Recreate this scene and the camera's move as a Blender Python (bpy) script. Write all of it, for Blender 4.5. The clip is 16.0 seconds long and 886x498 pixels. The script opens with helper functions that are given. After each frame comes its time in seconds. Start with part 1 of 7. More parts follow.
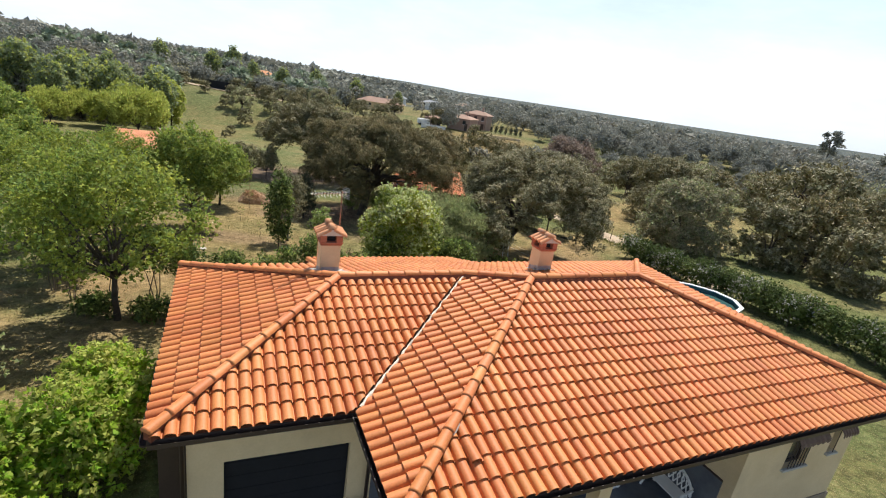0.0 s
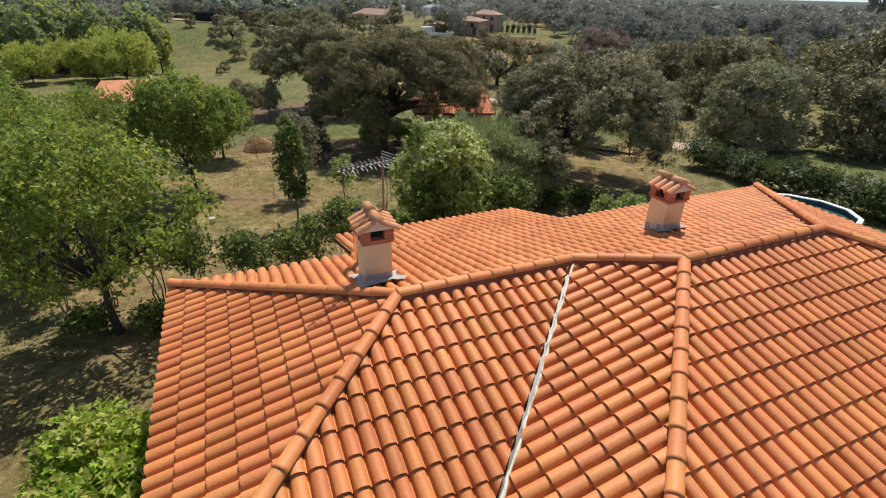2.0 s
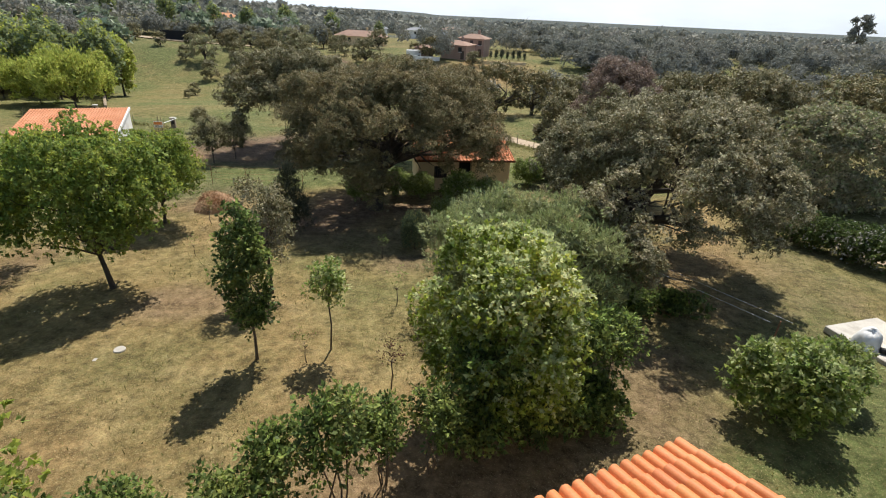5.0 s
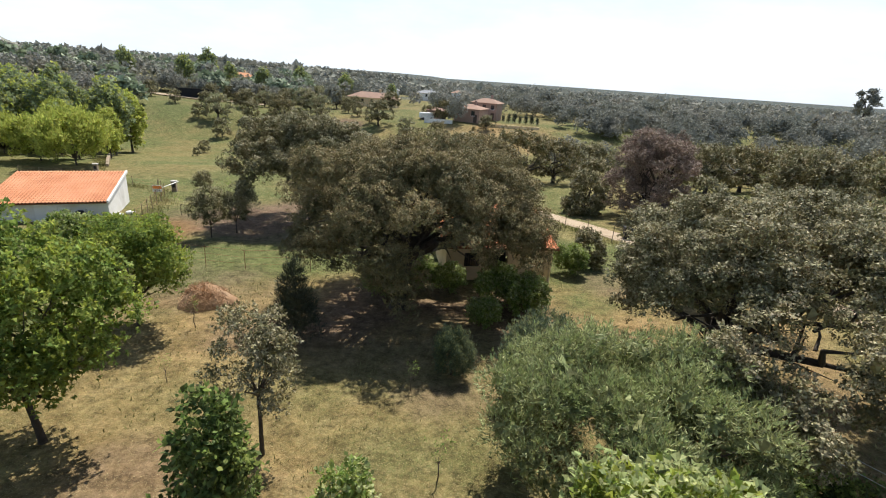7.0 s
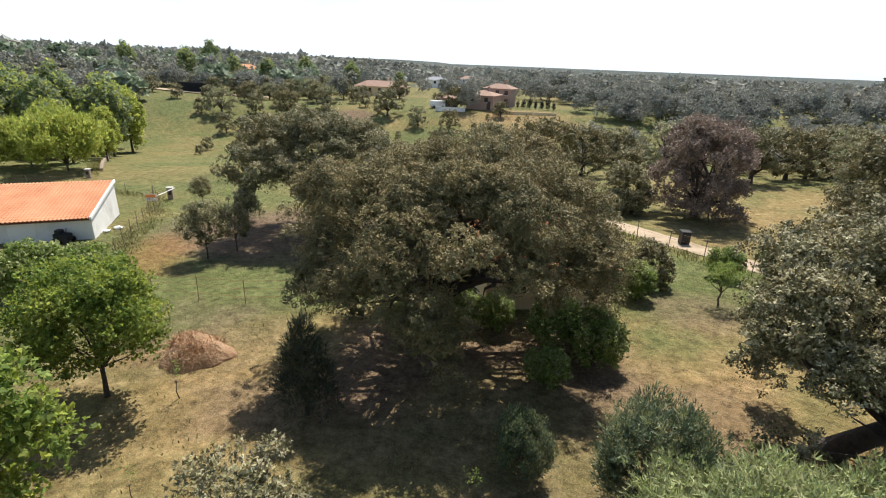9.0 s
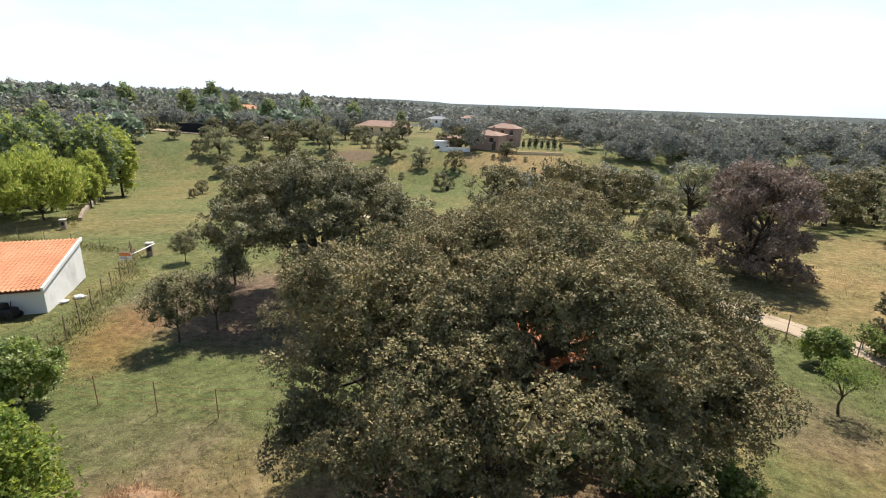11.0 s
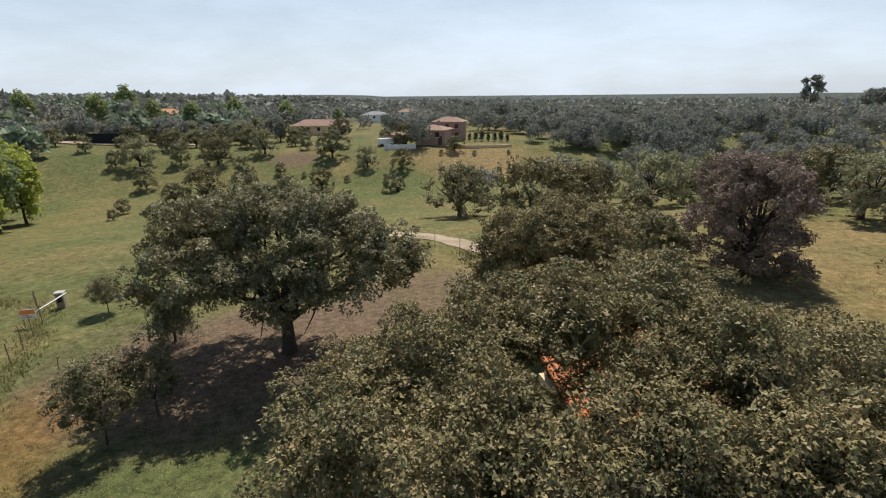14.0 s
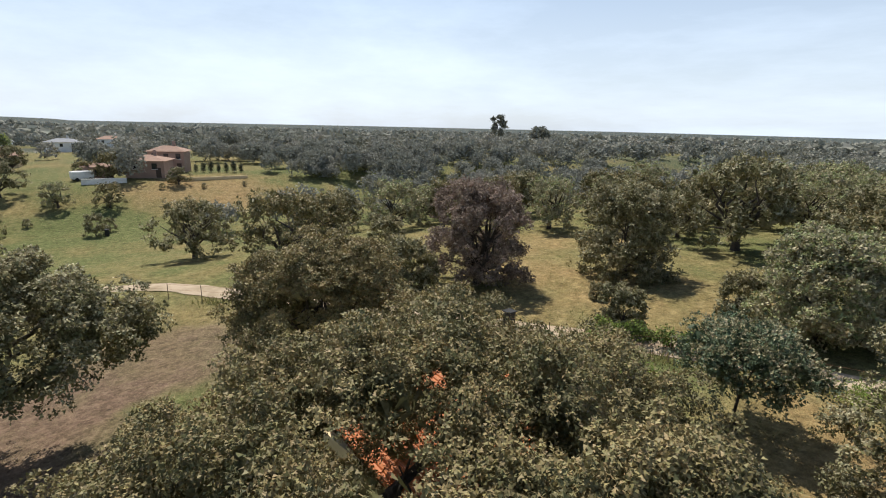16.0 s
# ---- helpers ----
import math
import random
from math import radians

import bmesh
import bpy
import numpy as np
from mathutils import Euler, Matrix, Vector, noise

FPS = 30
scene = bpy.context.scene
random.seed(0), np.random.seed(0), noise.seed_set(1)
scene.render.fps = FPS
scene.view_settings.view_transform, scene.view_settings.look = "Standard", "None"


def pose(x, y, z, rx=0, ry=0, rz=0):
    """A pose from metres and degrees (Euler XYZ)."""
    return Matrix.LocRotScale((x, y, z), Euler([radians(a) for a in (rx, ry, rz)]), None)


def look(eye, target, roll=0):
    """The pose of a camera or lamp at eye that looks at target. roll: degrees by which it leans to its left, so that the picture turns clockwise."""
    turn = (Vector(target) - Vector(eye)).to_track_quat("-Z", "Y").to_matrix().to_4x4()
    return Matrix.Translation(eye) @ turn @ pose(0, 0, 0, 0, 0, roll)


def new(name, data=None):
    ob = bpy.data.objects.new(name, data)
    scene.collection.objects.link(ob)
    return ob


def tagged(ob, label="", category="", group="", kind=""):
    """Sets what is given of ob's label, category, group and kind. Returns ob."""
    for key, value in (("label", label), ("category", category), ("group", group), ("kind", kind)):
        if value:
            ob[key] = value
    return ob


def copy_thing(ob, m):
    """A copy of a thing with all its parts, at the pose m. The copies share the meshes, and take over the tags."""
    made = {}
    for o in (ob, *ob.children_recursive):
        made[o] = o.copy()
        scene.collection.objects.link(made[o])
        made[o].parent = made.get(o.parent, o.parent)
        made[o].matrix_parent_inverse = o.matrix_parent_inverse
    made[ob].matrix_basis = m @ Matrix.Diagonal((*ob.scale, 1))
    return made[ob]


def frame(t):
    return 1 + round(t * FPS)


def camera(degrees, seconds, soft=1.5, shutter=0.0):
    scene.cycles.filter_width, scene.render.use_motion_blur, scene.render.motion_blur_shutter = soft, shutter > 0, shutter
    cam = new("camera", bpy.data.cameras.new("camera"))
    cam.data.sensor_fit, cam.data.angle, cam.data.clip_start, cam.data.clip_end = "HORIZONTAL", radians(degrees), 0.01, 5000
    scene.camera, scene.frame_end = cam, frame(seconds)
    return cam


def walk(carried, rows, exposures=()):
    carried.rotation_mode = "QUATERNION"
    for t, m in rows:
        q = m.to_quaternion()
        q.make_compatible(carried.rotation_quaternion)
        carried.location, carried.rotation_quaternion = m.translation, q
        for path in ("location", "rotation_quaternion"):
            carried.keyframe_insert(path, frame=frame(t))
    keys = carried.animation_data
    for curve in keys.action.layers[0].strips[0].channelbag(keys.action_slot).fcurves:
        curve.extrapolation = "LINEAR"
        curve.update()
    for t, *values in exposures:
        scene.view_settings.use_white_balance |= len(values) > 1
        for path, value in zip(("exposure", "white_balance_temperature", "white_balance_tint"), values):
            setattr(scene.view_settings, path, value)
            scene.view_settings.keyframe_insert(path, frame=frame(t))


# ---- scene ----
cam = camera(83.81, 16.0, 1.1)
PATH = [
    (0.0, (0.020, 0.375, 10.015), (0.063, 9.881, 6.911), 8.55),
    (0.5, (-0.490, 1.498, 9.864), (-0.633, 11.164, 7.305), 5.02),
    (1.0, (-0.917, 2.518, 9.745), (-1.218, 11.867, 6.208), 2.52),
    (1.5, (-1.232, 3.547, 9.675), (-1.549, 12.581, 5.398), 0.84),
    (2.0, (-1.450, 4.777, 9.686), (-1.660, 13.608, 5.000), 1.56),
    (2.5, (-1.731, 6.256, 9.708), (-1.669, 15.102, 5.043), 4.16),
    (3.0, (-2.098, 7.833, 9.682), (-1.873, 16.831, 5.325), 6.19),
    (3.5, (-2.570, 9.344, 9.662), (-2.373, 18.623, 5.939), 5.83),
    (3.7, (-2.507, 10.156, 9.439), (-2.337, 19.513, 5.914), 5.33),
    (5.8, (-4.447, 15.677, 9.351), (-4.212, 24.500, 4.651), 2.43),
    (6.0, (-4.556, 16.300, 9.402), (-4.336, 25.236, 4.918), 2.75),
    (6.5, (-4.905, 17.734, 9.475), (-4.734, 26.946, 5.588), 3.84),
    (7.0, (-5.245, 19.166, 9.543), (-5.169, 28.600, 6.227), 3.99),
    (7.5, (-5.559, 20.475, 9.571), (-5.581, 29.963, 6.413), 3.08),
    (8.0, (-5.941, 21.740, 9.512), (-6.065, 31.150, 6.132), 1.93),
    (8.2, (-6.109, 22.245, 9.496), (-6.267, 31.585, 5.927), 1.54),
    (10.3, (-7.575, 28.217, 9.529), (-7.581, 37.561, 5.967), 3.76),
    (10.5, (-7.748, 28.804, 9.527), (-7.776, 38.250, 6.246), 3.37),
    (11.0, (-8.183, 30.188, 9.534), (-8.307, 39.761, 6.648), 2.00),
    (11.5, (-8.578, 31.458, 9.549), (-8.805, 40.935, 6.366), 0.65),
    (12.0, (-8.946, 32.663, 9.652), (-9.157, 42.328, 7.095), 1.21),
    (12.5, (-9.265, 33.600, 9.743), (-9.414, 43.424, 7.882), 2.13),
    (13.0, (-9.640, 34.192, 9.874), (-9.748, 43.989, 7.873), 2.00),
    (13.5, (-10.048, 34.670, 9.983), (-10.056, 44.360, 7.512), -0.06),
    (14.0, (-10.360, 35.140, 10.061), (-9.356, 44.621, 7.044), -0.46),
    (14.5, (-10.370, 35.578, 10.141), (-8.073, 44.733, 6.839), 1.20),
    (15.0, (-10.359, 35.985, 10.221), (-6.729, 44.755, 7.074), 2.28),
    (15.5, (-10.427, 36.381, 10.182), (-5.675, 44.762, 7.506), 2.38),
    (16.0, (-10.560, 36.615, 10.122), (-4.866, 44.467, 7.686), 1.32),
]
EXPOSURES = [(0.0, 0.45), (1.5, 0.2), (3.0, 0.12), (3.7, 0.2), (6.0, 0.42), (8.0, 0.5), (10.3, 0.62), (11.0, 0.52), (11.5, 0.42), (12.5, 0.28), (13.0, 0.14), (13.5, 0.0), (14.0, -0.02), (14.5, 0.04), (16.0, 0.17)]
walk(cam, [(t, look(eye, target, roll)) for t, eye, target, roll in PATH], EXPOSURES)

# ---------------------------------------------------------------- world, sun
SUN_ELEV, SUN_DIR = 57.0, Vector((0.235, 0.97, 0)).normalized()


def make_world():
    w = bpy.data.worlds.new("sky")
    scene.world = w
    w.use_nodes = True
    nt = w.node_tree
    nt.nodes.clear()
    out = nt.nodes.new("ShaderNodeOutputWorld")
    bg = nt.nodes.new("ShaderNodeBackground")
    sky = nt.nodes.new("ShaderNodeTexSky")
    sky.sky_type = "NISHITA"
    sky.sun_disc = False
    sky.sun_elevation = radians(SUN_ELEV)
    sky.sun_rotation = math.atan2(SUN_DIR.x, SUN_DIR.y)
    sky.air_density, sky.dust_density, sky.ozone_density = 1.0, 1.0, 1.5
    co = nt.nodes.new("ShaderNodeTexCoord")
    mp = nt.nodes.new("ShaderNodeMapping")
    mp.inputs["Scale"].default_value = (1.0, 0.45, 3.2)
    mp.inputs["Rotation"].default_value = (0, 0, 0.5)
    ns = nt.nodes.new("ShaderNodeTexNoise")
    ns.inputs["Scale"].default_value, ns.inputs["Detail"].default_value = 2.6, 9.0
    ns.inputs["Roughness"].default_value = 0.62
    rp = nt.nodes.new("ShaderNodeValToRGB")
    rp.color_ramp.elements[0].position, rp.color_ramp.elements[1].position = 0.40, 0.72
    rp.color_ramp.elements[0].color = (0.62, 0.62, 0.62, 1)
    rp.color_ramp.elements[1].color = (0.95, 0.95, 0.95, 1)
    mx = nt.nodes.new("ShaderNodeMix")
    mx.data_type = "RGBA"
    veil = nt.nodes.new("ShaderNodeMix")
    veil.data_type = "RGBA"
    veil.inputs[6].default_value, veil.inputs[7].default_value = VEIL, CLOUD
    nt.links.new(veil.outputs[2], mx.inputs[7])
    nt.links.new(co.outputs["Generated"], mp.inputs["Vector"])
    nt.links.new(mp.outputs[0], ns.inputs["Vector"])
    nt.links.new(ns.outputs["Fac"], rp.inputs["Fac"])
    sp = nt.nodes.new("ShaderNodeSeparateXYZ")
    nt.links.new(co.outputs["Generated"], sp.inputs[0])
    mr = nt.nodes.new("ShaderNodeMapRange")
    mr.interpolation_type = "SMOOTHSTEP"
    mr.inputs["From Min"].default_value, mr.inputs["From Max"].default_value = 0.04, 0.6
    mr.inputs["To Min"].default_value, mr.inputs["To Max"].default_value = 1.0, 0.08
    nt.links.new(sp.outputs["Z"], mr.inputs["Value"])
    nt.links.new(mr.outputs[0], veil.inputs[0])
    mm = nt.nodes.new("ShaderNodeMath")
    mm.operation = "MULTIPLY"
    nt.links.new(rp.outputs["Color"], mm.inputs[0])
    nt.links.new(mr.outputs[0], mm.inputs[1])
    nt.links.new(mm.outputs[0], mx.inputs[0])
    nt.links.new(sky.outputs["Color"], mx.inputs[6])
    nt.links.new(mx.outputs[2], bg.inputs["Color"])
    bg.inputs["Strength"].default_value = SKY_STRENGTH
    nt.links.new(bg.outputs[0], out.inputs[0])


CLOUD, VEIL, SKY_STRENGTH = (12.8, 14.6, 16.8, 1), (8.0, 13.0, 20.4, 1), 0.066
make_world()
sun = new("sun", bpy.data.lights.new("sun", "SUN"))
sun.data.energy, sun.data.angle, sun.data.color = 5.0, radians(0.53), (1.0, 0.95, 0.86)
sun.matrix_world = look((0, 0, 60), Vector((0, 0, 60)) - (SUN_DIR * math.cos(radians(SUN_ELEV)) + Vector((0, 0, math.sin(radians(SUN_ELEV))))))


# ---------------------------------------------------------------- materials
def ramp_node(nt, fac, colours, lo=0.3, hi=0.7):
    rp = nt.nodes.new("ShaderNodeValToRGB")
    el = rp.color_ramp.elements
    while len(el) < len(colours):
        el.new(0.5)
    for i, c in enumerate(colours):
        el[i].position = lo + (hi - lo) * i / max(1, len(colours) - 1)
        el[i].color = (*c, 1)
    nt.links.new(fac, rp.inputs["Fac"])
    return rp.outputs["Color"]


def math_node(nt, op, a, b):
    n = nt.nodes.new("ShaderNodeMath")
    n.operation = op
    for i, v in enumerate((a, b)):
        if isinstance(v, (int, float)):
            n.inputs[i].default_value = v
        else:
            nt.links.new(v, n.inputs[i])
    return n.outputs[0]


def mix_colour(nt, fac, a, b, blend="MIX"):
    m = nt.nodes.new("ShaderNodeMix")
    m.data_type, m.blend_type = "RGBA", blend
    for i, v in ((0, fac), (6, a), (7, b)):
        if isinstance(v, (int, float)):
            m.inputs[i].default_value = v
        elif isinstance(v, tuple):
            m.inputs[i].default_value = (*v, 1) if len(v) == 3 else v
        else:
            nt.links.new(v, m.inputs[i])
    return m.outputs[2]


def noise_node(nt, scale, detail=4.0, rough=0.55, world=True):
    n = nt.nodes.new("ShaderNodeTexNoise")
    n.inputs["Scale"].default_value, n.inputs["Detail"].default_value = scale, detail
    n.inputs["Roughness"].default_value = rough
    if world:
        g = nt.nodes.new("ShaderNodeNewGeometry")
        nt.links.new(g.outputs["Position"], n.inputs["Vector"])
    else:
        c = nt.nodes.new("ShaderNodeTexCoord")
        nt.links.new(c.outputs["Object"], n.inputs["Vector"])
    return n.outputs["Fac"]


def surface(name, colours, big=0.6, fine=9.0, grain=0.25, rough=0.85, bump=0.0, bump_scale=40.0, vary=0.0, metal=0.0, world=True, through_light=0.0, spec=0.3, hue=0.0):
    """A surface with large stains, fine grain, relief and, where vary is set, a tint of its own for each piece."""
    m = bpy.data.materials.new(name)
    m.use_nodes = True
    nt = m.node_tree
    bsdf = nt.nodes["Principled BSDF"]
    col = ramp_node(nt, noise_node(nt, big, 5, world=world), colours)
    g = noise_node(nt, fine, 6, 0.65, world=world)
    lo = 1.0 - grain
    v = math_node(nt, "ADD", math_node(nt, "MULTIPLY", g, 2 * grain), lo)
    if vary:
        oi = nt.nodes.new("ShaderNodeObjectInfo")
        ge = nt.nodes.new("ShaderNodeNewGeometry")
        r = math_node(nt, "FRACT", math_node(nt, "ADD", oi.outputs["Random"], ge.outputs["Random Per Island"]), 0.0)
        v = math_node(nt, "MULTIPLY", v, math_node(nt, "ADD", math_node(nt, "MULTIPLY", r, 2 * vary), 1.0 - vary))
        if hue:
            hs = nt.nodes.new("ShaderNodeHueSaturation")
            r2 = math_node(nt, "FRACT", math_node(nt, "MULTIPLY", r, 7.31), 0.0)
            nt.links.new(math_node(nt, "ADD", math_node(nt, "MULTIPLY", r2, 2 * hue), 0.5 - hue), hs.inputs["Hue"])
            nt.links.new(col, hs.inputs["Color"])
            col = hs.outputs["Color"]
    cc = nt.nodes.new("ShaderNodeCombineColor")
    for i in range(3):
        nt.links.new(v, cc.inputs[i])
    col = mix_colour(nt, 1.0, col, cc.outputs[0], "MULTIPLY")
    nt.links.new(col, bsdf.inputs["Base Color"])
    bsdf.inputs["Roughness"].default_value, bsdf.inputs["Metallic"].default_value = rough, metal
    bsdf.inputs["Specular IOR Level"].default_value = spec
    if bump:
        b = nt.nodes.new("ShaderNodeBump")
        b.inputs["Strength"].default_value, b.inputs["Distance"].default_value = 1.0, bump
        nt.links.new(noise_node(nt, bump_scale, 5, 0.6, world=world), b.inputs["Height"])
        nt.links.new(b.outputs[0], bsdf.inputs["Normal"])
    if through_light:
        tr = nt.nodes.new("ShaderNodeBsdfTranslucent")
        nt.links.new(col, tr.inputs["Color"])
        mx = nt.nodes.new("ShaderNodeMixShader")
        mx.inputs[0].default_value = through_light
        nt.links.new(bsdf.outputs[0], mx.inputs[1])
        nt.links.new(tr.outputs[0], mx.inputs[2])
        nt.links.new(mx.outputs[0], nt.nodes["Material Output"].inputs[0])
    return m


def leaf(name, colours, through_light=0.35, vary=0.35, hue=0.02, rough=0.6, big=0.8, spec=0.2):
    return surface(name, colours, big=big, fine=5.0, grain=0.6, rough=rough, vary=vary, hue=hue, through_light=through_light, spec=spec)


M_TILE = surface("terracotta_tile", [(0.475, 0.155, 0.047), (0.545, 0.189, 0.062), (0.62, 0.232, 0.084)], big=0.5, fine=24, grain=0.26, rough=0.55, bump=0.003, bump_scale=60, vary=0.13, hue=0.005, spec=0.3)
# Reddish mortar, darkened to paint in the shadow below the ridge.
M_RIDGE_BED = surface("shaded_ridge_mortar", [(0.17, 0.05, 0.026), (0.24, 0.08, 0.042)], big=4, fine=22, grain=0.25, rough=0.9)
M_TILE_OLD = surface("weathered_terracotta", [(0.48, 0.21, 0.1), (0.58, 0.27, 0.135), (0.5, 0.3, 0.19)], big=3, fine=20, grain=0.3, rough=0.85, bump=0.004, bump_scale=60, vary=0.2)
M_TILE_PALE = surface("pale_terracotta", [(0.56, 0.235, 0.115), (0.64, 0.29, 0.15), (0.7, 0.34, 0.19)], big=0.7, fine=20, grain=0.24, rough=0.75, bump=0.003, bump_scale=60, vary=0.1)
M_DECK = surface("roof_underlay", [(0.12, 0.038, 0.02), (0.17, 0.06, 0.03)], rough=0.9)
M_RENDER = surface("cream_render", [(0.66, 0.5, 0.29), (0.72, 0.56, 0.34), (0.6, 0.46, 0.28)], big=0.7, fine=25, grain=0.1, rough=0.9, bump=0.003, bump_scale=90)
M_RENDER_W = surface("whitewash", [(0.74, 0.73, 0.7), (0.8, 0.79, 0.77), (0.6, 0.58, 0.55)], big=0.5, fine=12, grain=0.1, rough=0.9, bump=0.003)
M_STONE = surface("stone_plinth", [(0.25, 0.19, 0.13), (0.33, 0.27, 0.2)], big=3, fine=12, grain=0.3, rough=0.9, bump=0.02, bump_scale=6)
M_BROWN = surface("brown_metal", [(0.045, 0.028, 0.022), (0.06, 0.038, 0.03)], rough=0.45, spec=0.5)
# Near-black that paints shade into openings; the far netting uses it too.
M_DARK = surface("shade_and_net_black", [(0.012, 0.013, 0.016), (0.02, 0.02, 0.024)], rough=0.8)
M_BRICK = surface("red_brick", [(0.36, 0.12, 0.07), (0.44, 0.17, 0.1)], big=5, fine=20, grain=0.25, rough=0.9, bump=0.004, vary=0.2)
M_MORTAR = surface("mortar", [(0.5, 0.45, 0.38), (0.62, 0.56, 0.48)], big=6, fine=30, grain=0.2, rough=0.95)
M_SEAL = surface("white_sealant", [(0.58, 0.53, 0.43), (0.68, 0.63, 0.52), (0.34, 0.29, 0.23)], big=5, fine=20, grain=0.15, rough=0.6, bump=0.01, bump_scale=18)
M_FLASH = surface("zinc_flashing", [(0.3, 0.28, 0.26), (0.44, 0.41, 0.38), (0.26, 0.22, 0.19)], big=7, fine=25, grain=0.25, rough=0.7)
M_STEEL = surface("stainless_steel", [(0.6, 0.58, 0.55), (0.68, 0.66, 0.62)], rough=0.22, metal=1.0, grain=0.05)
M_ALU = surface("aluminium", [(0.68, 0.69, 0.7), (0.76, 0.77, 0.78)], rough=0.35, metal=0.9, grain=0.08)
M_RUST = surface("rusty_steel", [(0.24, 0.1, 0.05), (0.34, 0.16, 0.09), (0.2, 0.12, 0.09)], big=9, fine=30, grain=0.3, rough=0.8)
M_PLASTIC = surface("white_plastic", [(0.8, 0.8, 0.79), (0.84, 0.84, 0.83)], rough=0.4, grain=0.04)
M_BLACK = surface("black_plastic", [(0.02, 0.02, 0.022), (0.03, 0.03, 0.03)], rough=0.5)
M_POOL_WALL = surface("pool_wall", [(0.22, 0.26, 0.31), (0.3, 0.33, 0.37)], big=2, rough=0.5, grain=0.1)
M_POOL_LINER = surface("pool_liner", [(0.035, 0.1, 0.125), (0.05, 0.13, 0.15)], rough=0.5, grain=0.05)
M_CONCRETE = surface("concrete", [(0.42, 0.39, 0.35), (0.52, 0.49, 0.44), (0.36, 0.33, 0.29)], big=1.2, fine=14, grain=0.2, rough=0.92, bump=0.006)
M_PORCH = surface("porch_tiles", [(0.1, 0.11, 0.13), (0.15, 0.16, 0.18)], big=2, fine=10, grain=0.2, rough=0.5)
# Brown of the window grille together with its painted shadow.
M_GRILLE_SHADE = surface("grille_shade_brown", [(0.13, 0.09, 0.075), (0.19, 0.13, 0.1)], big=4, fine=14, grain=0.3, rough=0.9)
M_BARK = surface("oak_bark", [(0.045, 0.036, 0.03), (0.085, 0.07, 0.058), (0.06, 0.05, 0.042)], big=3, fine=16, grain=0.35, rough=0.95, bump=0.03, bump_scale=14)
M_BARK_L = surface("young_bark", [(0.09, 0.07, 0.05), (0.16, 0.125, 0.095)], big=4, fine=20, grain=0.3, rough=0.95, bump=0.01, bump_scale=30)
M_HAY = surface("dry_cuttings", [(0.34, 0.19, 0.11), (0.48, 0.3, 0.175), (0.6, 0.41, 0.26)], big=1.5, fine=9, grain=0.35, rough=0.95, bump=0.05, bump_scale=9, vary=0.35)
M_DIRT = surface("dirt_track", [(0.33, 0.25, 0.17), (0.42, 0.33, 0.235), (0.27, 0.21, 0.13)], big=0.35, fine=3.0, grain=0.22, rough=0.97, bump=0.03, bump_scale=4)
M_WOOD = surface("grey_wood", [(0.16, 0.12, 0.09), (0.25, 0.2, 0.15)], big=3, fine=22, grain=0.3, rough=0.9)
M_PINK = surface("pink_brick_wall", [(0.32, 0.215, 0.175), (0.39, 0.275, 0.225)], big=0.5, fine=6, grain=0.15, rough=0.9)
M_ROOF_FAR = surface("faded_clay_roof", [(0.27, 0.17, 0.13), (0.34, 0.22, 0.165), (0.25, 0.17, 0.135)], big=0.6, fine=4, grain=0.2, rough=0.9)
M_GREY = surface("grey_boards", [(0.2, 0.21, 0.23), (0.28, 0.29, 0.31)], big=1, rough=0.8)
M_GLASS_D = surface("dark_window", [(0.02, 0.024, 0.03), (0.03, 0.034, 0.04)], rough=0.15, spec=0.6)
M_SIGN = surface("orange_sign_paint", [(0.7, 0.22, 0.05), (0.76, 0.27, 0.07)], rough=0.5)

L_OAK = leaf("holm_oak_leaf", [(0.092, 0.092, 0.043), (0.176, 0.16, 0.074), (0.292, 0.245, 0.12)], through_light=0.12, vary=0.2, hue=0.02, rough=0.6)
L_OAK_TIP = leaf("holm_oak_flowering_leaf", [(0.18, 0.155, 0.075), (0.27, 0.218, 0.1), (0.335, 0.265, 0.125)], through_light=0.12, vary=0.14, hue=0.02, rough=0.55)
L_OAK_GREY = leaf("grey_oak_leaf", [(0.217, 0.21, 0.127), (0.333, 0.306, 0.182), (0.451, 0.395, 0.247)], through_light=0.18, vary=0.32)
L_PURPLE = leaf("reddish_oak_leaf", [(0.17, 0.132, 0.103), (0.27, 0.205, 0.16), (0.36, 0.27, 0.215)], through_light=0.18, vary=0.35)
L_SPRING = leaf("spring_leaf", [(0.17, 0.215, 0.039), (0.285, 0.34, 0.06), (0.425, 0.455, 0.09)], through_light=0.5, vary=0.4, hue=0.02)
L_GREEN = leaf("green_leaf", [(0.139, 0.205, 0.049), (0.231, 0.304, 0.078), (0.346, 0.39, 0.110)], through_light=0.52, vary=0.45)
L_OLIVE = leaf("olive_leaf", [(0.175, 0.206, 0.09), (0.276, 0.3, 0.138), (0.378, 0.388, 0.196)], through_light=0.25, vary=0.45)
L_OLIVE_TIP = leaf("olive_young_leaf", [(0.237, 0.29, 0.112), (0.337, 0.384, 0.16), (0.424, 0.455, 0.21)], through_light=0.3, vary=0.3)
L_TEAL = leaf("blue_green_leaf", [(0.08, 0.115, 0.066), (0.13, 0.168, 0.098), (0.2, 0.235, 0.145)], through_light=0.2, vary=0.4)
L_LIME = leaf("lime_leaf", [(0.289, 0.336, 0.074), (0.408, 0.448, 0.103), (0.527, 0.538, 0.148)], through_light=0.5, vary=0.3)
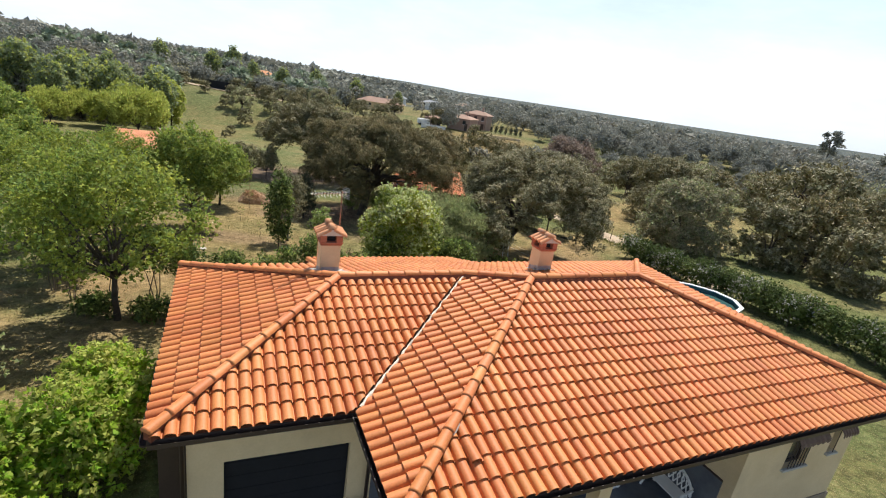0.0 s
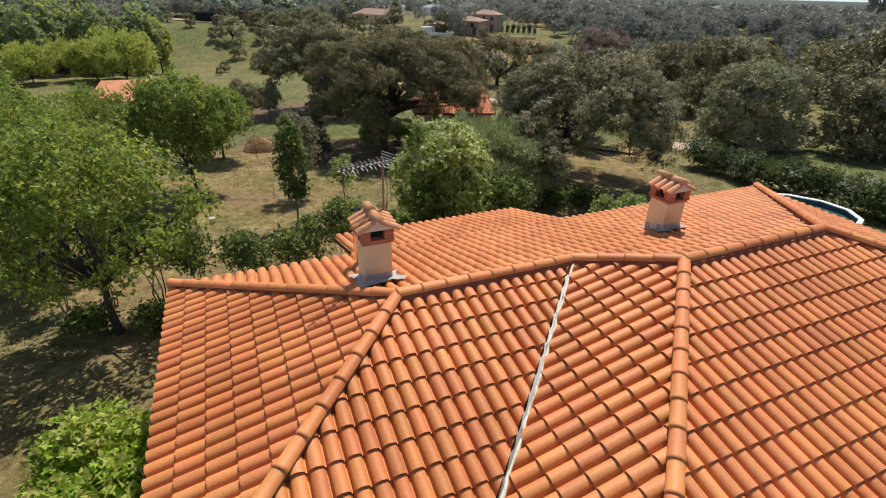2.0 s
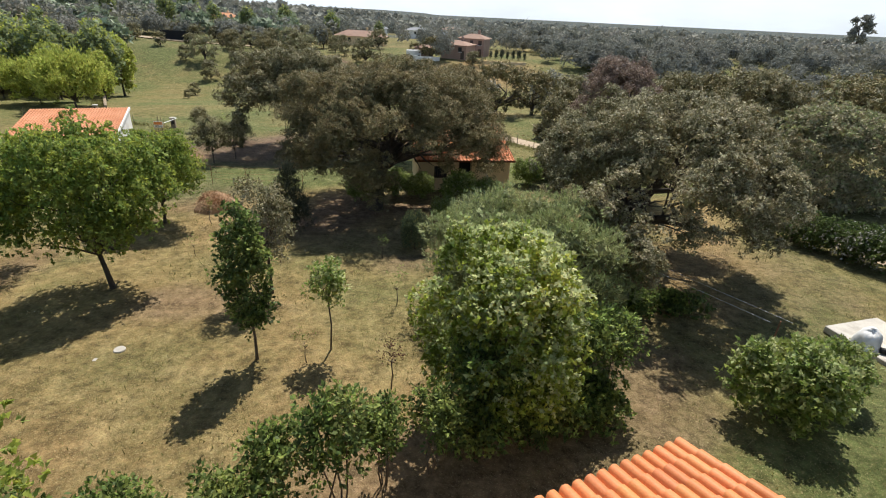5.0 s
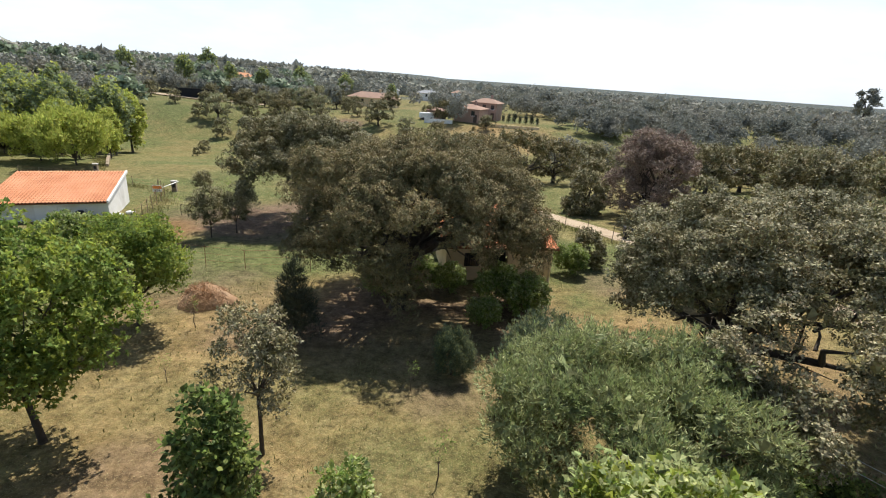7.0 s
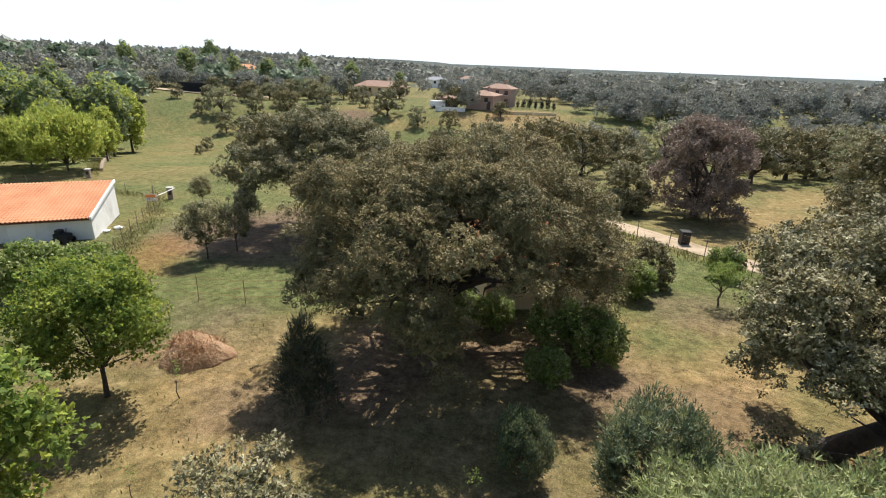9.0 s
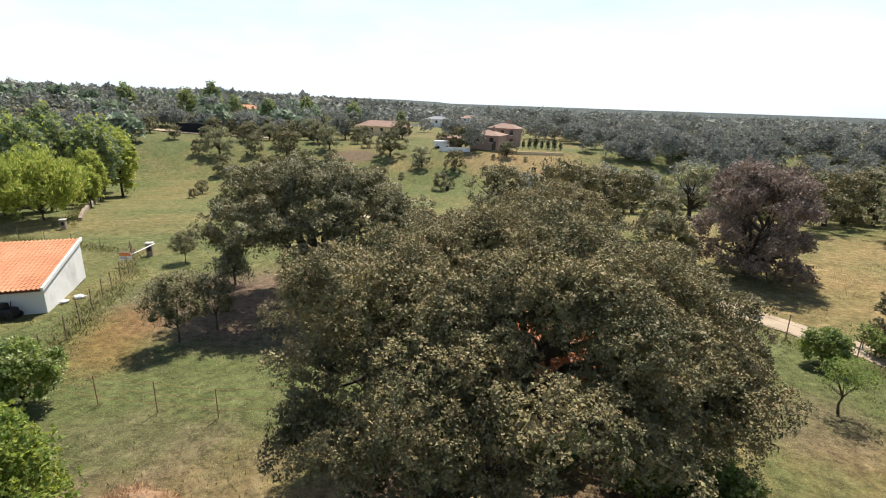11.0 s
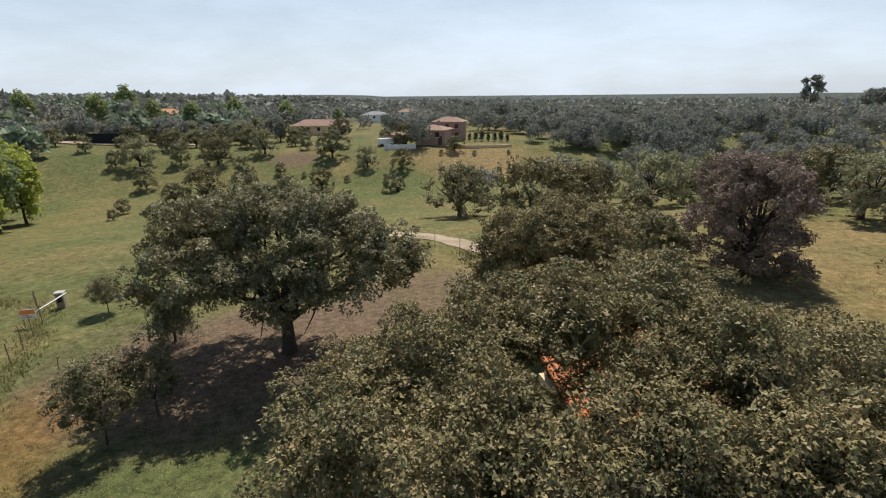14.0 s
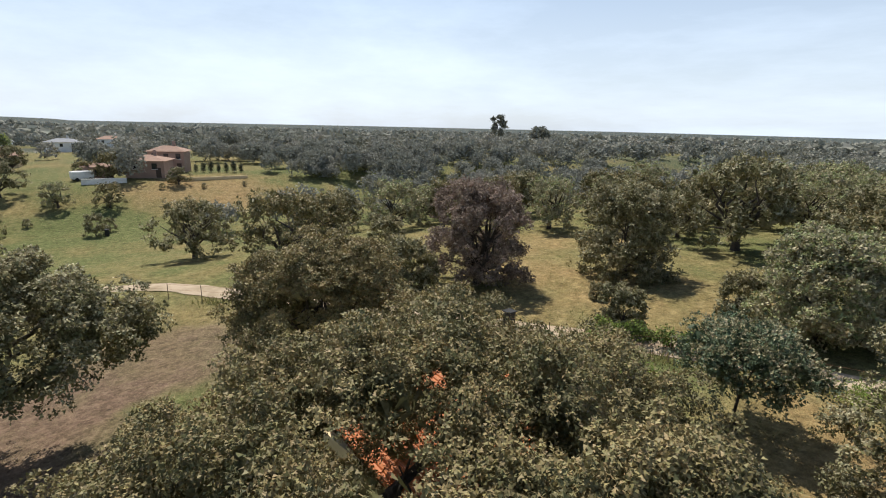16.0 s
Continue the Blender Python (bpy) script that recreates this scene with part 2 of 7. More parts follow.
L_MID = leaf("mid_green_leaf", [(0.164, 0.209, 0.106), (0.246, 0.297, 0.151), (0.342, 0.363, 0.209)], through_light=0.45, vary=0.35)
L_HEDGE = leaf("hedge_leaf", [(0.053, 0.083, 0.024), (0.098, 0.135, 0.036), (0.164, 0.194, 0.06)], through_light=0.25, vary=0.5)
L_BLOOM = leaf("hedge_blossom", [(0.32, 0.32, 0.26), (0.45, 0.44, 0.38), (0.56, 0.55, 0.5)], through_light=0.2, vary=0.3)
L_VINE = leaf("vine_leaf", [(0.184, 0.314, 0.032), (0.306, 0.456, 0.047), (0.449, 0.565, 0.07)], through_light=0.45, vary=0.4)
L_PINE = leaf("pine_needles", [(0.036, 0.047, 0.029), (0.065, 0.075, 0.047), (0.098, 0.104, 0.065)], through_light=0.1, vary=0.45)
L_PLUM = leaf("plum_leaf", [(0.07, 0.03, 0.025), (0.12, 0.055, 0.04)], through_light=0.3, vary=0.4)
# Far leaves, greyed and lightened: haze is put into the leaf colour.
L_FAR = leaf("hazed_oak_leaf", [(0.201, 0.212, 0.178), (0.277, 0.278, 0.236), (0.343, 0.327, 0.280)], through_light=0.15, vary=0.14, hue=0.025, rough=0.95, big=0.06, spec=0.0)
L_FAR_G = leaf("hazed_green_leaf", [(0.16, 0.204, 0.128), (0.232, 0.281, 0.180), (0.303, 0.35, 0.242)], through_light=0.2, vary=0.35, big=0.06)
# Pale leaf tone with the cream sparkle of glossy leaves put into the colour.
L_PALE = leaf("pale_sparkle_leaf", [(0.33, 0.39, 0.15), (0.49, 0.53, 0.25), (0.66, 0.68, 0.38)], through_light=0.52, vary=0.35)
L_GRASS = leaf("grass_blade", [(0.13, 0.14, 0.04), (0.22, 0.21, 0.08), (0.32, 0.28, 0.13)], through_light=0.35, vary=0.4, big=0.25)


# ---------------------------------------------------------------- mesh helpers
def mesh_of(name, verts, faces, material, smooth=False):
    me = bpy.data.meshes.new(name)
    me.from_pydata([tuple(v) for v in verts] if not isinstance(verts, np.ndarray) else verts.tolist(), [], faces if isinstance(faces, list) else faces.tolist())
    if material:
        me.materials.append(material)
    if smooth:
        me.polygons.foreach_set("use_smooth", [True] * len(me.polygons))
    me.update()
    return me


def part(name, bm, material, parent=None, label="", smooth=False, second=None, share=0):
    """One mesh object from a bmesh, or from (verts, faces), under a thing or a part; the last share faces take the second material."""
    if isinstance(bm, tuple):
        me = mesh_of(name, bm[0], bm[1], material, smooth)
        if second:
            me.materials.append(second)
            me.polygons.foreach_set("material_index", np.r_[np.zeros(len(me.polygons) - share, int), np.ones(share, int)])
    else:
        me = bpy.data.meshes.new(name)
        bm.to_mesh(me)
        bm.free()
        me.materials.append(material)
        if smooth:
            me.polygons.foreach_set("use_smooth", [True] * len(me.polygons))
    ob = new(name, me)
    if parent:
        ob.parent = parent
    return tagged(ob, label)


def empty(name, m, label="", category="", group="", kind=""):
    ob = new(name)
    ob.empty_display_size = 0.2
    ob.matrix_basis = m
    return tagged(ob, label, category, group, kind)


def box(lo, hi, bevel=0.0):
    bm = bmesh.new()
    bmesh.ops.create_cube(bm, size=1.0)
    for v in bm.verts:
        v.co = Vector([(lo[i] + hi[i]) / 2 + v.co[i] * (hi[i] - lo[i]) for i in range(3)])
    if bevel:
        bmesh.ops.bevel(bm, geom=bm.edges[:], offset=bevel, segments=1, affect="EDGES")
    return bm


def boxes(items, bevel=0.0):
    bm = bmesh.new()
    for lo, hi in items:
        other = box(lo, hi, bevel)
        me = bpy.data.meshes.new("scrap")
        other.to_mesh(me)
        other.free()
        bm.from_mesh(me)
        bpy.data.meshes.remove(me)
    return bm


def prism(outline, z0, z1):
    """An upright prism over a plan outline (counter-clockwise)."""
    n = len(outline)
    v = [(x, y, z0) for x, y in outline] + [(x, y, z1) for x, y in outline]
    f = [list(range(n))[::-1], list(range(n, 2 * n))] + [[i, (i + 1) % n, n + (i + 1) % n, n + i] for i in range(n)]
    return v, f


def tube(points, radii, sides=6, cap=True):
    """A tapered tube along points."""
    pts = [Vector(p) for p in points]
    v, f = [], []
    side = None
    for i, p in enumerate(pts):
        d = (pts[min(i + 1, len(pts) - 1)] - pts[max(i - 1, 0)]).normalized()
        if side is None:
            side = d.orthogonal().normalized()
        side = (side - d * side.dot(d)).normalized()
        up = d.cross(side)
        for k in range(sides):
            a = 2 * math.pi * k / sides
            v.append(p + (side * math.cos(a) + up * math.sin(a)) * radii[i])
    for i in range(len(pts) - 1):
        for k in range(sides):
            a, b = i * sides + k, i * sides + (k + 1) % sides
            f.append([a, b, b + sides, a + sides])
    if cap:
        f.append(list(range(sides))[::-1])
        f.append(list(range((len(pts) - 1) * sides, len(pts) * sides)))
    return v, f


def join(*pieces):
    v, f = [], []
    for pv, pf in pieces:
        o = len(v)
        v.extend(pv)
        f.extend([[i + o for i in q] for q in pf])
    return v, f


# ---------------------------------------------------------------- ground
def smooth(a, b, x):
    u = np.clip((x - a) / (b - a), 0, 1)
    return u * u * (3 - 2 * u)


def terrain(x, y):
    x, y = np.asarray(x, float), np.asarray(y, float)
    z = 1.35 + 0.0146 * np.clip(x, -60, 60) - 0.0616 * np.clip(y, 6, 75)
    z = z - 4.2 * smooth(78, 118, y) * (1 - smooth(128, 158, y))
    z = z + 1.2 * smooth(130, 165, y)
    z = z + 7.5 * smooth(30, 190, -x) * smooth(70, 240, y)
    d = np.hypot(x, y)
    return z - 14 * smooth(190, 900, d) * smooth(-650, 120, x) - 3 * smooth(190, 600, d)


def height(x, y):
    return float(terrain(x, y))


def axis(spans):
    out = []
    for a, b, step in spans:
        out.extend(np.arange(a, b, step))
    return np.array(out + [spans[-1][1]])


def lattice(seed, x, y, scale):
    """Smooth noise in 0..1 over arrays."""
    r = np.random.RandomState(seed).rand(128, 128)
    u, v = x / scale + 500.3, y / scale + 500.7
    i, j = np.floor(u).astype(int), np.floor(v).astype(int)
    a, b = u - i, v - j
    a, b = a * a * (3 - 2 * a), b * b * (3 - 2 * b)
    g = lambda p, q: r[p % 128, q % 128]
    return g(i, j) * (1 - a) * (1 - b) + g(i + 1, j) * a * (1 - b) + g(i, j + 1) * (1 - a) * b + g(i + 1, j + 1) * a * b


def spot(x, y, cx, cy, rx, ry, turn=0.0, edge=0.35):
    c, s = math.cos(turn), math.sin(turn)
    u, v = ((x - cx) * c + (y - cy) * s) / rx, (-(x - cx) * s + (y - cy) * c) / ry
    d = np.hypot(u, v) + 0.35 * (lattice(5, x, y, 2.3) - 0.5) + 0.2 * (lattice(6, x, y, 0.9) - 0.5)
    return 1 - smooth(1 - edge, 1 + edge, d)


def ground_cover(x, y):
    """Dryness, bare soil and dark woodland floor blued for haze, each 0..1."""
    n1, n2, n3 = lattice(1, x, y, 14.0), lattice(2, x, y, 4.0), lattice(3, x, y, 1.2)
    dry = 0.16 + 0.35 * (n1 - 0.5) + 0.45 * (n2 - 0.5) + 0.3 * (n3 - 0.5)
    garden = spot(x, y, -7, 31, 15, 15, 0.0, 0.25)
    dry = dry + 0.7 * garden + 0.16 * smooth(58, 76, y)
    dry = dry + 0.16 * spot(x, y, 11, 33, 8, 11, -0.3) - 0.4 * spot(x, y, 5, 25, 6, 4) + 0.35 * spot(x, y, 9, 36, 3, 3) - 0.25 * spot(x, y, -2, 33, 6, 6)
    dry = dry - 0.8 * spot(x, y, -19.5, 49, 9, 6.5, 0.2) - 0.3 * spot(x, y, 8, 50, 6, 6)
    dry = dry + 0.35 * spot(x, y, 27, 62, 14, 16) + 0.6 * spot(x, y, 8, 147, 16, 12)
    dry = dry - 0.35 * spot(x, y, -13, 132, 12, 10) + 0.45 * spot(x, y, 9.5, 42, 5.5, 4.5) + 0.2 * spot(x, y, 19, 56, 11, 9) + 0.35 * spot(x, y, -12.5, 13, 6, 7) - 0.6 * spot(x, y, -24.5, 55, 4.5, 8)
    dry = dry - 0.14 * smooth(80, 120, y) * (1 - smooth(150, 200, y))
    bare = 0.95 * spot(x, y, -18, 58.5, 8.5, 7, 0.1) + 0.75 * spot(x, y, -8.5, 66, 6, 5)
    bare = bare + 0.08 * spot(x, y, 8, 147, 14, 9) + 0.9 * spot(x, y, -31.5, 149.5, 5, 4) + 0.35 * spot(x, y, -6, 40, 6, 5)
    bare = bare + 0.5 * spot(x, y, 5.5, 46, 2.5, 2.5) + 0.2 * spot(x, y, -12.5, 17.5, 1.6, 3, 0.2)
    bare = bare + 0.5 * smooth(0.62, 0.8, n2) * garden + 0.25 * spot(x, y, -17.5, 42, 4.5, 3.5) + 0.22 * spot(x, y, 10.5, 33, 4, 5)
    # The second term grows with distance alone, for the painted haze.
    wood_haze = smooth(0.35, 0.6, lattice(8, x, y, 60.0)) * smooth(150, 320, np.hypot(x, y)) * 0.8 + smooth(350, 900, np.hypot(x, y))
    return np.clip(dry, 0, 1), np.clip(bare, 0, 1), np.clip(wood_haze, 0, 1)


def ground_material():
    m = bpy.data.materials.new("meadow")
    m.use_nodes = True
    nt = m.node_tree
    bsdf = nt.nodes["Principled BSDF"]
    at = nt.nodes.new("ShaderNodeAttribute")
    at.attribute_name = "cover"
    sep = nt.nodes.new("ShaderNodeSeparateColor")
    nt.links.new(at.outputs["Color"], sep.inputs[0])
    n_m = noise_node(nt, 0.9, 8, 0.7)
    n_f = noise_node(nt, 7.0, 8, 0.75)
    n_l = noise_node(nt, 0.12, 4, 0.6)
    green = ramp_node(nt, n_m, [(0.066, 0.085, 0.027), (0.106, 0.125, 0.044), (0.155, 0.166, 0.068)], 0.28, 0.72)
    straw = ramp_node(nt, n_m, [(0.19, 0.124, 0.054), (0.285, 0.195, 0.09), (0.39, 0.28, 0.138)], 0.28, 0.72)
    soil = ramp_node(nt, n_f, [(0.1, 0.065, 0.043), (0.165, 0.11, 0.077), (0.235, 0.165, 0.118)], 0.3, 0.7)
    # Woodland floor; its blue-grey cast is haze put into the base colour.
    wood_haze = ramp_node(nt, n_l, [(0.055, 0.068, 0.064), (0.075, 0.088, 0.084)], 0.3, 0.7)
    f = math_node(nt, "ADD", sep.outputs[0], math_node(nt, "MULTIPLY", math_node(nt, "SUBTRACT", n_f, 0.5), 1.3))
    cl = nt.nodes.new("ShaderNodeClamp")
    nt.links.new(f, cl.inputs[0])
    col = mix_colour(nt, cl.outputs[0], green, straw)
    fb = math_node(nt, "ADD", sep.outputs[1], math_node(nt, "MULTIPLY", math_node(nt, "SUBTRACT", n_m, 0.5), 0.9))
    fb = math_node(nt, "MULTIPLY", fb, math_node(nt, "GREATER_THAN", sep.outputs[1], 0.02))
    cb = nt.nodes.new("ShaderNodeClamp")
    nt.links.new(fb, cb.inputs[0])
    col = mix_colour(nt, cb.outputs[0], col, soil)
    rust = ramp_node(nt, n_f, [(0.16, 0.07, 0.025), (0.27, 0.125, 0.045), (0.36, 0.19, 0.08)], 0.3, 0.7)
    col = mix_colour(nt, math_node(nt, "SUBTRACT", 1.0, at.outputs["Alpha"]), col, rust)
    col = mix_colour(nt, sep.outputs[2], col, wood_haze)
    n_x = noise_node(nt, 2.2, 10, 0.85)
    v = math_node(nt, "ADD", math_node(nt, "MULTIPLY", math_node(nt, "SUBTRACT", n_x, 0.5), 4.2), 0.95)
    v = math_node(nt, "MAXIMUM", v, 0.3)
    cc = nt.nodes.new("ShaderNodeCombineColor")
    for i in range(3):
        nt.links.new(v, cc.inputs[i])
    col = mix_colour(nt, 1.0, col, cc.outputs[0], "MULTIPLY")
    n_s = noise_node(nt, 26.0, 2, 0.7)
    fleck = ramp_node(nt, n_s, [(0, 0, 0), (1, 1, 1)], 0.6, 0.67)
    col = mix_colour(nt, math_node(nt, "MULTIPLY", fleck, 0.6), col, (0.48, 0.4, 0.22))
    nt.links.new(col, bsdf.inputs["Base Color"])
    bsdf.inputs["Roughness"].default_value = 0.97
    bsdf.inputs["Specular IOR Level"].default_value = 0.1
    b = nt.nodes.new("ShaderNodeBump")
    b.inputs["Strength"].default_value, b.inputs["Distance"].default_value = 0.9, 0.12
    nt.links.new(noise_node(nt, 5.0, 8, 0.75), b.inputs["Height"])
    nt.links.new(b.outputs[0], bsdf.inputs["Normal"])
    return m


def build_ground():
    xs = axis([(-4500, -1200, 300), (-1200, -300, 60), (-300, -90, 12), (-90, -40, 2.5), (-40, 40, 0.9), (40, 90, 2.5), (90, 300, 12), (300, 1200, 60), (1200, 4500, 300)])
    ys = axis([(-400, -60, 60), (-60, -6, 6), (-6, 75, 0.9), (75, 170, 2.0), (170, 400, 10), (400, 1300, 50), (1300, 4700, 300)])
    gx, gy = np.meshgrid(xs, ys)
    near = 1 - smooth(60, 160, np.hypot(gx, gy))
    gz = terrain(gx, gy) + near * (0.10 * (lattice(11, gx, gy, 2.2) - 0.5) + 0.05 * (lattice(12, gx, gy, 0.8) - 0.5))
    nx, ny = len(xs), len(ys)
    idx = np.arange(nx * ny).reshape(ny, nx)
    faces = np.stack([idx[:-1, :-1], idx[:-1, 1:], idx[1:, 1:], idx[1:, :-1]], -1).reshape(-1, 4)
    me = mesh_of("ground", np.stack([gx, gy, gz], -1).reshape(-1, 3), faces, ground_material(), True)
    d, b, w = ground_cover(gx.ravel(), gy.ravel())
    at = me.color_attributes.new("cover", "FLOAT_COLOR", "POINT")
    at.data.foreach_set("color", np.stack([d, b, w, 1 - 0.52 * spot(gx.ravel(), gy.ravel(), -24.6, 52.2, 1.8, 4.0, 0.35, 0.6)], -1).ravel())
    tagged(new("ground", me), "sloping meadow of green and dry straw-coloured grass with bare soil", "ground", kind="structure")


build_ground()


def ribbon(name, line, width, material, label, lift=0.03, category="road"):
    """A strip that lies on the ground along a plan line, with ragged edges."""
    pts, rnd = [], random.Random(4)
    for (x0, y0), (x1, y1) in zip(line, line[1:]):
        n = max(2, int(math.hypot(x1 - x0, y1 - y0) / 0.8))
        pts += [(x0 + (x1 - x0) * i / n, y0 + (y1 - y0) * i / n) for i in range(n)]
    pts.append(line[-1])
    for _ in range(6):
        pts = [pts[0]] + [((a[0] + 2 * b[0] + c[0]) / 4, (a[1] + 2 * b[1] + c[1]) / 4) for a, b, c in zip(pts, pts[1:], pts[2:])] + [pts[-1]]
    v, f, cols = [], [], 6
    for i, p in enumerate(pts):
        q, r = pts[max(i - 1, 0)], pts[min(i + 1, len(pts) - 1)]
        d = Vector((r[0] - q[0], r[1] - q[1])).normalized()
        w = width * (1 + 0.25 * (rnd.random() - 0.5))
        for k in range(cols + 1):
            s = (k / cols - 0.5) * w
            x, y = p[0] - d.y * s, p[1] + d.x * s
            edge = -0.07 if k in (0, cols) else 0.0
            rut = -0.035 if k in (1, 2, 4, 5) else 0.0
            v.append((x, y, height(x, y) + lift + 0.07 + edge + rut))
    for i in range(len(pts) - 1):
        for k in range(cols):
            a = i * (cols + 1) + k
            f.append([a, a + 1, a + cols + 2, a + cols + 1])
    tagged(part(name, (v, f), material, smooth=True), label, category, kind="structure")


ribbon("dirt_road", [(19.0, 32), (17.6, 40), (16.3, 44.5), (13.5, 51), (9, 59), (3.5, 68), (-2.0, 76), (-6.5, 82.0), (-14, 86), (-24, 90)], 2.2, M_DIRT, "pale sandy farm track between meadow and garden")
ribbon("far_road", [(-115, 176), (-95, 172), (-78, 170), (-60, 172)], 3.5, M_DIRT, "pale road crossing the top of the field", 0.25)


# ---------------------------------------------------------------- trees
def outside(p, gaps, more=0.0):
    """Which points lie clear of the gaps in the crown: lines from a to b with a width."""
    ok = np.ones(len(p), bool)
    for a, b, w in gaps:
        a, b = np.array(a), np.array(b)
        k = np.clip(((p - a) @ (b - a)) / ((b - a) @ (b - a)), 0, 1)
        ok &= np.linalg.norm(p - a - k[:, None] * (b - a), axis=1) > (w + more) * (0.75 + 0.5 * np.sin(7 * p[:, 0] + 5 * p[:, 1]) ** 2)
    return ok


def sprays(rng, centres, radii, squash, tufts, per, length, upward=0.5, shell=0.4, narrow=0.42, droop=0.0, spread=0.75, tri=False, rough_edge=0.12, face=0.0, ball=0.0, jitter=0.5, up=0.4, gap=None):
    """Tufts of leaves in the outer shell of the lobes; each tuft fans its leaves outwards from a shoot."""
    centres, radii = np.asarray(centres, float), np.asarray(radii, float)
    w = radii ** 2
    pick = rng.choice(len(radii), tufts, p=w / w.sum())
    d = rng.normal(size=(tufts, 3))
    d[:, 2] += upward
    d /= np.linalg.norm(d, axis=1)[:, None]
    r = radii[pick] * (1 - shell * rng.rand(tufts) ** 1.5) * (1 + rough_edge * rng.normal(size=tufts))
    pos = centres[pick] + d * r[:, None] * np.array([1, 1, squash])
    if gap:
        keep = outside(pos, gap)
        pos, d = pos[keep], d[keep]
    pos, d = np.repeat(pos, per, 0), np.repeat(d, per, 0)
    n = len(pos)
    if ball:
        q = rng.normal(size=(n, 3)) + 0.45 * d + np.array([0, 0, 0.4])
        q /= np.linalg.norm(q, axis=1)[:, None]
        pos = pos + q * (ball * (0.45 + 0.6 * rng.rand(n)))[:, None] * np.array([1, 1, 0.8])
        d = d * 0.55 + q * 0.75
        d /= np.linalg.norm(d, axis=1)[:, None]
    e = rng.normal(size=(n, 3))
    t = e - d * (e * d).sum(1)[:, None]
    a = (1 - face) * (d * 0.7 + spread * rng.normal(size=(n, 3))) + face * (t + 0.35 * d)
    a[:, 2] -= droop
    a /= np.linalg.norm(a, axis=1)[:, None] + 1e-9
    b = np.cross(a, d * (0.5 + face) + jitter * rng.normal(size=(n, 3)) + np.array([0, 0, up]))
    b /= np.linalg.norm(b, axis=1)[:, None] + 1e-9
    L = length * (0.65 + 0.7 * rng.rand(n))[:, None]
    W = L * narrow * 0.5
    p0 = pos + a * L * 0.15 + 0.25 * length * rng.normal(size=(n, 3))
    if tri:
        v = np.stack([p0 - b * W * 1.4, p0 + b * W * 1.4, p0 + a * L], 1).reshape(-1, 3)
        return v, np.arange(3 * n).reshape(-1, 3)
    v = np.stack([p0, p0 + a * L * 0.5 - b * W, p0 + a * L, p0 + a * L * 0.5 + b * W], 1).reshape(-1, 3)
    return v, np.arange(4 * n).reshape(-1, 4)


def cores(rng, centres, radii, squash, k, count=34, three=False, size=0.45):
    """Loose inner sprays of twigs and old leaves that fill the lobes."""
    centres, radii = np.asarray(centres, float), np.asarray(radii, float)
    m = len(radii) * count
    c, r = np.repeat(centres, count, 0), np.repeat(radii, count)
    d = rng.normal(size=(m, 3))
    d /= np.linalg.norm(d, axis=1)[:, None]
    p = c + d * (r * k * (0.35 + 0.65 * rng.rand(m)))[:, None] * np.array([1, 1, squash])
    u = rng.normal(size=(m, 3))
    u /= np.linalg.norm(u, axis=1)[:, None]
    w = np.cross(u, d)
    w /= np.linalg.norm(w, axis=1)[:, None] + 1e-9
    u = np.cross(w, d) * 0.8 + 0.5 * u
    h = (r * k * size * (0.7 + 0.6 * rng.rand(m)))[:, None]
    if three:
        v = np.stack([p - u * h - w * h, p + u * h * 1.2, p + w * h * 1.2], 1).reshape(-1, 3)
        return v, np.arange(3 * m).reshape(-1, 3)
    v = np.stack([p - u * h, p - w * h * 0.8, p + u * h, p + w * h * 0.8], 1).reshape(-1, 3)
    return v, np.arange(4 * m).reshape(-1, 4)


def two(a, b):
    """Two lots of leaves as one."""
    return np.concatenate([a[0], b[0]]), np.concatenate([a[1], b[1] + len(a[0])])


def clusters(rng, c, r, k, size):
    """Smaller heads of leaves that stand out of each lobe."""
    n = len(r)
    d = rng.normal(size=(n * k, 3))
    d[:, 2] += 0.7
    d /= np.linalg.norm(d, axis=1)[:, None]
    rr = np.repeat(r, k)
    sr = rr * size * (0.6 + 0.8 * rng.rand(n * k))
    return np.repeat(c, k, 0) + d * (rr * (0.72 + 0.3 * rng.rand(n * k)))[:, None] * np.array([1, 1, 0.85]), sr


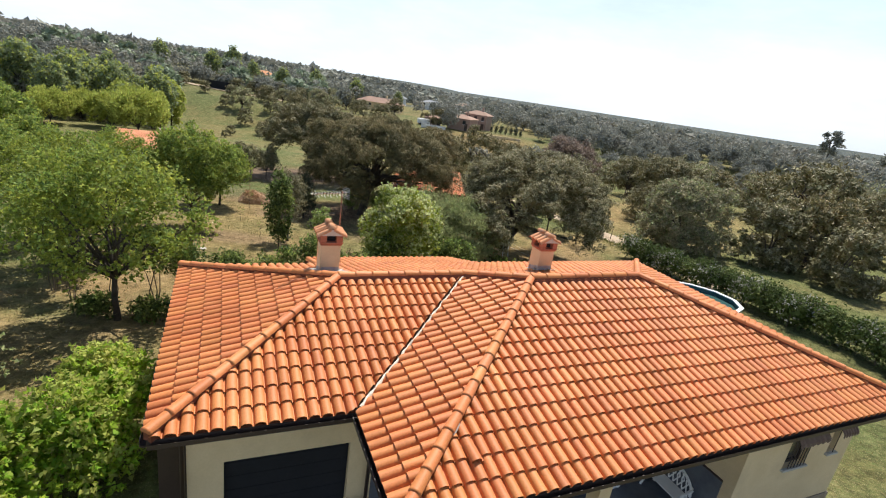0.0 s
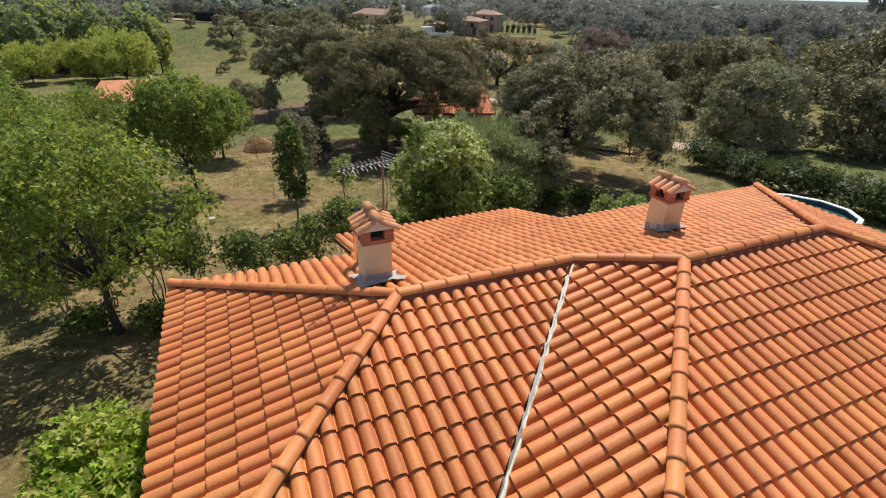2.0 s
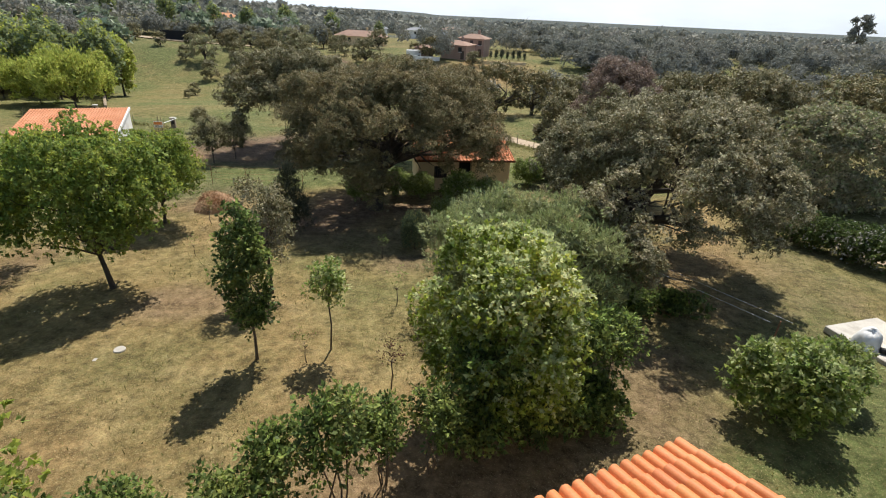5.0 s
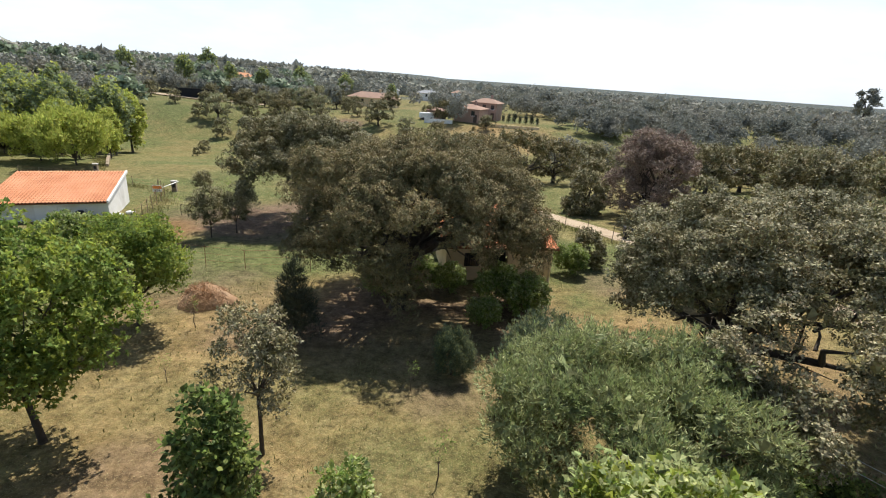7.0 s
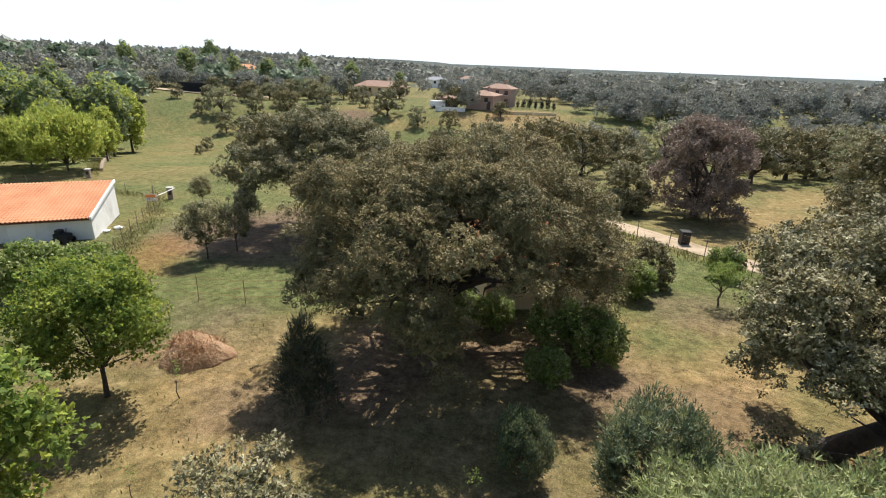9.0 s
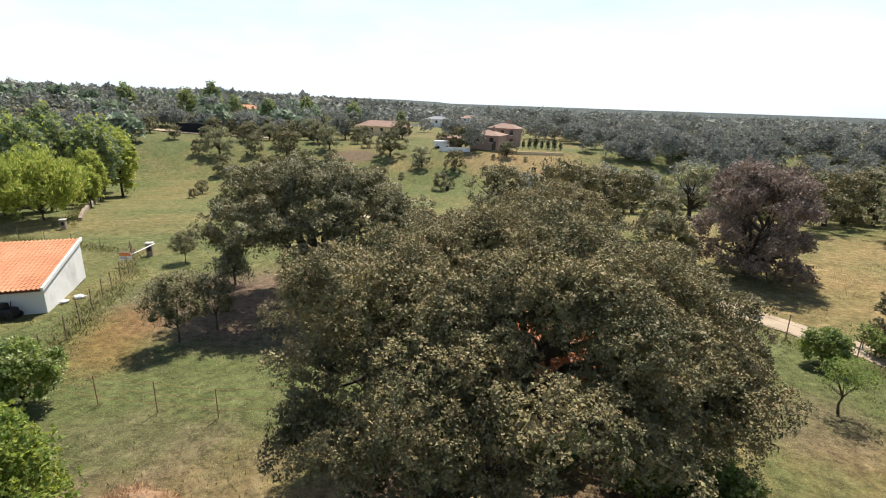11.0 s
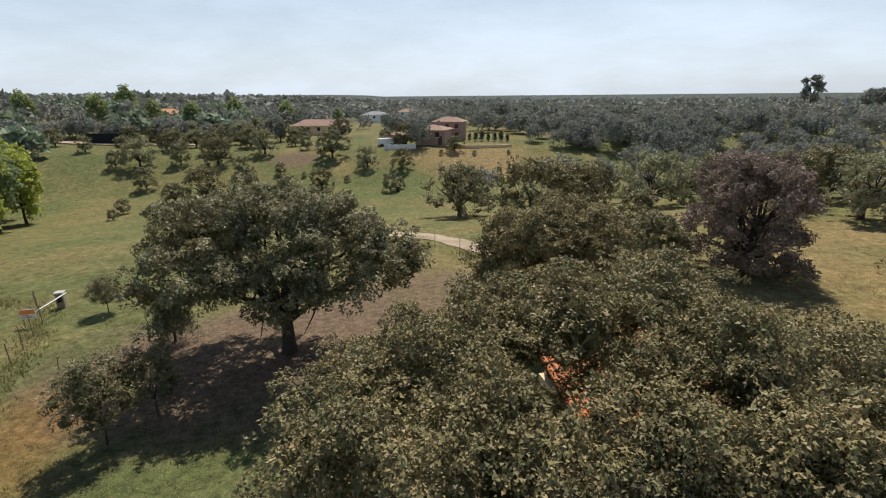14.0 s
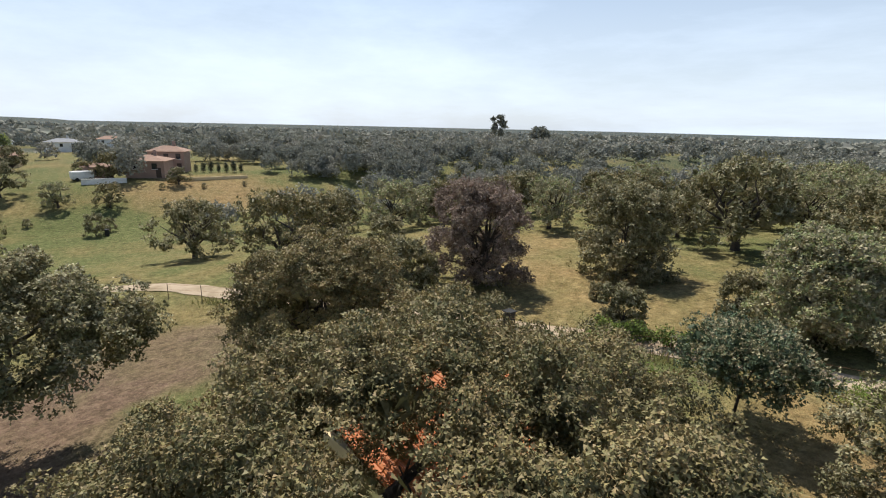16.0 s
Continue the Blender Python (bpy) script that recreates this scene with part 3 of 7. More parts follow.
def dome_lobes(rng, R, H, base, n, lobe=0.2, lean=(0.0, 0.0)):
    """Lobes over a broad umbrella that is widest low down, with a ragged hanging rim and a hollow underneath."""
    c, r = [], []
    b = rng.rand(5) * 6.283
    for i in range(n):
        u = ((i + 0.5) / n) ** 0.9
        a = 2.39996 * i + rng.normal() * 0.25
        lr = R * lobe * (0.55 + 0.9 * rng.rand())
        edge = 0.95 + 0.10 * math.sin(2 * a + b[0]) + 0.09 * math.sin(3 * a + b[1]) + 0.07 * math.sin(5 * a + b[2])
        low = base + (H - base) * (0.13 + 0.12 * math.sin(3 * a + b[3]) + 0.07 * math.sin(7 * a + b[4]))
        s = (1 - u ** 1.6) ** 0.6 * (R * edge - lr * 0.95) * (1 - 0.14 * rng.rand())
        z = low + (H - lr * 0.8 - low) * math.sin(min(1.0, 1.25 * u ** 0.8) * 1.5708) * (1 - 0.22 * rng.rand() ** 1.5)
        z += 0.06 * (H - base) * math.sin(4 * a + 3 * u + b[2])
        c.append((s * math.cos(a) + lean[0] * (0.4 + 0.6 * u), s * math.sin(a) + lean[1] * (0.4 + 0.6 * u), min(z, H - lr * 0.6)))
        r.append(lr)
    bushy = base < 0.35
    for _ in range(n // (2 if bushy else 6)):
        a, q = rng.rand() * 6.283, R * (0.8 if bushy else 0.6) * math.sqrt(rng.rand())
        c.append((q * math.cos(a), q * math.sin(a), max(0.5, base + (H - base) * ((0.12 if bushy else 0.3) + 0.35 * rng.rand()))))
        r.append(R * lobe)
    return np.array(c), np.array(r)


def oak_lobes(rng, R, H, base, n, lobe=0.25, lean=(0.0, 0.0), flat=0.8):
    """Lobes of mixed size over a broad, uneven dome that reaches from height base to H."""
    cz, rz = (H + base) / 2, (H - base) / 2
    c, r = [], []
    bumps = rng.rand(4) * 6.283
    for i in range(n):
        u = min(-0.8 + 1.78 * ((i + 0.5) / n), 0.97)
        a = 2.39996 * i + rng.normal() * 0.3
        lr = R * lobe * (0.6 + 0.8 * rng.rand())
        edge = 0.9 + 0.1 * math.sin(2 * a + bumps[0]) + 0.08 * math.sin(3 * a + bumps[1]) + 0.06 * math.sin(5 * a + bumps[2])
        s = math.sqrt(max(0.0, 1 - u * u)) * (R * edge - lr * 0.8) * (1 - 0.22 * rng.rand() ** 2)
        dz = (rz - lr * 0.7) * u * (1 + 0.12 * rng.normal())
        c.append((s * math.cos(a) + lean[0] * (u + 0.5), s * math.sin(a) + lean[1] * (u + 0.5), cz + dz))
        r.append(lr)
    for _ in range(max(2, n // 4)):
        a, q = rng.rand() * 6.283, R * 0.5 * math.sqrt(rng.rand())
        c.append((q * math.cos(a), q * math.sin(a), cz + rz * (0.1 + 0.35 * rng.rand())))
        r.append(R * lobe)
    return np.array(c), np.array(r)


def broad_lobes(rng, R, H, base, n, lobe=0.17, lean=(0.0, 0.0)):
    """Lobes over a wide, flat-topped holm oak crown: an even roof of foliage, steep sides and a hanging, ragged rim."""
    c, r = [], []
    b = rng.rand(6) * 6.283
    top = int(n * 0.68)
    for i in range(n):
        a = 2.39996 * i + rng.normal() * 0.2
        edge = 0.94 + 0.09 * math.sin(2 * a + b[0]) + 0.08 * math.sin(3 * a + b[1]) + 0.05 * math.sin(5 * a + b[2])
        lr = R * lobe * (0.65 + 0.7 * rng.rand())
        rim = base + (H - base) * (0.2 + 0.12 * math.sin(3 * a + b[3]) + 0.08 * math.sin(7 * a + b[4]))
        if i < top:
            s = math.sqrt((i + 0.5) / top)
            z = rim + (H - lr * 0.85 - rim) * (1 - 0.62 * s ** 3.0) * (1 - 0.13 * rng.rand() ** 1.6) + 0.035 * H * math.sin(4 * a + 5 * s + b[5])
        else:
            s = 0.86 + 0.14 * rng.rand()
            z = rim + (H - rim) * 0.42 * rng.rand()
        q = s * (R * edge - lr * 0.9)
        c.append((q * math.cos(a) + lean[0], q * math.sin(a) + lean[1], min(z, H - lr * 0.8)))
        r.append(lr)
    return np.array(c), np.array(r)


def limbs(rng, trunk_h, trunk_r, targets, lean=(0.0, 0.0), sides=7, forks=True):
    """A trunk that splits into limbs that bend towards their lobes, and thin out."""
    top = Vector((lean[0], lean[1], trunk_h))
    pts = [Vector((0, 0, -0.3)), Vector((lean[0] * 0.1, lean[1] * 0.1, 0.12 * trunk_h)), Vector((lean[0] * 0.5 + 0.04 * rng.normal(), lean[1] * 0.5 + 0.04 * rng.normal(), 0.55 * trunk_h)), top]
    forks = forks and len(targets) > 14
    out = [tube(pts, [trunk_r * 1.5, trunk_r * 1.08, trunk_r * 0.88, trunk_r * 0.8], sides + 2)]
    ceil = max(p[2] for p in targets) - 0.5
    for t in targets:
        t = top.lerp(Vector(t), 0.88)
        t.z = min(t.z, ceil)
        d = t - top
        mid = top + d * 0.45 + Vector((0.12 * d.length * rng.normal(), 0.12 * d.length * rng.normal(), 0.07 * d.length * (0.5 + rng.rand())))
        mid.z = min(mid.z, max(t.z, top.z + 0.3))
        r = trunk_r * (0.34 + 0.2 * rng.rand())
        a, b = top - Vector((0, 0, trunk_r * 0.6)), top + (mid - top) * 0.4
        out.append(tube([a, b, mid, top + d * 0.8, t], [r * 1.25, r, r * 0.75, r * 0.42, r * 0.15], sides - 1))
        if forks:
            for _ in range(3):
                k = 0.35 + 0.5 * rng.rand()
                s = top.lerp(t, k) if k > 0.6 else b.lerp(mid, k)
                e = s + Vector(rng.normal(size=3)) * d.length * 0.18 + Vector((0, 0, 0.06 * d.length))
                e.z = min(e.z, ceil)
                out.append(tube([s, s.lerp(e, 0.5) + Vector(rng.normal(size=3)) * 0.08, e], [r * 0.4, r * 0.26, r * 0.08], 4, False))
    return join(*out)


def tree(name, seed, H, R, base, leaf_mat, label, tufts=3000, length=0.1, per=6, n_lobes=60, lobe=0.24, squash=0.8, trunk_r=0.2, trunk_h=None, lean=(0, 0), bark=None, category="tree", narrow=0.42, shell=0.4, droop=0.0, upward=0.5, n_limbs=9, tip=None, tip_share=0.0, group="", tri=False, spread=0.75, core=0.55, dome=False, heads=0, face=0.0, ball=0.0, jitter=0.5, up=0.4, gap=None):
    """A tree at the origin: a trunk with limbs, and a crown of leaves of one or two kinds."""
    rng = np.random.RandomState(seed)
    c, r = (broad_lobes if dome == 2 else dome_lobes if dome else oak_lobes)(rng, R, H, base, n_lobes, lobe, lean)
    th = trunk_h if trunk_h is not None else base * 0.9
    order = np.argsort(rng.rand(len(c)))
    if gap:
        fork = np.array([lean[0] * 0.5, lean[1] * 0.5, th])
        order = [i for i in order if all(outside(np.array([fork + k * (c[i] - fork)]), gap, 0.3)[0] for k in (0.5, 0.65, 0.8, 0.9))]
    pick = order[:n_limbs]
    top = empty(name, Matrix.Identity(4), label, category, group)
    part("trunk", limbs(rng, th, trunk_r, [c[i] for i in pick], (lean[0] * 0.5, lean[1] * 0.5)), bark or M_BARK, top, smooth=True)
    n2 = int(tufts * tip_share) if tip else 0
    inner = cores(rng, c, r, squash, core, 110 if heads > 6 else 22, tri, 0.2 if heads > 6 else 0.5) if core else None
    if heads:
        if gap:
            keep = outside(c, gap, 0.35)
            c, r = c[keep], r[keep]
            inner = cores(rng, c, r, squash, core, 110, tri, 0.2)
        hc, hr = clusters(rng, c, r, heads, 0.38)
        c, r = np.concatenate([c, hc]), np.concatenate([r * 0.62, hr])
    crown = sprays(rng, c, r, squash, tufts - n2, per, length, upward, shell, narrow, droop, spread, tri, 0.12, face, ball, jitter, up, gap)
    if core:
        crown = two(inner, crown)
    if n2:
        second = sprays(rng, c, r * 1.02, squash, n2, per, length * 0.95, upward + 0.8, shell * 0.4, narrow, droop, spread, tri, 0.12, face, ball, jitter, up, gap)
        n2 = len(second[1])
        crown = two(crown, second)
    part("crown", crown, leaf_mat, top, second=tip if n2 else None, share=n2)
    return top


def plant(ob, x, y, turn=0.0, scale=1.0, sink=0.05, zscale=None):
    m = pose(x, y, height(x, y) - sink, 0, 0, turn) @ Matrix.Diagonal((scale, scale, zscale or scale, 1))
    ob.matrix_basis = m
    return ob


def again(ob, x, y, turn=0.0, scale=1.0, sink=0.05, label=""):
    c = copy_thing(ob, pose(0, 0, 0))
    plant(c, x, y, turn, scale, sink)
    return tagged(c, label)


# the large holm oaks of the garden
oak_a = plant(tree("holm_oak", 11, 8.2, 6.8, 1.7, L_OAK, "large spreading holm oak with olive foliage overhanging the hut", 26000, 0.058, 20, 112, 0.155, trunk_r=0.36, trunk_h=2.5, lean=(0.7, 1.5), n_limbs=34, tip=L_OAK_TIP, tip_share=0.45, narrow=0.62, dome=2, heads=8, jitter=0.35, shell=0.2, face=0.6, tri=True, ball=0.115, gap=[((-3.2, -4.6, 11.3), (1.5, 7.8, 2.3), 0.3), ((-3.4, -4.4, 11.3), (2.5, 6.3, 2.2), 0.34), ((-3.4, -4.4, 11.3), (6.2, 9.3, 2.4), 0.26), ((4.0, -5.4, 4.5), (5.9, 4.6, 1.5), 0.45)]), -7.1, 40.8, 0)
oak_d = plant(tree("holm_oak", 12, 7.3, 4.6, 0.7, L_OAK, "tall holm oak with yellowish flowering crown behind the hut", 7000, 0.085, 17, 70, 0.19, trunk_r=0.3, trunk_h=1.6, n_limbs=16, tip=L_OAK_TIP, tip_share=0.7, narrow=0.62, dome=True, heads=7, jitter=0.35, shell=0.22, face=0.6, tri=True, ball=0.14), -2.6, 56.3, 0)
oak_b = plant(tree("holm_oak", 13, 7.7, 6.2, 1.2, L_OAK, "broad holm oak with leaning trunk and drooping branches on the lawn", 13000, 0.078, 18, 92, 0.16, trunk_r=0.34, trunk_h=2.0, lean=(1.1, -2.3), n_limbs=26, tip=L_OAK_GREY, tip_share=0.45, narrow=0.62, dome=2, heads=7, jitter=0.35, shell=0.22, face=0.6, tri=True, ball=0.135), 4.6, 36.1, 0)
oak_c = plant(tree("holm_oak", 14, 8.5, 6.5, 2.3, L_OAK, "wide holm oak with forked trunk above bare soil", 8500, 0.105, 16, 84, 0.17, trunk_r=0.36, trunk_h=1.9, n_limbs=22, tip=L_OAK_GREY, tip_share=0.4, narrow=0.62, dome=2, heads=7, jitter=0.35, shell=0.22, face=0.6, tri=True, ball=0.16), -15.8, 58.3, 40)
oak_p = plant(tree("holm_oak", 15, 8.4, 5.2, -0.2, L_PURPLE, "reddish-brown oak standing in the open meadow", 4200, 0.14, 13, 80, 0.165, trunk_r=0.32, trunk_h=1.2, n_limbs=24, narrow=0.6, core=0.45, shell=0.5, dome=True, heads=7, tri=True, face=0.55, ball=0.19), 14.7, 66.6, 10)
oak_r = plant(tree("oak_bush", 16, 7.6, 4.9, -1.2, L_OAK, "dense round holm oak down to the grass in the meadow", 4000, 0.178, 7, 70, 0.21, trunk_r=0.2, trunk_h=1.0, tip=L_OAK_GREY, tip_share=0.45, narrow=0.62, dome=True, heads=8, tri=True, face=0.6, shell=0.25, ball=0.12), 25.8, 60.2, 0)
oak_g = plant(tree("oak_bush", 17, 5.6, 3.6, -0.9, L_OAK_GREY, "round grey-green oak beside the dirt track", 6500, 0.13, 7, 70, 0.19, trunk_r=0.2, trunk_h=1.0, tip=L_OLIVE, tip_share=0.35, narrow=0.62, dome=True, heads=8, tri=True, face=0.6, shell=0.25, ball=0.1), 21.7, 45.0, 0, 1.2, 0.05, 1.1)

# plainer oaks for the meadow and the valley, further off
OAK_LABEL, BUSH_LABEL = "holm oak with rounded olive crown in the meadow", "low rounded oak bush in the grass"
far_oaks = [tree("holm_oak", 101 + k, 7.4, 5.2, 0.3, (L_OAK, L_OAK_GREY, L_OAK)[k], OAK_LABEL, 800, 0.3, 6, 44, 0.18, face=0.6, ball=0.16, shell=0.25, jitter=0.3, up=0.6, trunk_r=0.32, trunk_h=1.4, n_limbs=14, dome=True, heads=3, tip=(L_OAK_GREY, L_OLIVE, L_OAK_TIP)[k], tip_share=0.45, tri=True) for k in range(3)]
mid_bush = tree("oak_bush", 18, 5.6, 3.4, -0.8, L_OAK, BUSH_LABEL, 1150, 0.228, 7, 60, 0.2, trunk_r=0.16, trunk_h=0.9, tip=L_OAK_GREY, tip_share=0.45, narrow=0.62, dome=True, heads=6, tri=True, face=0.6, shell=0.25, ball=0.12, core=0.7)
far_bush = tree("oak_bush", 105, 5.6, 3.2, -0.6, L_OAK, BUSH_LABEL, 700, 0.24, 6, 36, 0.22, face=0.6, ball=0.14, shell=0.25, jitter=0.3, up=0.6, trunk_r=0.16, trunk_h=0.9, n_limbs=6, dome=True, heads=3, tip=L_OAK_GREY, tip_share=0.45, tri=True)
first = set()
for i, (x, y, t, s) in enumerate([(42.5, 58.9, 50, 1.3), (58, 54, 80, 0.95), (33, 44, 120, 0.9), (47, 49, 10, 0.95), (24.9, 98, 70, 1.0), (4.3, 84.5, 30, 0.98), (-1.6, 97, 200, 0.92), (-15.1, 143.3, 0, 0.6), (-7.7, 141.8, 140, 0.6), (-23.1, 149.6, 60, 0.85), (-38.8, 154.2, 20, 0.74), (-42.2, 122.9, 150, 0.88),
                                  (-48.1, 125, 80, 0.5), (-63.2, 147.1, 90, 0.8), (10, 88, 260, 0.85), (30, 85, 20, 0.9), (38, 80, 110, 0.9), (48, 74, 220, 0.95), (45, 92, 20, 1.0), (62, 70, 300, 1.0), (36, 100, 10, 0.95), (20, 106, 50, 0.9), (66, 84, 190, 1.0), (-6.1, 159, 40, 0.76), (-24, 186, 90, 0.8),
                                  (72, 60, 30, 1.05), (56, 42, 200, 1.0), (66, 48, 100, 1.05), (44, 36, 15, 0.9), (53, 68, 140, 0.9), (-40.2, 179, 10, 0.8), (-49.1, 174, 80, 0.78), (-47.3, 147.6, 33, 0.8), (-70.7, 187, 140, 0.65), (-67.8, 207, 70, 0.75), (-23.6, 132.2, 0, 0.55), (4.8, 150.9, 30, 0.5), (-58.4, 166.9, 90, 0.6), (-10.8, 162.5, 0, 0.5), (-56, 180, 10, 0.7), (-78, 192, 50, 0.7), (-84, 178, 0, 0.65), (-66, 172, 70, 0.6), (-61, 192, 0, 0.7), (-54, 188, 40, 0.7), (-72, 178, 90, 0.65), (-45, 166, 10, 0.6), (-63, 161, 60, 0.55), (-71, 158, 20, 0.5), (-48, 195, 140, 0.7), (-80, 203, 30, 0.8), (-34, 176, 75, 0.6), (-52, 204, 10, 0.75)]):
    k = i % 3
    if k in first:
        again(far_oaks[k], x, y, t, s)
    else:
        first.add(k)
        plant(far_oaks[k], x, y, t, s)
for i, (x, y, t, s) in enumerate([(58.4, 97.5, 0, 0.35), (14.7, 52.8, 40, 0.5), (8.9, 67.8, 0, 0.74), (4.4, 49.6, 0, 0.42), (12.3, 77.5, 10, 0.85), (22.6, 49.6, 200, 0.52), (28.4, 42.6, 60, 0.95), (31, 37, 140, 0.85), (35, 33, 0, 0.75), (-53.3, 118, 0, 0.44), (-52.4, 112.9, 90, 0.3), (-57.2, 135.1, 30, 0.6), (-10.4, 127.6, 70, 0.62), (-38, 135.9, 20, 0.5),
                                  (-60.1, 159.2, 60, 0.7), (-67.8, 146.4, 20, 0.5), (-55.1, 147.8, 0, 0.65), (-51, 156, 120, 0.7), (-44, 163, 200, 0.75), (-34, 166, 30, 0.6), (-52, 165, 70, 0.7), (-63, 180, 10, 0.7), (-74, 168, 0, 0.7), (-41, 142, 0, 0.5), (-33, 141, 0, 0.35), (-8.5, 130, 0, 0.4), (18.5, 57.5, 0, 0.22), (9, 148, 0, 0.2), (1.5, 149, 0, 0.22), (17, 148, 0, 0.18), (-28, 139, 0, 0.22), (-19, 136, 40, 0.25), (-30, 158, 80, 0.6), (-90, 165, 0, 0.6), (-79, 157, 0, 0.5)]):
    if i:
        again(far_bush if x < -5 or y > 70 else mid_bush, x, y, t, s * (1.3 if x < -30 and y > 130 else 1.0))
    else:
        plant(far_bush, x, y, t, s)
        plant(mid_bush, 36.5, 47.5, 30, 0.9)

# deciduous trees of the garden
tree_big = plant(tree("ash_tree", 21, 6.4, 3.4, 1.7, L_SPRING, "young broad-leaved tree with airy yellow-green spring foliage", 5000, 0.088, 6, 110, 0.17, trunk_r=0.11, trunk_h=1.8, n_limbs=24, shell=0.9, tip=L_GREEN, tip_share=0.3, spread=0.9, narrow=0.7, core=0.0, tri=True), -11.4, 16.4, 0)
tree_a = plant(tree("plane_tree", 22, 6.0, 3.0, 1.3, L_GREEN, "broad-leaved garden tree with dense fresh green crown", 7000, 0.1, 5, 80, 0.2, trunk_r=0.10, trunk_h=1.5, lean=(-0.3, 0), n_limbs=16, shell=0.6, tip=L_SPRING, tip_share=0.35, narrow=0.7, core=0.35, tri=True), -15.8, 30.1, 40, 0.97, 0.05, 1.06)
again(tree_a, -17.7, 37.6, 150, 0.82)
again(tree_big, -16.5, 21.0, 80, 0.85)
again(tree_big, -20.5, 25.0, 200, 0.9)
again(tree_big, -21.5, 31.5, 20, 0.85)
poplar = plant(tree("poplar_tree", 23, 5.35, 2.25, 0.3, L_SPRING, "young poplar with large pale shimmering leaves", 8000, 0.088, 5, 80, 0.19, trunk_r=0.07, trunk_h=1.0, squash=1.25, n_limbs=16, narrow=0.8, shell=0.8, tip=L_PALE, tip_share=0.4, core=0.3, tri=True), -1.9, 23.5, 0)
slim = plant(tree("slim_tree", 24, 5.0, 0.8, 0.8, L_HEDGE, "slim upright young tree with dark green leaves", 1100, 0.12, 5, 40, 0.34, trunk_r=0.045, trunk_h=1.6, squash=1.1, n_limbs=10, narrow=0.6, shell=0.7, tip=L_GREEN, tip_share=0.35, bark=M_BARK_L), -8.8, 25.7, 0)
plant(tree("young_tree", 25, 4.7, 1.35, 1.1, L_OAK_GREY, "young tree with sparse grey-green foliage on a dark trunk", 2300, 0.075, 5, 30, 0.26, trunk_r=0.06, trunk_h=2.0, n_limbs=12, shell=0.9, tip=L_OAK, tip_share=0.4, core=0.0, droop=0.3, tri=True, narrow=0.5), -9.75, 30.1, 0)
plant(tree("sapling", 26, 3.3, 0.62, 1.5, L_GREEN, "small round-headed sapling with bright green leaves", 330, 0.10, 5, 14, 0.45, trunk_r=0.028, trunk_h=1.9, narrow=0.7, n_limbs=6, bark=M_BARK_L, tip=L_PALE, tip_share=0.35, core=0.4), -6.7, 26.3, 0)
plant(tree("plum_sapling", 27, 1.75, 0.45, 0.8, L_PLUM, "thin plum sapling with sparse purple leaves", 90, 0.06, 4, 10, 0.45, trunk_r=0.02, trunk_h=1.0, n_limbs=8, shell=0.9, bark=M_BARK_L, core=0.0), -4.65, 24.5, 0)
bare = plant(tree("bare_sapling", 28, 1.5, 0.4, 0.6, L_GREEN, "thin almost leafless sapling in dry grass", 24, 0.06, 4, 8, 0.5, trunk_r=0.016, trunk_h=0.6, n_limbs=7, shell=0.9, bark=M_BARK_L, core=0.0), -7.3, 25.6, 0)
for x, y, s in [(-4.9, 29.3, 1.2), (-15.3, 37.6, 1.1), (-14.2, 33.4, 0.8), (-11.5, 30.0, 0.9), (-26.3, 57.6, 1.4), (-5.9, 33.6, 0.9), (-25.0, 63.5, 1.7)]:
    again(bare, x, y, x * 40, s)


def pine(seed, H, R, label):
    rng = np.random.RandomState(seed)
    c, r = [], []
    for i in range(26):
        k = i / 25
        a = 2.4 * i
        q = R * (1 - k) ** 0.7 * 0.62
        c.append((q * math.cos(a), q * math.sin(a), 0.55 + (H - 0.8) * k))
        r.append(R * (0.5 - 0.25 * k))
    top = empty("pine_tree", Matrix.Identity(4), label, "tree")
    part("trunk", tube([(0, 0, -0.2), (0.03, 0, H * 0.4), (0, 0.02, H * 0.95)], [0.08, 0.06, 0.012], 8), M_BARK, top, smooth=True)
    part("crown", sprays(rng, c, r, 1.1, 1300, 6, 0.2, 0.9, 0.6, 0.12, -0.7, 0.5), L_PINE, top)
    return top


plant(pine(31, 3.5, 1.05, "young dark pine with upright bristly shoots"), -10.9, 37.0)
cyp = plant(pine(32, 2.9, 1.15, "small dark conifer with trimmed conical crown"), -22.3, 60.6)

# grey-green shrubs in front of the oaks
olive = plant(tree("olive_shrub", 41, 4.6, 4.2, 0.0, L_OLIVE, "large feathery grey-green olive shrub", 11000, 0.125, 7, 130, 0.17, trunk_r=0.1, trunk_h=0.6, narrow=0.17, n_limbs=12, shell=0.7, tip=L_OLIVE_TIP, tip_share=0.4, spread=0.42, tri=True, core=0.5, droop=-0.35), -0.1, 29.1, 0, 1.0, 0.05, 0.97)
teal = plant(tree("olive_shrub", 46, 3.1, 1.95, 0.0, L_TEAL, "dense upright blue-green shrub on the lawn", 4200, 0.11, 7, 70, 0.2, trunk_r=0.07, trunk_h=0.5, narrow=0.17, n_limbs=10, shell=0.7, tip=L_OLIVE, tip_share=0.2, spread=0.42, tri=True, core=0.5, droop=-0.6, squash=1.2), -1.55, 33.4)
plant(again(teal, -4.5, 34.8, 40, 0.45, label="small blue-green shrub in oak shade"), -4.5, 34.8, 40, 0.48, 0.05, 0.62)
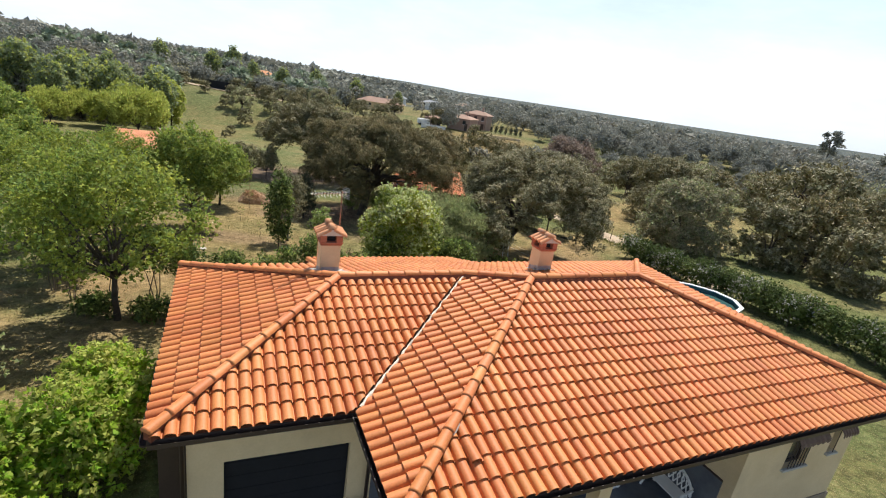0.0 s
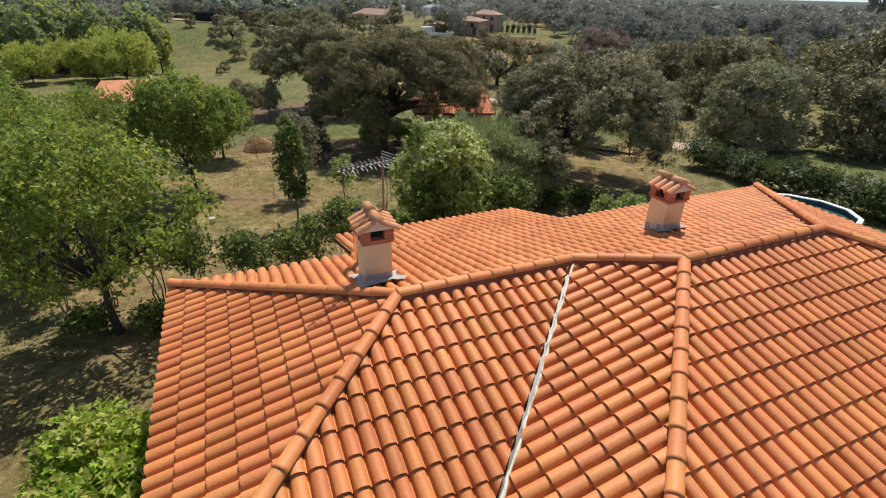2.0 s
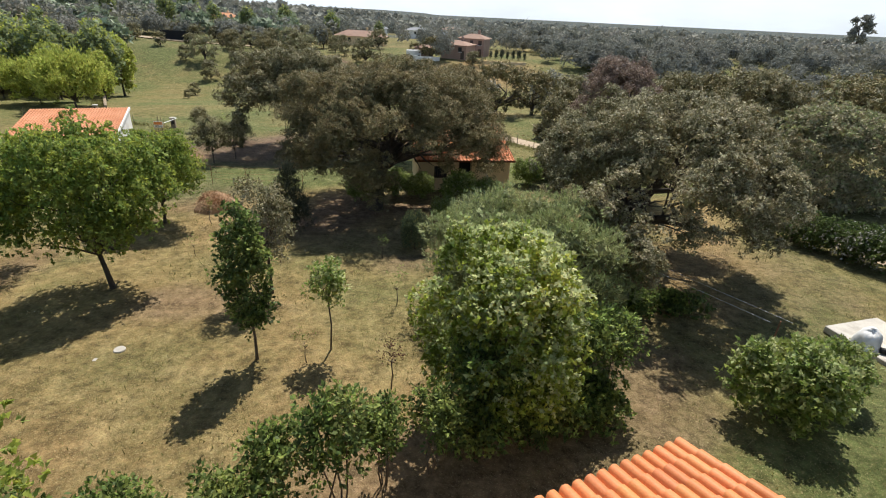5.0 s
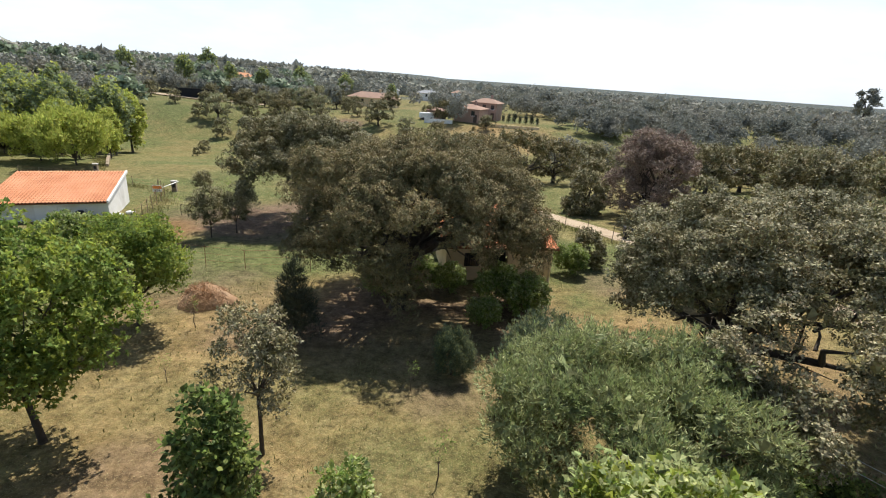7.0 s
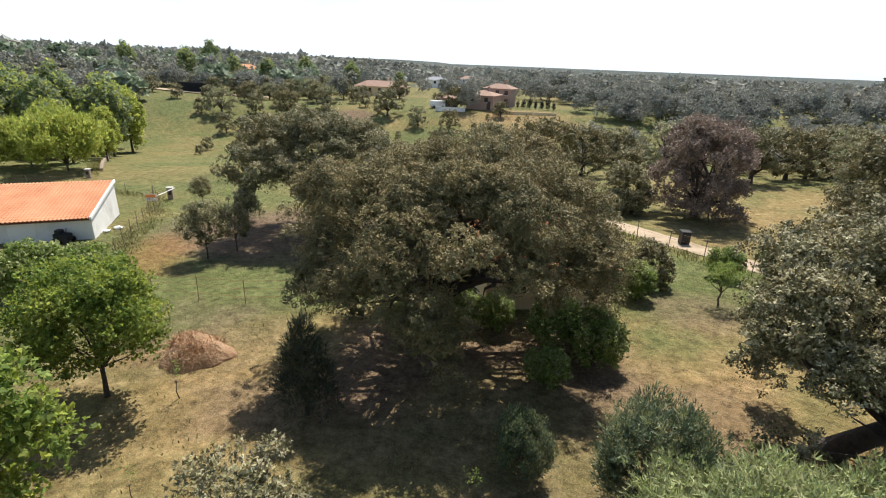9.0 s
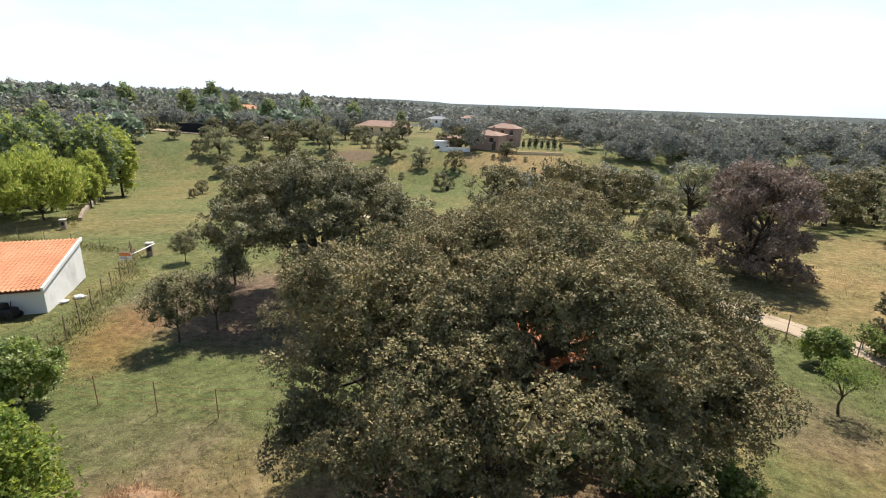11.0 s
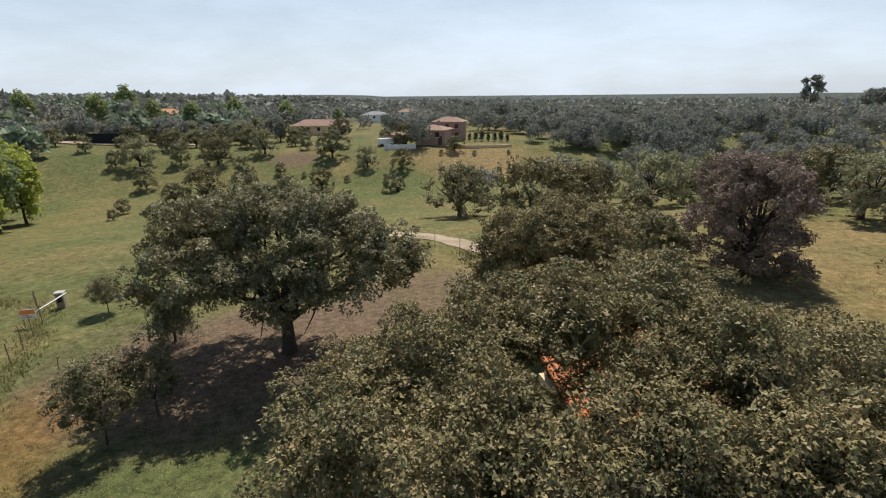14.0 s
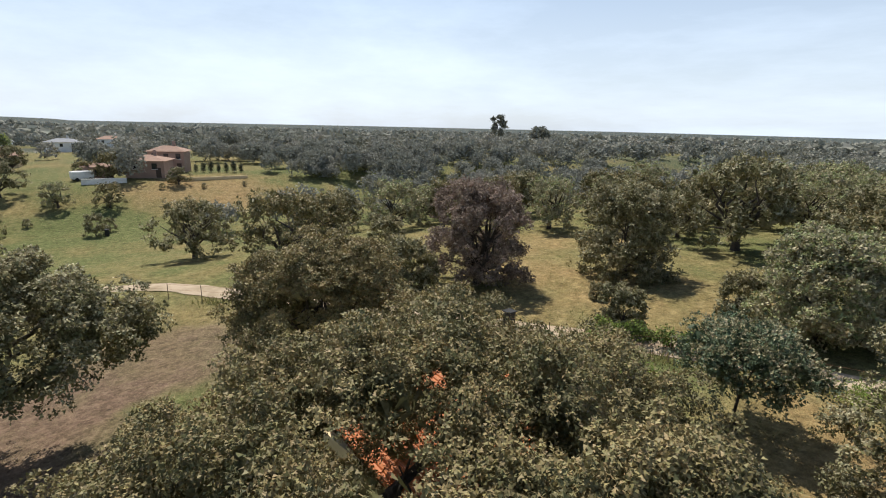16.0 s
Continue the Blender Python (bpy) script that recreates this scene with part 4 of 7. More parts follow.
shrub = plant(tree("garden_shrub", 42, 2.5, 1.5, 0.1, L_GREEN, "leafy yellow-green garden shrub", 1700, 0.11, 5, 50, 0.25, trunk_r=0.05, trunk_h=0.4, n_limbs=10, shell=0.6, tip=L_OLIVE_TIP, tip_share=0.4, tri=True, narrow=0.6), 5.6, 23.6)
for x, y, t, s, lb in [(7.6, 24.6, 60, 0.75, ""), (-4.6, 43.4, 20, 0.7, "bright green shrub under the oak"), (-2.3, 41.9, 80, 0.9, ""), (-0.6, 42.4, 30, 0.7, ""), (-8.2, 42.4, 140, 0.7, ""), (-6.2, 43.8, 10, 0.75, ""), (-0.9, 40.6, 50, 0.8, ""), (-3.0, 39.2, 10, 0.6, ""), (2.9, 47.6, 0, 0.8, ""), (9.3, 51.0, 0, 0.75, ""), (-23.5, 45.5, 0, 1.1, ""), (-25.8, 44.6, 100, 1.2, "")]:
    again(shrub, x, y, t, s, label=lb)
fruit = plant(tree("fruit_tree", 43, 2.5, 1.15, 0.8, L_GREEN, "small fruit tree with light green leaves", 500, 0.08, 5, 24, 0.3, trunk_r=0.05, trunk_h=0.8, n_limbs=9, shell=0.8, bark=M_BARK_L, core=0.0), 6.9, 46.8)
plant(tree("fruit_tree", 44, 4.5, 2.9, 1.3, L_TEAL, "small orchard tree with grey-green crown casting a round shadow", 4200, 0.1, 5, 54, 0.22, trunk_r=0.07, trunk_h=1.2, n_limbs=9, shell=0.6, tip=L_OAK_GREY, tip_share=0.35, tri=True, narrow=0.6), 9.3, 43.9)
again(fruit, 11.2, 40.5, 30, 1.1)
small_oak = plant(tree("young_oak", 45, 3.7, 1.6, 0.7, L_OAK, "young holm oak with loose crown on green grass", 2400, 0.085, 5, 34, 0.26, trunk_r=0.05, trunk_h=1.0, n_limbs=9, shell=0.8, tip=L_OAK_GREY, tip_share=0.4), -21.0, 51.4)
again(small_oak, -20.0, 53.2, 80, 0.85)
again(small_oak, -28.5, 66.0, 10, 0.7)

# spring-green bushes and tall trees on the hill
grove = plant(tree("lime_bush", 51, 6.3, 4.6, 0.4, L_LIME, "wide bush with upright lime-green spring shoots", 3000, 0.28, 5, 60, 0.22, trunk_r=0.1, trunk_h=0.8, n_limbs=14, narrow=0.3, droop=-0.9, shell=0.7, spread=0.4, tri=True, face=0.3), -51.0, 80.0, 0, 1.15)
for x, y, t, s in [(-57, 82, 60, 0.95), (-63, 77, 20, 0.9), (-66, 87, 20, 0.9)]:
    again(grove, x, y, t, s)
tall = plant(tree("tall_poplar", 52, 12.0, 4.0, 1.8, L_MID, "tall mid-green poplar on the hill", 1150, 0.4, 4, 50, 0.22, trunk_r=0.2, trunk_h=2.6, n_limbs=12, squash=1.1, shell=0.6, tip=L_LIME, tip_share=0.2, tri=True, narrow=0.7, face=0.4), -62, 104)
lime = plant(tree("tall_poplar", 53, 11.0, 3.2, 1.2, L_LIME, "tall yellow-green poplar on the hill", 1700, 0.36, 4, 50, 0.24, trunk_r=0.2, trunk_h=2.4, n_limbs=12, squash=1.1, shell=0.6, tri=True, narrow=0.7, face=0.4), -64, 112)
for i, (x, y, s, src) in enumerate([(-72, 98, 0.95, tall), (-78, 108, 1.0, tall), (-70, 116, 1.05, tall), (-84, 96, 1.0, tall), (-62, 92, 0.75, lime), (-88, 118, 1.1, tall), (-75, 128, 1.0, lime), (-96, 104, 1.0, tall), (-92, 132, 1.1, tall), (-105, 120, 1.1, tall), (-55, 86, 0.6, lime), (-68, 84, 0.8, tall), (-82, 84, 0.9, lime), (-96, 90, 0.9, tall), (-66, 96, 0.9, tall), (-58, 97, 0.7, lime), (-70, 90, 0.95, tall), (-77, 102, 1.05, tall), (-66, 108, 0.95, lime), (-73, 110, 1.0, tall), (-84, 110, 1.0, tall), (-60, 90, 0.6, tall), (-80, 92, 1.0, tall), (-54, 91, 0.5, lime), (-90, 104, 1.05, tall),
                                    (-100, 205, 0.9, tall), (-88, 215, 0.8, tall), (-72, 205, 0.8, tall), (-58, 212, 0.7, tall), (-66, 230, 0.9, tall), (-46, 222, 0.85, tall), (-118, 200, 0.9, tall), (-30, 240, 0.6, tall), (-108, 240, 1.1, tall)]):
    again(src, x, y, 70 * i, s)
for i, (x, y, s) in enumerate([(-54, 54, 1.1), (-58, 62, 1.1), (-45, 38, 1.15), (-33, 38, 0.85), (-36, 30, 1.1), (-28, 24, 1.05), (-24, 16.5, 1.0), (-42, 46, 1.1), (-30, 31, 0.9), (-50, 46, 1.2)]):
    if i:
        again(tree_far, x, y, 50 * i, s)
    else:
        tree_far = plant(tree("garden_tree", 29, 6.0, 3.0, 1.3, L_GREEN, "fresh green tree in the neighbouring plot", 1300, 0.2, 4, 50, 0.24, trunk_r=0.1, trunk_h=1.5, n_limbs=10, shell=0.6, tip=L_SPRING, tip_share=0.3, tri=True, narrow=0.6), x, y, 0, s)


# hedge trees behind the house and the clipped hedges
def hedge(name, line, w, h, n, mat, size, label, tip=None, ground_gap=0.0, category="hedge", seed=60, gap=0.15, bloom=0):
    rng = np.random.RandomState(seed)
    c, r = [], []
    for (x0, y0), (x1, y1) in zip(line, line[1:]):
        L = math.hypot(x1 - x0, y1 - y0)
        for k in range(max(2, int(L / (w * gap)))):
            q = rng.rand()
            x, y = x0 + (x1 - x0) * q + rng.normal() * w * 0.13, y0 + (y1 - y0) * q + rng.normal() * w * 0.13
            rr = w * (0.34 + 0.16 * rng.rand())
            zz = ground_gap + rr * 0.7 + (h - ground_gap - rr * 1.3) * rng.rand()
            c.append((x, y, height(x, y) + zz))
            r.append(rr)
    cx, cy = line[0]
    base = Vector((cx, cy, height(cx, cy)))
    top = empty(name, Matrix.Translation(base), label, category)
    for i in range(0, len(c), 5):
        x, y, z = Vector(c[i]) - base
        g = height(c[i][0], c[i][1]) - base.z
        part("stem", tube([(x, y, g - 0.1), (x + 0.05 * rng.normal(), y, (g + z) / 2), (x, y, z)], [0.03, 0.022, 0.01], 5), M_BARK_L, top)
    c, r = np.array(c) - np.array(base), np.array(r)
    n1, n2 = int(n * (0.6 if tip else 1) / 5), int(n * 0.4 / 5) if tip else 0
    leaves = two(cores(rng, c, r, 0.9, 0.8, 30, True, 0.3), sprays(rng, c, r, 0.9, n1, 5, size * 1.2, 0.5, 0.4, 0.7, tri=True, face=0.4))
    if n2:
        leaves = two(leaves, sprays(rng, c, r * 1.04, 0.9, n2, 5, size * 1.2, 1.2, 0.2, 0.7, tri=True, face=0.4))
    part("foliage", leaves, mat, top, second=tip, share=n2 * 5)
    if bloom:
        part("blossom", sprays(rng, c[::4], r[::4] * 1.06, 0.9, bloom, 5, size * 1.1, 0.7, 0.3, 0.5, tri=True, face=0.4), L_BLOOM, top, "pale grey-white blossom")
    return top


def hedge_tree(seed, H, R, base, stems, label):
    """A shrub grown on several thin bare stems."""
    rng = np.random.RandomState(seed)
    c, r = oak_lobes(rng, R, H, base, 12, 0.45)
    top = empty("privet_tree", Matrix.Identity(4), label, "shrub", "row of privet trees behind the house")
    for i in range(stems):
        a = 6.283 * i / stems + rng.rand()
        e = c[rng.randint(len(c))]
        part("stem", tube([(0.05 * math.cos(a), 0.05 * math.sin(a), -0.1), (0.16 * math.cos(a), 0.16 * math.sin(a), base * 0.6), tuple(e * 0.7 + np.array([0, 0, 0.2])), tuple(e)], [0.022, 0.018, 0.012, 0.005], 5), M_BARK_L, top)
    part("crown", two(sprays(rng, c, r, 0.95, 400, 5, 0.1, 0.3, 0.9, 0.55), sprays(rng, c, r * 1.05, 0.95, 170, 5, 0.1, 0.8, 0.5, 0.55)), L_HEDGE, top, second=L_GREEN, share=850)
    return top


row = [hedge_tree(s, 2.5 + 0.2 * (s % 3), 0.75 + 0.1 * (s % 2), 1.0, 4, "leggy privet shrub on thin bare stems") for s in (71, 72, 73)]
spots = [(-15.2, 18.2), (-14.0, 17.6), (-12.6, 18.0), (-10.9, 17.9), (-9.7, 18.2), (-8.7, 18.9), (-7.9, 18.5), (-7.0, 19.2), (-6.2, 19.9), (-5.3, 20.4), (-4.5, 21.2), (-3.5, 21.6), (-2.4, 22.4), (-1.2, 22.9), (0.0, 23.4), (1.0, 24.2), (-16.0, 19.6), (-16.9, 21.6)]
rr = random.Random(8)
for i, (x, y) in enumerate(spots):
    if i < 3:
        plant(row[i], x, y, 0, 1.0)
    else:
        again(row[i % 3], x, y, rr.random() * 360, 0.85 + 0.35 * rr.random())
hedge("low_hedge", [(-12.5, 16.2), (-9.5, 16.9), (-6.5, 18.0), (-4.8, 18.7)], 1.0, 0.95, 12000, L_HEDGE, 0.06, "low dark green hedge along the back of the house", L_GREEN, seed=61)
hedge("laurel_hedge", [(-2.6, 22.0), (-0.6, 22.9), (1.0, 23.2)], 1.5, 1.5, 14000, L_HEDGE, 0.075, "thick leafy hedge of dark and yellow-green shrubs", L_GREEN, seed=62)
hedge("boundary_hedge", [(14.6, 38.5), (16.5, 34.5), (18.6, 31.0), (20.5, 27.0), (21.8, 21.5), (22.6, 15.0)], 2.0, 1.7, 60000, L_HEDGE, 0.075, "long clipped dark hedge with pale blossom along the garden boundary", L_HEDGE, seed=63, gap=0.085, bloom=2600)
hedge("boundary_hedge", [(12.4, 52.8), (14.0, 49.5), (15.2, 46.8)], 1.3, 1.2, 5000, L_HEDGE, 0.075, "green hedge beside the sandy track", L_GREEN, seed=64)
hedge("vine_bush", [(-7.9, 6.6), (-7.0, 8.4), (-7.4, 10.2), (-8.4, 11.4)], 2.2, 2.4, 22000, L_VINE, 0.085, "bright lime-green leafy bush beside the house", L_LIME, category="bush", seed=65)
hedge("dark_thicket", [(-13.0, 4.5), (-12.0, 8.0), (-12.4, 11.5), (-15.0, 12.5)], 2.6, 2.9, 36000, L_OLIVE, 0.075, "tall dense grey-green thicket beside the lawn", L_OLIVE_TIP, category="bush", seed=66)
hedge("shade_shrubs", [(3.0, 28.6), (4.8, 29.6), (6.2, 28.8)], 1.3, 0.9, 3500, L_HEDGE, 0.08, "low leafy ground shrubs in oak shade", L_GREEN, category="shrub", seed=67)


# ---------------------------------------------------------------- far woods
def woods(name, label, spots, mat, per, size, seed, lod=0):
    rng = np.random.RandomState(seed)
    tv = []
    for k in range(6):
        c, r = oak_lobes(rng, 1.0, 1.5 + 0.25 * rng.rand(), 0.2, 22, 0.30)
        v, _ = sprays(rng, c, r, 0.85, per // 7, 7, size, 0.8, 0.22, 0.9, 0.0, 1.0, True, 0.06, 0.8, size * 1.1, 0.28, 0.6) if per > 200 else sprays(rng, c, r, 0.85, per, 1, size, 0.8, 0.22, 1.1, 0.0, 1.0, True, 0.05, 0.9, 0.0, 0.28, 0.8)
        if lod:
            v = np.concatenate([v, cores(rng, c, r, 0.85, 0.75, lod, True)[0]])
        tv.append(v)
    out = []
    for i, (x, y, s) in enumerate(spots):
        a = rng.rand() * 6.283
        ca, sa = math.cos(a), math.sin(a)
        v = tv[i % 6] * s
        out.append(np.stack([v[:, 0] * ca - v[:, 1] * sa + x, v[:, 0] * sa + v[:, 1] * ca + y, v[:, 2] * (0.85 + 0.3 * rng.rand()) + height(x, y) - 0.2 * s], -1))
    v = np.concatenate(out)
    tagged(part(name, (v, np.arange(len(v)).reshape(-1, 3)), mat), label, "trees", kind="stuff")


def open_land(x, y):
    """Clearings in which no far tree stands."""
    if y < 100 and -48 < x < 26 + (y - 40) * 0.2:
        return True
    if y < 112 and x < 14 and x > -60:
        return True
    if 22 < x < 34 and 60 < y < 100 or 50 < x < 64 and 56 < y < 100 and x - 50 < (y - 50) * 0.4:
        return True
    if -85 < x < -38 and 70 < y < 172 and -x > 30 + (y - 70) * 0.18 and -x < 55 + (y - 70) * 0.33:
        return True
    if math.hypot((x - 8) / 24, (y - 143) / 15) < 1 or math.hypot((x + 12) / 16, (y - 133) / 14) < 1 or math.hypot((x + 22) / 30, (y - 170) / 22) < 0.75 or math.hypot((x - 16) / 14, (y - 172) / 18) < 1:
        return True
    if -75 < x < -8 and 112 < y < 178:
        return True
    if -50 < x < -10 and 180 < y < 215 or -35 < x < 0 and 262 < y < 300:
        return True
    return False


def scatter(seed, n, rlo, rhi, alo, ahi, slo, shi, density=0.45):
    rnd, out = random.Random(seed), []
    while len(out) < n:
        a, d = radians(alo + (ahi - alo) * rnd.random()), math.sqrt(rlo ** 2 + (rhi ** 2 - rlo ** 2) * rnd.random())
        x, y = -5 + d * math.sin(a), 20 + d * math.cos(a)
        keep = float(lattice(21, np.array([x]), np.array([y]), 55.0)[0])
        if open_land(x, y) or keep < density * rnd.random():
            continue
        out.append((x, y, slo + (shi - slo) * rnd.random()))
    return out


for i, (x, y, q) in enumerate(scatter(5, 34, 60, 100, 24, 88, 0.75, 1.05, 0.3)):
    again(far_oaks[i % 3], x, y, 47 * i, q)
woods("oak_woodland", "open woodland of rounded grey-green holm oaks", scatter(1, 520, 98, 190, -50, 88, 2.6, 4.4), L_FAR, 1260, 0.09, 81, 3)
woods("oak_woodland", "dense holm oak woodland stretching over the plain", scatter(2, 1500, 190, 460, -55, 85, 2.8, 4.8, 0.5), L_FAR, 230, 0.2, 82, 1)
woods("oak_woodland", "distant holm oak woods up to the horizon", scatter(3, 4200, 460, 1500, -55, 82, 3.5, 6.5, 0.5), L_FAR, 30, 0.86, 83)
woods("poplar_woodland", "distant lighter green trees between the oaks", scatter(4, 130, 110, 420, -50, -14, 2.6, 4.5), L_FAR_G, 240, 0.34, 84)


# ---------------------------------------------------------------- the house
HOUSE_TURN, EAVE_Z, PITCH = 24.94, 4.266, 0.2891
UL, UR, U0 = -0.90, 15.65, 2.40          # left eave, right eave, eave of the front wing
VB, VL, VF = 14.60, 7.59, 5.09            # back eave, front eave of the low wing, front eave of the wing
VR1, VR2 = 11.16, 9.94                 # the two ridges
FLOOR_Z = 0.95
house = empty("house", pose(0, 0, 0, 0, 0, HOUSE_TURN), "single-storey cream house with hipped terracotta tile roof", "house")


def roof_z(d):
    return EAVE_Z + PITCH * d


P_AL, P_VT = (UL + VR1 - VL, VR1), (U0 + VR1 - VL, VR1)
P_AM, P_AR = (U0 + VR2 - VF, VR2), (UR - (VR2 - VF), VR2)
Z1, Z2 = roof_z(VR1 - VL), roof_z(VR2 - VF)

# name, eave start, eave direction, upslope direction, plan corners
FACES = [
    ("left_hip", (UL, VB), (0, -1), (1, 0), [(UL, VB), (UL, VL), P_AL]),
    ("left_front", (UL, VL), (1, 0), (0, 1), [(UL, VL), (U0, VL), P_VT, P_AL]),
    ("middle_hip", (U0, VL), (0, -1), (1, 0), [(U0, VL), (U0, VF), P_AM, P_VT]),
    ("right_front", (U0, VF), (1, 0), (0, 1), [(U0, VF), (UR, VF), P_AR, P_AM]),
    ("right_hip", (UR, VF), (0, 1), (-1, 0), [(UR, VF), (UR, VB), P_AR]),
    ("back_left", (UR, VB), (-1, 0), (0, -1), [(P_VT[0], VB), (UL, VB), P_AL, P_VT]),
    ("back_right", (UR, VB), (-1, 0), (0, -1), [(UR, VB), (P_VT[0], VB), P_VT, P_AM, P_AR]),
]
COS = 1 / math.sqrt(1 + PITCH * PITCH)
TILE_W, TILE_GAUGE, TILE_L = 0.2205, 0.385, 0.43


def tile_profile():
    pts = []
    for i in range(8):
        a = math.pi * i / 7
        pts.append((0.095 - 0.095 * math.cos(a), 0.004 + 0.096 * math.sin(a) ** 0.8))
    return pts + [(0.195, 0.0), (0.21, 0.0), (0.226, 0.008)]


def tile_mesh():
    """One interlocking roll tile: x across, y up the slope, z out of the roof."""
    prof = tile_profile()
    n = len(prof)
    low = [(x, 0.0, z + 0.032) for x, z in prof]
    v = low + [(x * 0.96, TILE_L, z * 0.9) for x, z in prof] + [(x, 0.008, z * 0.9 + 0.01) for x, z in prof] + low
    f = [[i, i + 1, n + i + 1, n + i] for i in range(n - 1)] + [[2 * n + i, 2 * n + i + 1, 3 * n + i + 1, 3 * n + i] for i in range(n - 1)]
    return v, f


TILE_V, TILE_F = tile_mesh()
TILE_ME = mesh_of("tile", TILE_V, TILE_F, M_TILE)
TILE_ME.polygons.foreach_set("use_smooth", [True] * len(TILE_ME.polygons))


def face_frame(origin, along, up, z0):
    """A matrix from tile coordinates (along the eave, up the slope, out) to the house's."""
    a = Vector((*along, 0))
    b = Vector((up[0], up[1], PITCH)).normalized()
    n = a.cross(b)
    m = Matrix.Identity(4)
    for i in range(3):
        m[i][0], m[i][1], m[i][2] = a[i], b[i], n[i]
    m.translation = Vector((*origin, z0))
    return m


def lay_tiles(name, origin, along, up, corners, z0, holder, single):
    """Tiles over one slope: whole ones as pieces where single() says so, the rest, cut at the edges, in one mesh."""
    m = face_frame(origin, along, up, z0)
    poly = []
    for u, v in corners:
        du, dv = u - origin[0], v - origin[1]
        poly.append((du * along[0] + dv * along[1], (du * up[0] + dv * up[1]) / COS))
    area = sum(a[0] * b[1] - b[0] * a[1] for a, b in zip(poly, poly[1:] + poly[:1]))
    if area < 0:
        poly = poly[::-1]
    edges = [(a, b) for a, b in zip(poly, poly[1:] + poly[:1])]
    rnd = random.Random(name)
    rest = bmesh.new()
    s_lo, s_hi = min(p[0] for p in poly), max(p[0] for p in poly)
    t_hi = max(p[1] for p in poly)
    c0, c1 = math.floor(s_lo / TILE_W) - 1, math.ceil(s_hi / TILE_W) + 1
    for j in range(int(t_hi / TILE_GAUGE) + 2):
        t0 = j * TILE_GAUGE - 0.05
        for i in range(c0, c1):
            s0 = i * TILE_W
            quad = [(s0, t0), (s0 + TILE_W, t0), (s0 + TILE_W, t0 + TILE_L), (s0, t0 + TILE_L)]
            cut, gone = [], False
            for (ax, ay), (bx, by) in edges:
                ex, ey = bx - ax, by - ay
                L = math.hypot(ex, ey)
                if abs(ey) < 1e-6 and ay < 0.01:
                    continue
                inset = 0.055 if abs(ex) > 1e-6 else 0.0
                ax, ay = ax - ey / L * inset, ay + ex / L * inset
                d = [(ex * (q[1] - ay) - ey * (q[0] - ax)) / L for q in quad]
                if max(d) < 0.03:
                    gone = True
                    break
                if min(d) < -0.002:
                    cut.append(((ax, ay), (-ey / L, ex / L)))
            if gone:
                continue
            wob = Matrix.Rotation(rnd.uniform(-0.012, 0.012), 4, "Z") @ Matrix.Rotation(rnd.uniform(-0.008, 0.008), 4, "X")
            tm = Matrix.Translation((s0, t0, rnd.uniform(0, 0.004))) @ wob
            if not cut and single(i, j, m @ Vector((s0 + 0.1, t0 + 0.2, 0))):
                ob = new("tile", TILE_ME)
                ob.parent = holder
                ob.matrix_basis = m @ tm
                continue
            bm = bmesh.new()
            vs = [bm.verts.new(tm @ Vector(p)) for p in TILE_V]
            for f in TILE_F:
                bm.faces.new([vs[k] for k in f])
            for (px, py), (nx, ny) in cut:
                bmesh.ops.bisect_plane(bm, geom=bm.verts[:] + bm.edges[:] + bm.faces[:], plane_co=(px, py, 0), plane_no=(-nx, -ny, 0), clear_outer=True)
            if bm.faces:
                bm.transform(m)
                me = bpy.data.meshes.new("scrap")
                bm.to_mesh(me)
                rest.from_mesh(me)
                bpy.data.meshes.remove(me)
            bm.free()
    if rest.verts:
        ob = part("tiles", rest, M_TILE, holder, smooth=True)
        tagged(ob, kind="stuff")
    else:
        rest.free()


def slope_slab(name, corners, zf, holder):
    """The underlay of one slope, 10 cm thick."""
    n = len(corners)
    top = [(u, v, zf(u, v) - 0.004) for u, v in corners]
    v = top + [(a, b, c - 0.1) for a, b, c in top]
    f = [list(range(n)), list(range(n, 2 * n))[::-1]] + [[i, n + i, n + (i + 1) % n, (i + 1) % n] for i in range(n)]
    return part(name, (v, f), M_DECK, holder)


roofs = {}
for fname, origin, along, up, corners in FACES:
    zf = lambda u, v, o=origin, q=up: EAVE_Z + PITCH * ((u - o[0]) * q[0] + (v - o[1]) * q[1])
    roofs[fname] = slope_slab("roof_slope", corners, zf, house)
    tagged(roofs[fname], "hipped slope laid with orange clay roll tiles")
# lower roof of the extension behind
AU0, AU1, AV1 = 2.84, 8.56, 17.38
ann_z = lambda v: EAVE_Z - 0.05 - PITCH * (v - VB)
v = [(AU0, VB - 0.25, ann_z(VB - 0.25)), (AU1, VB - 0.25, ann_z(VB - 0.25)), (AU1, AV1, ann_z(AV1)), (AU0, AV1, ann_z(AV1))]
roofs["annex"] = part("roof_slope", (v + [(a, b, c - 0.1) for a, b, c in v], [[0, 1, 2, 3], [7, 6, 5, 4], [0, 4, 5, 1], [1, 5, 6, 2], [2, 6, 7, 3], [3, 7, 4, 0]]), M_DECK, house, "lower slope of the rear extension with clay tiles")


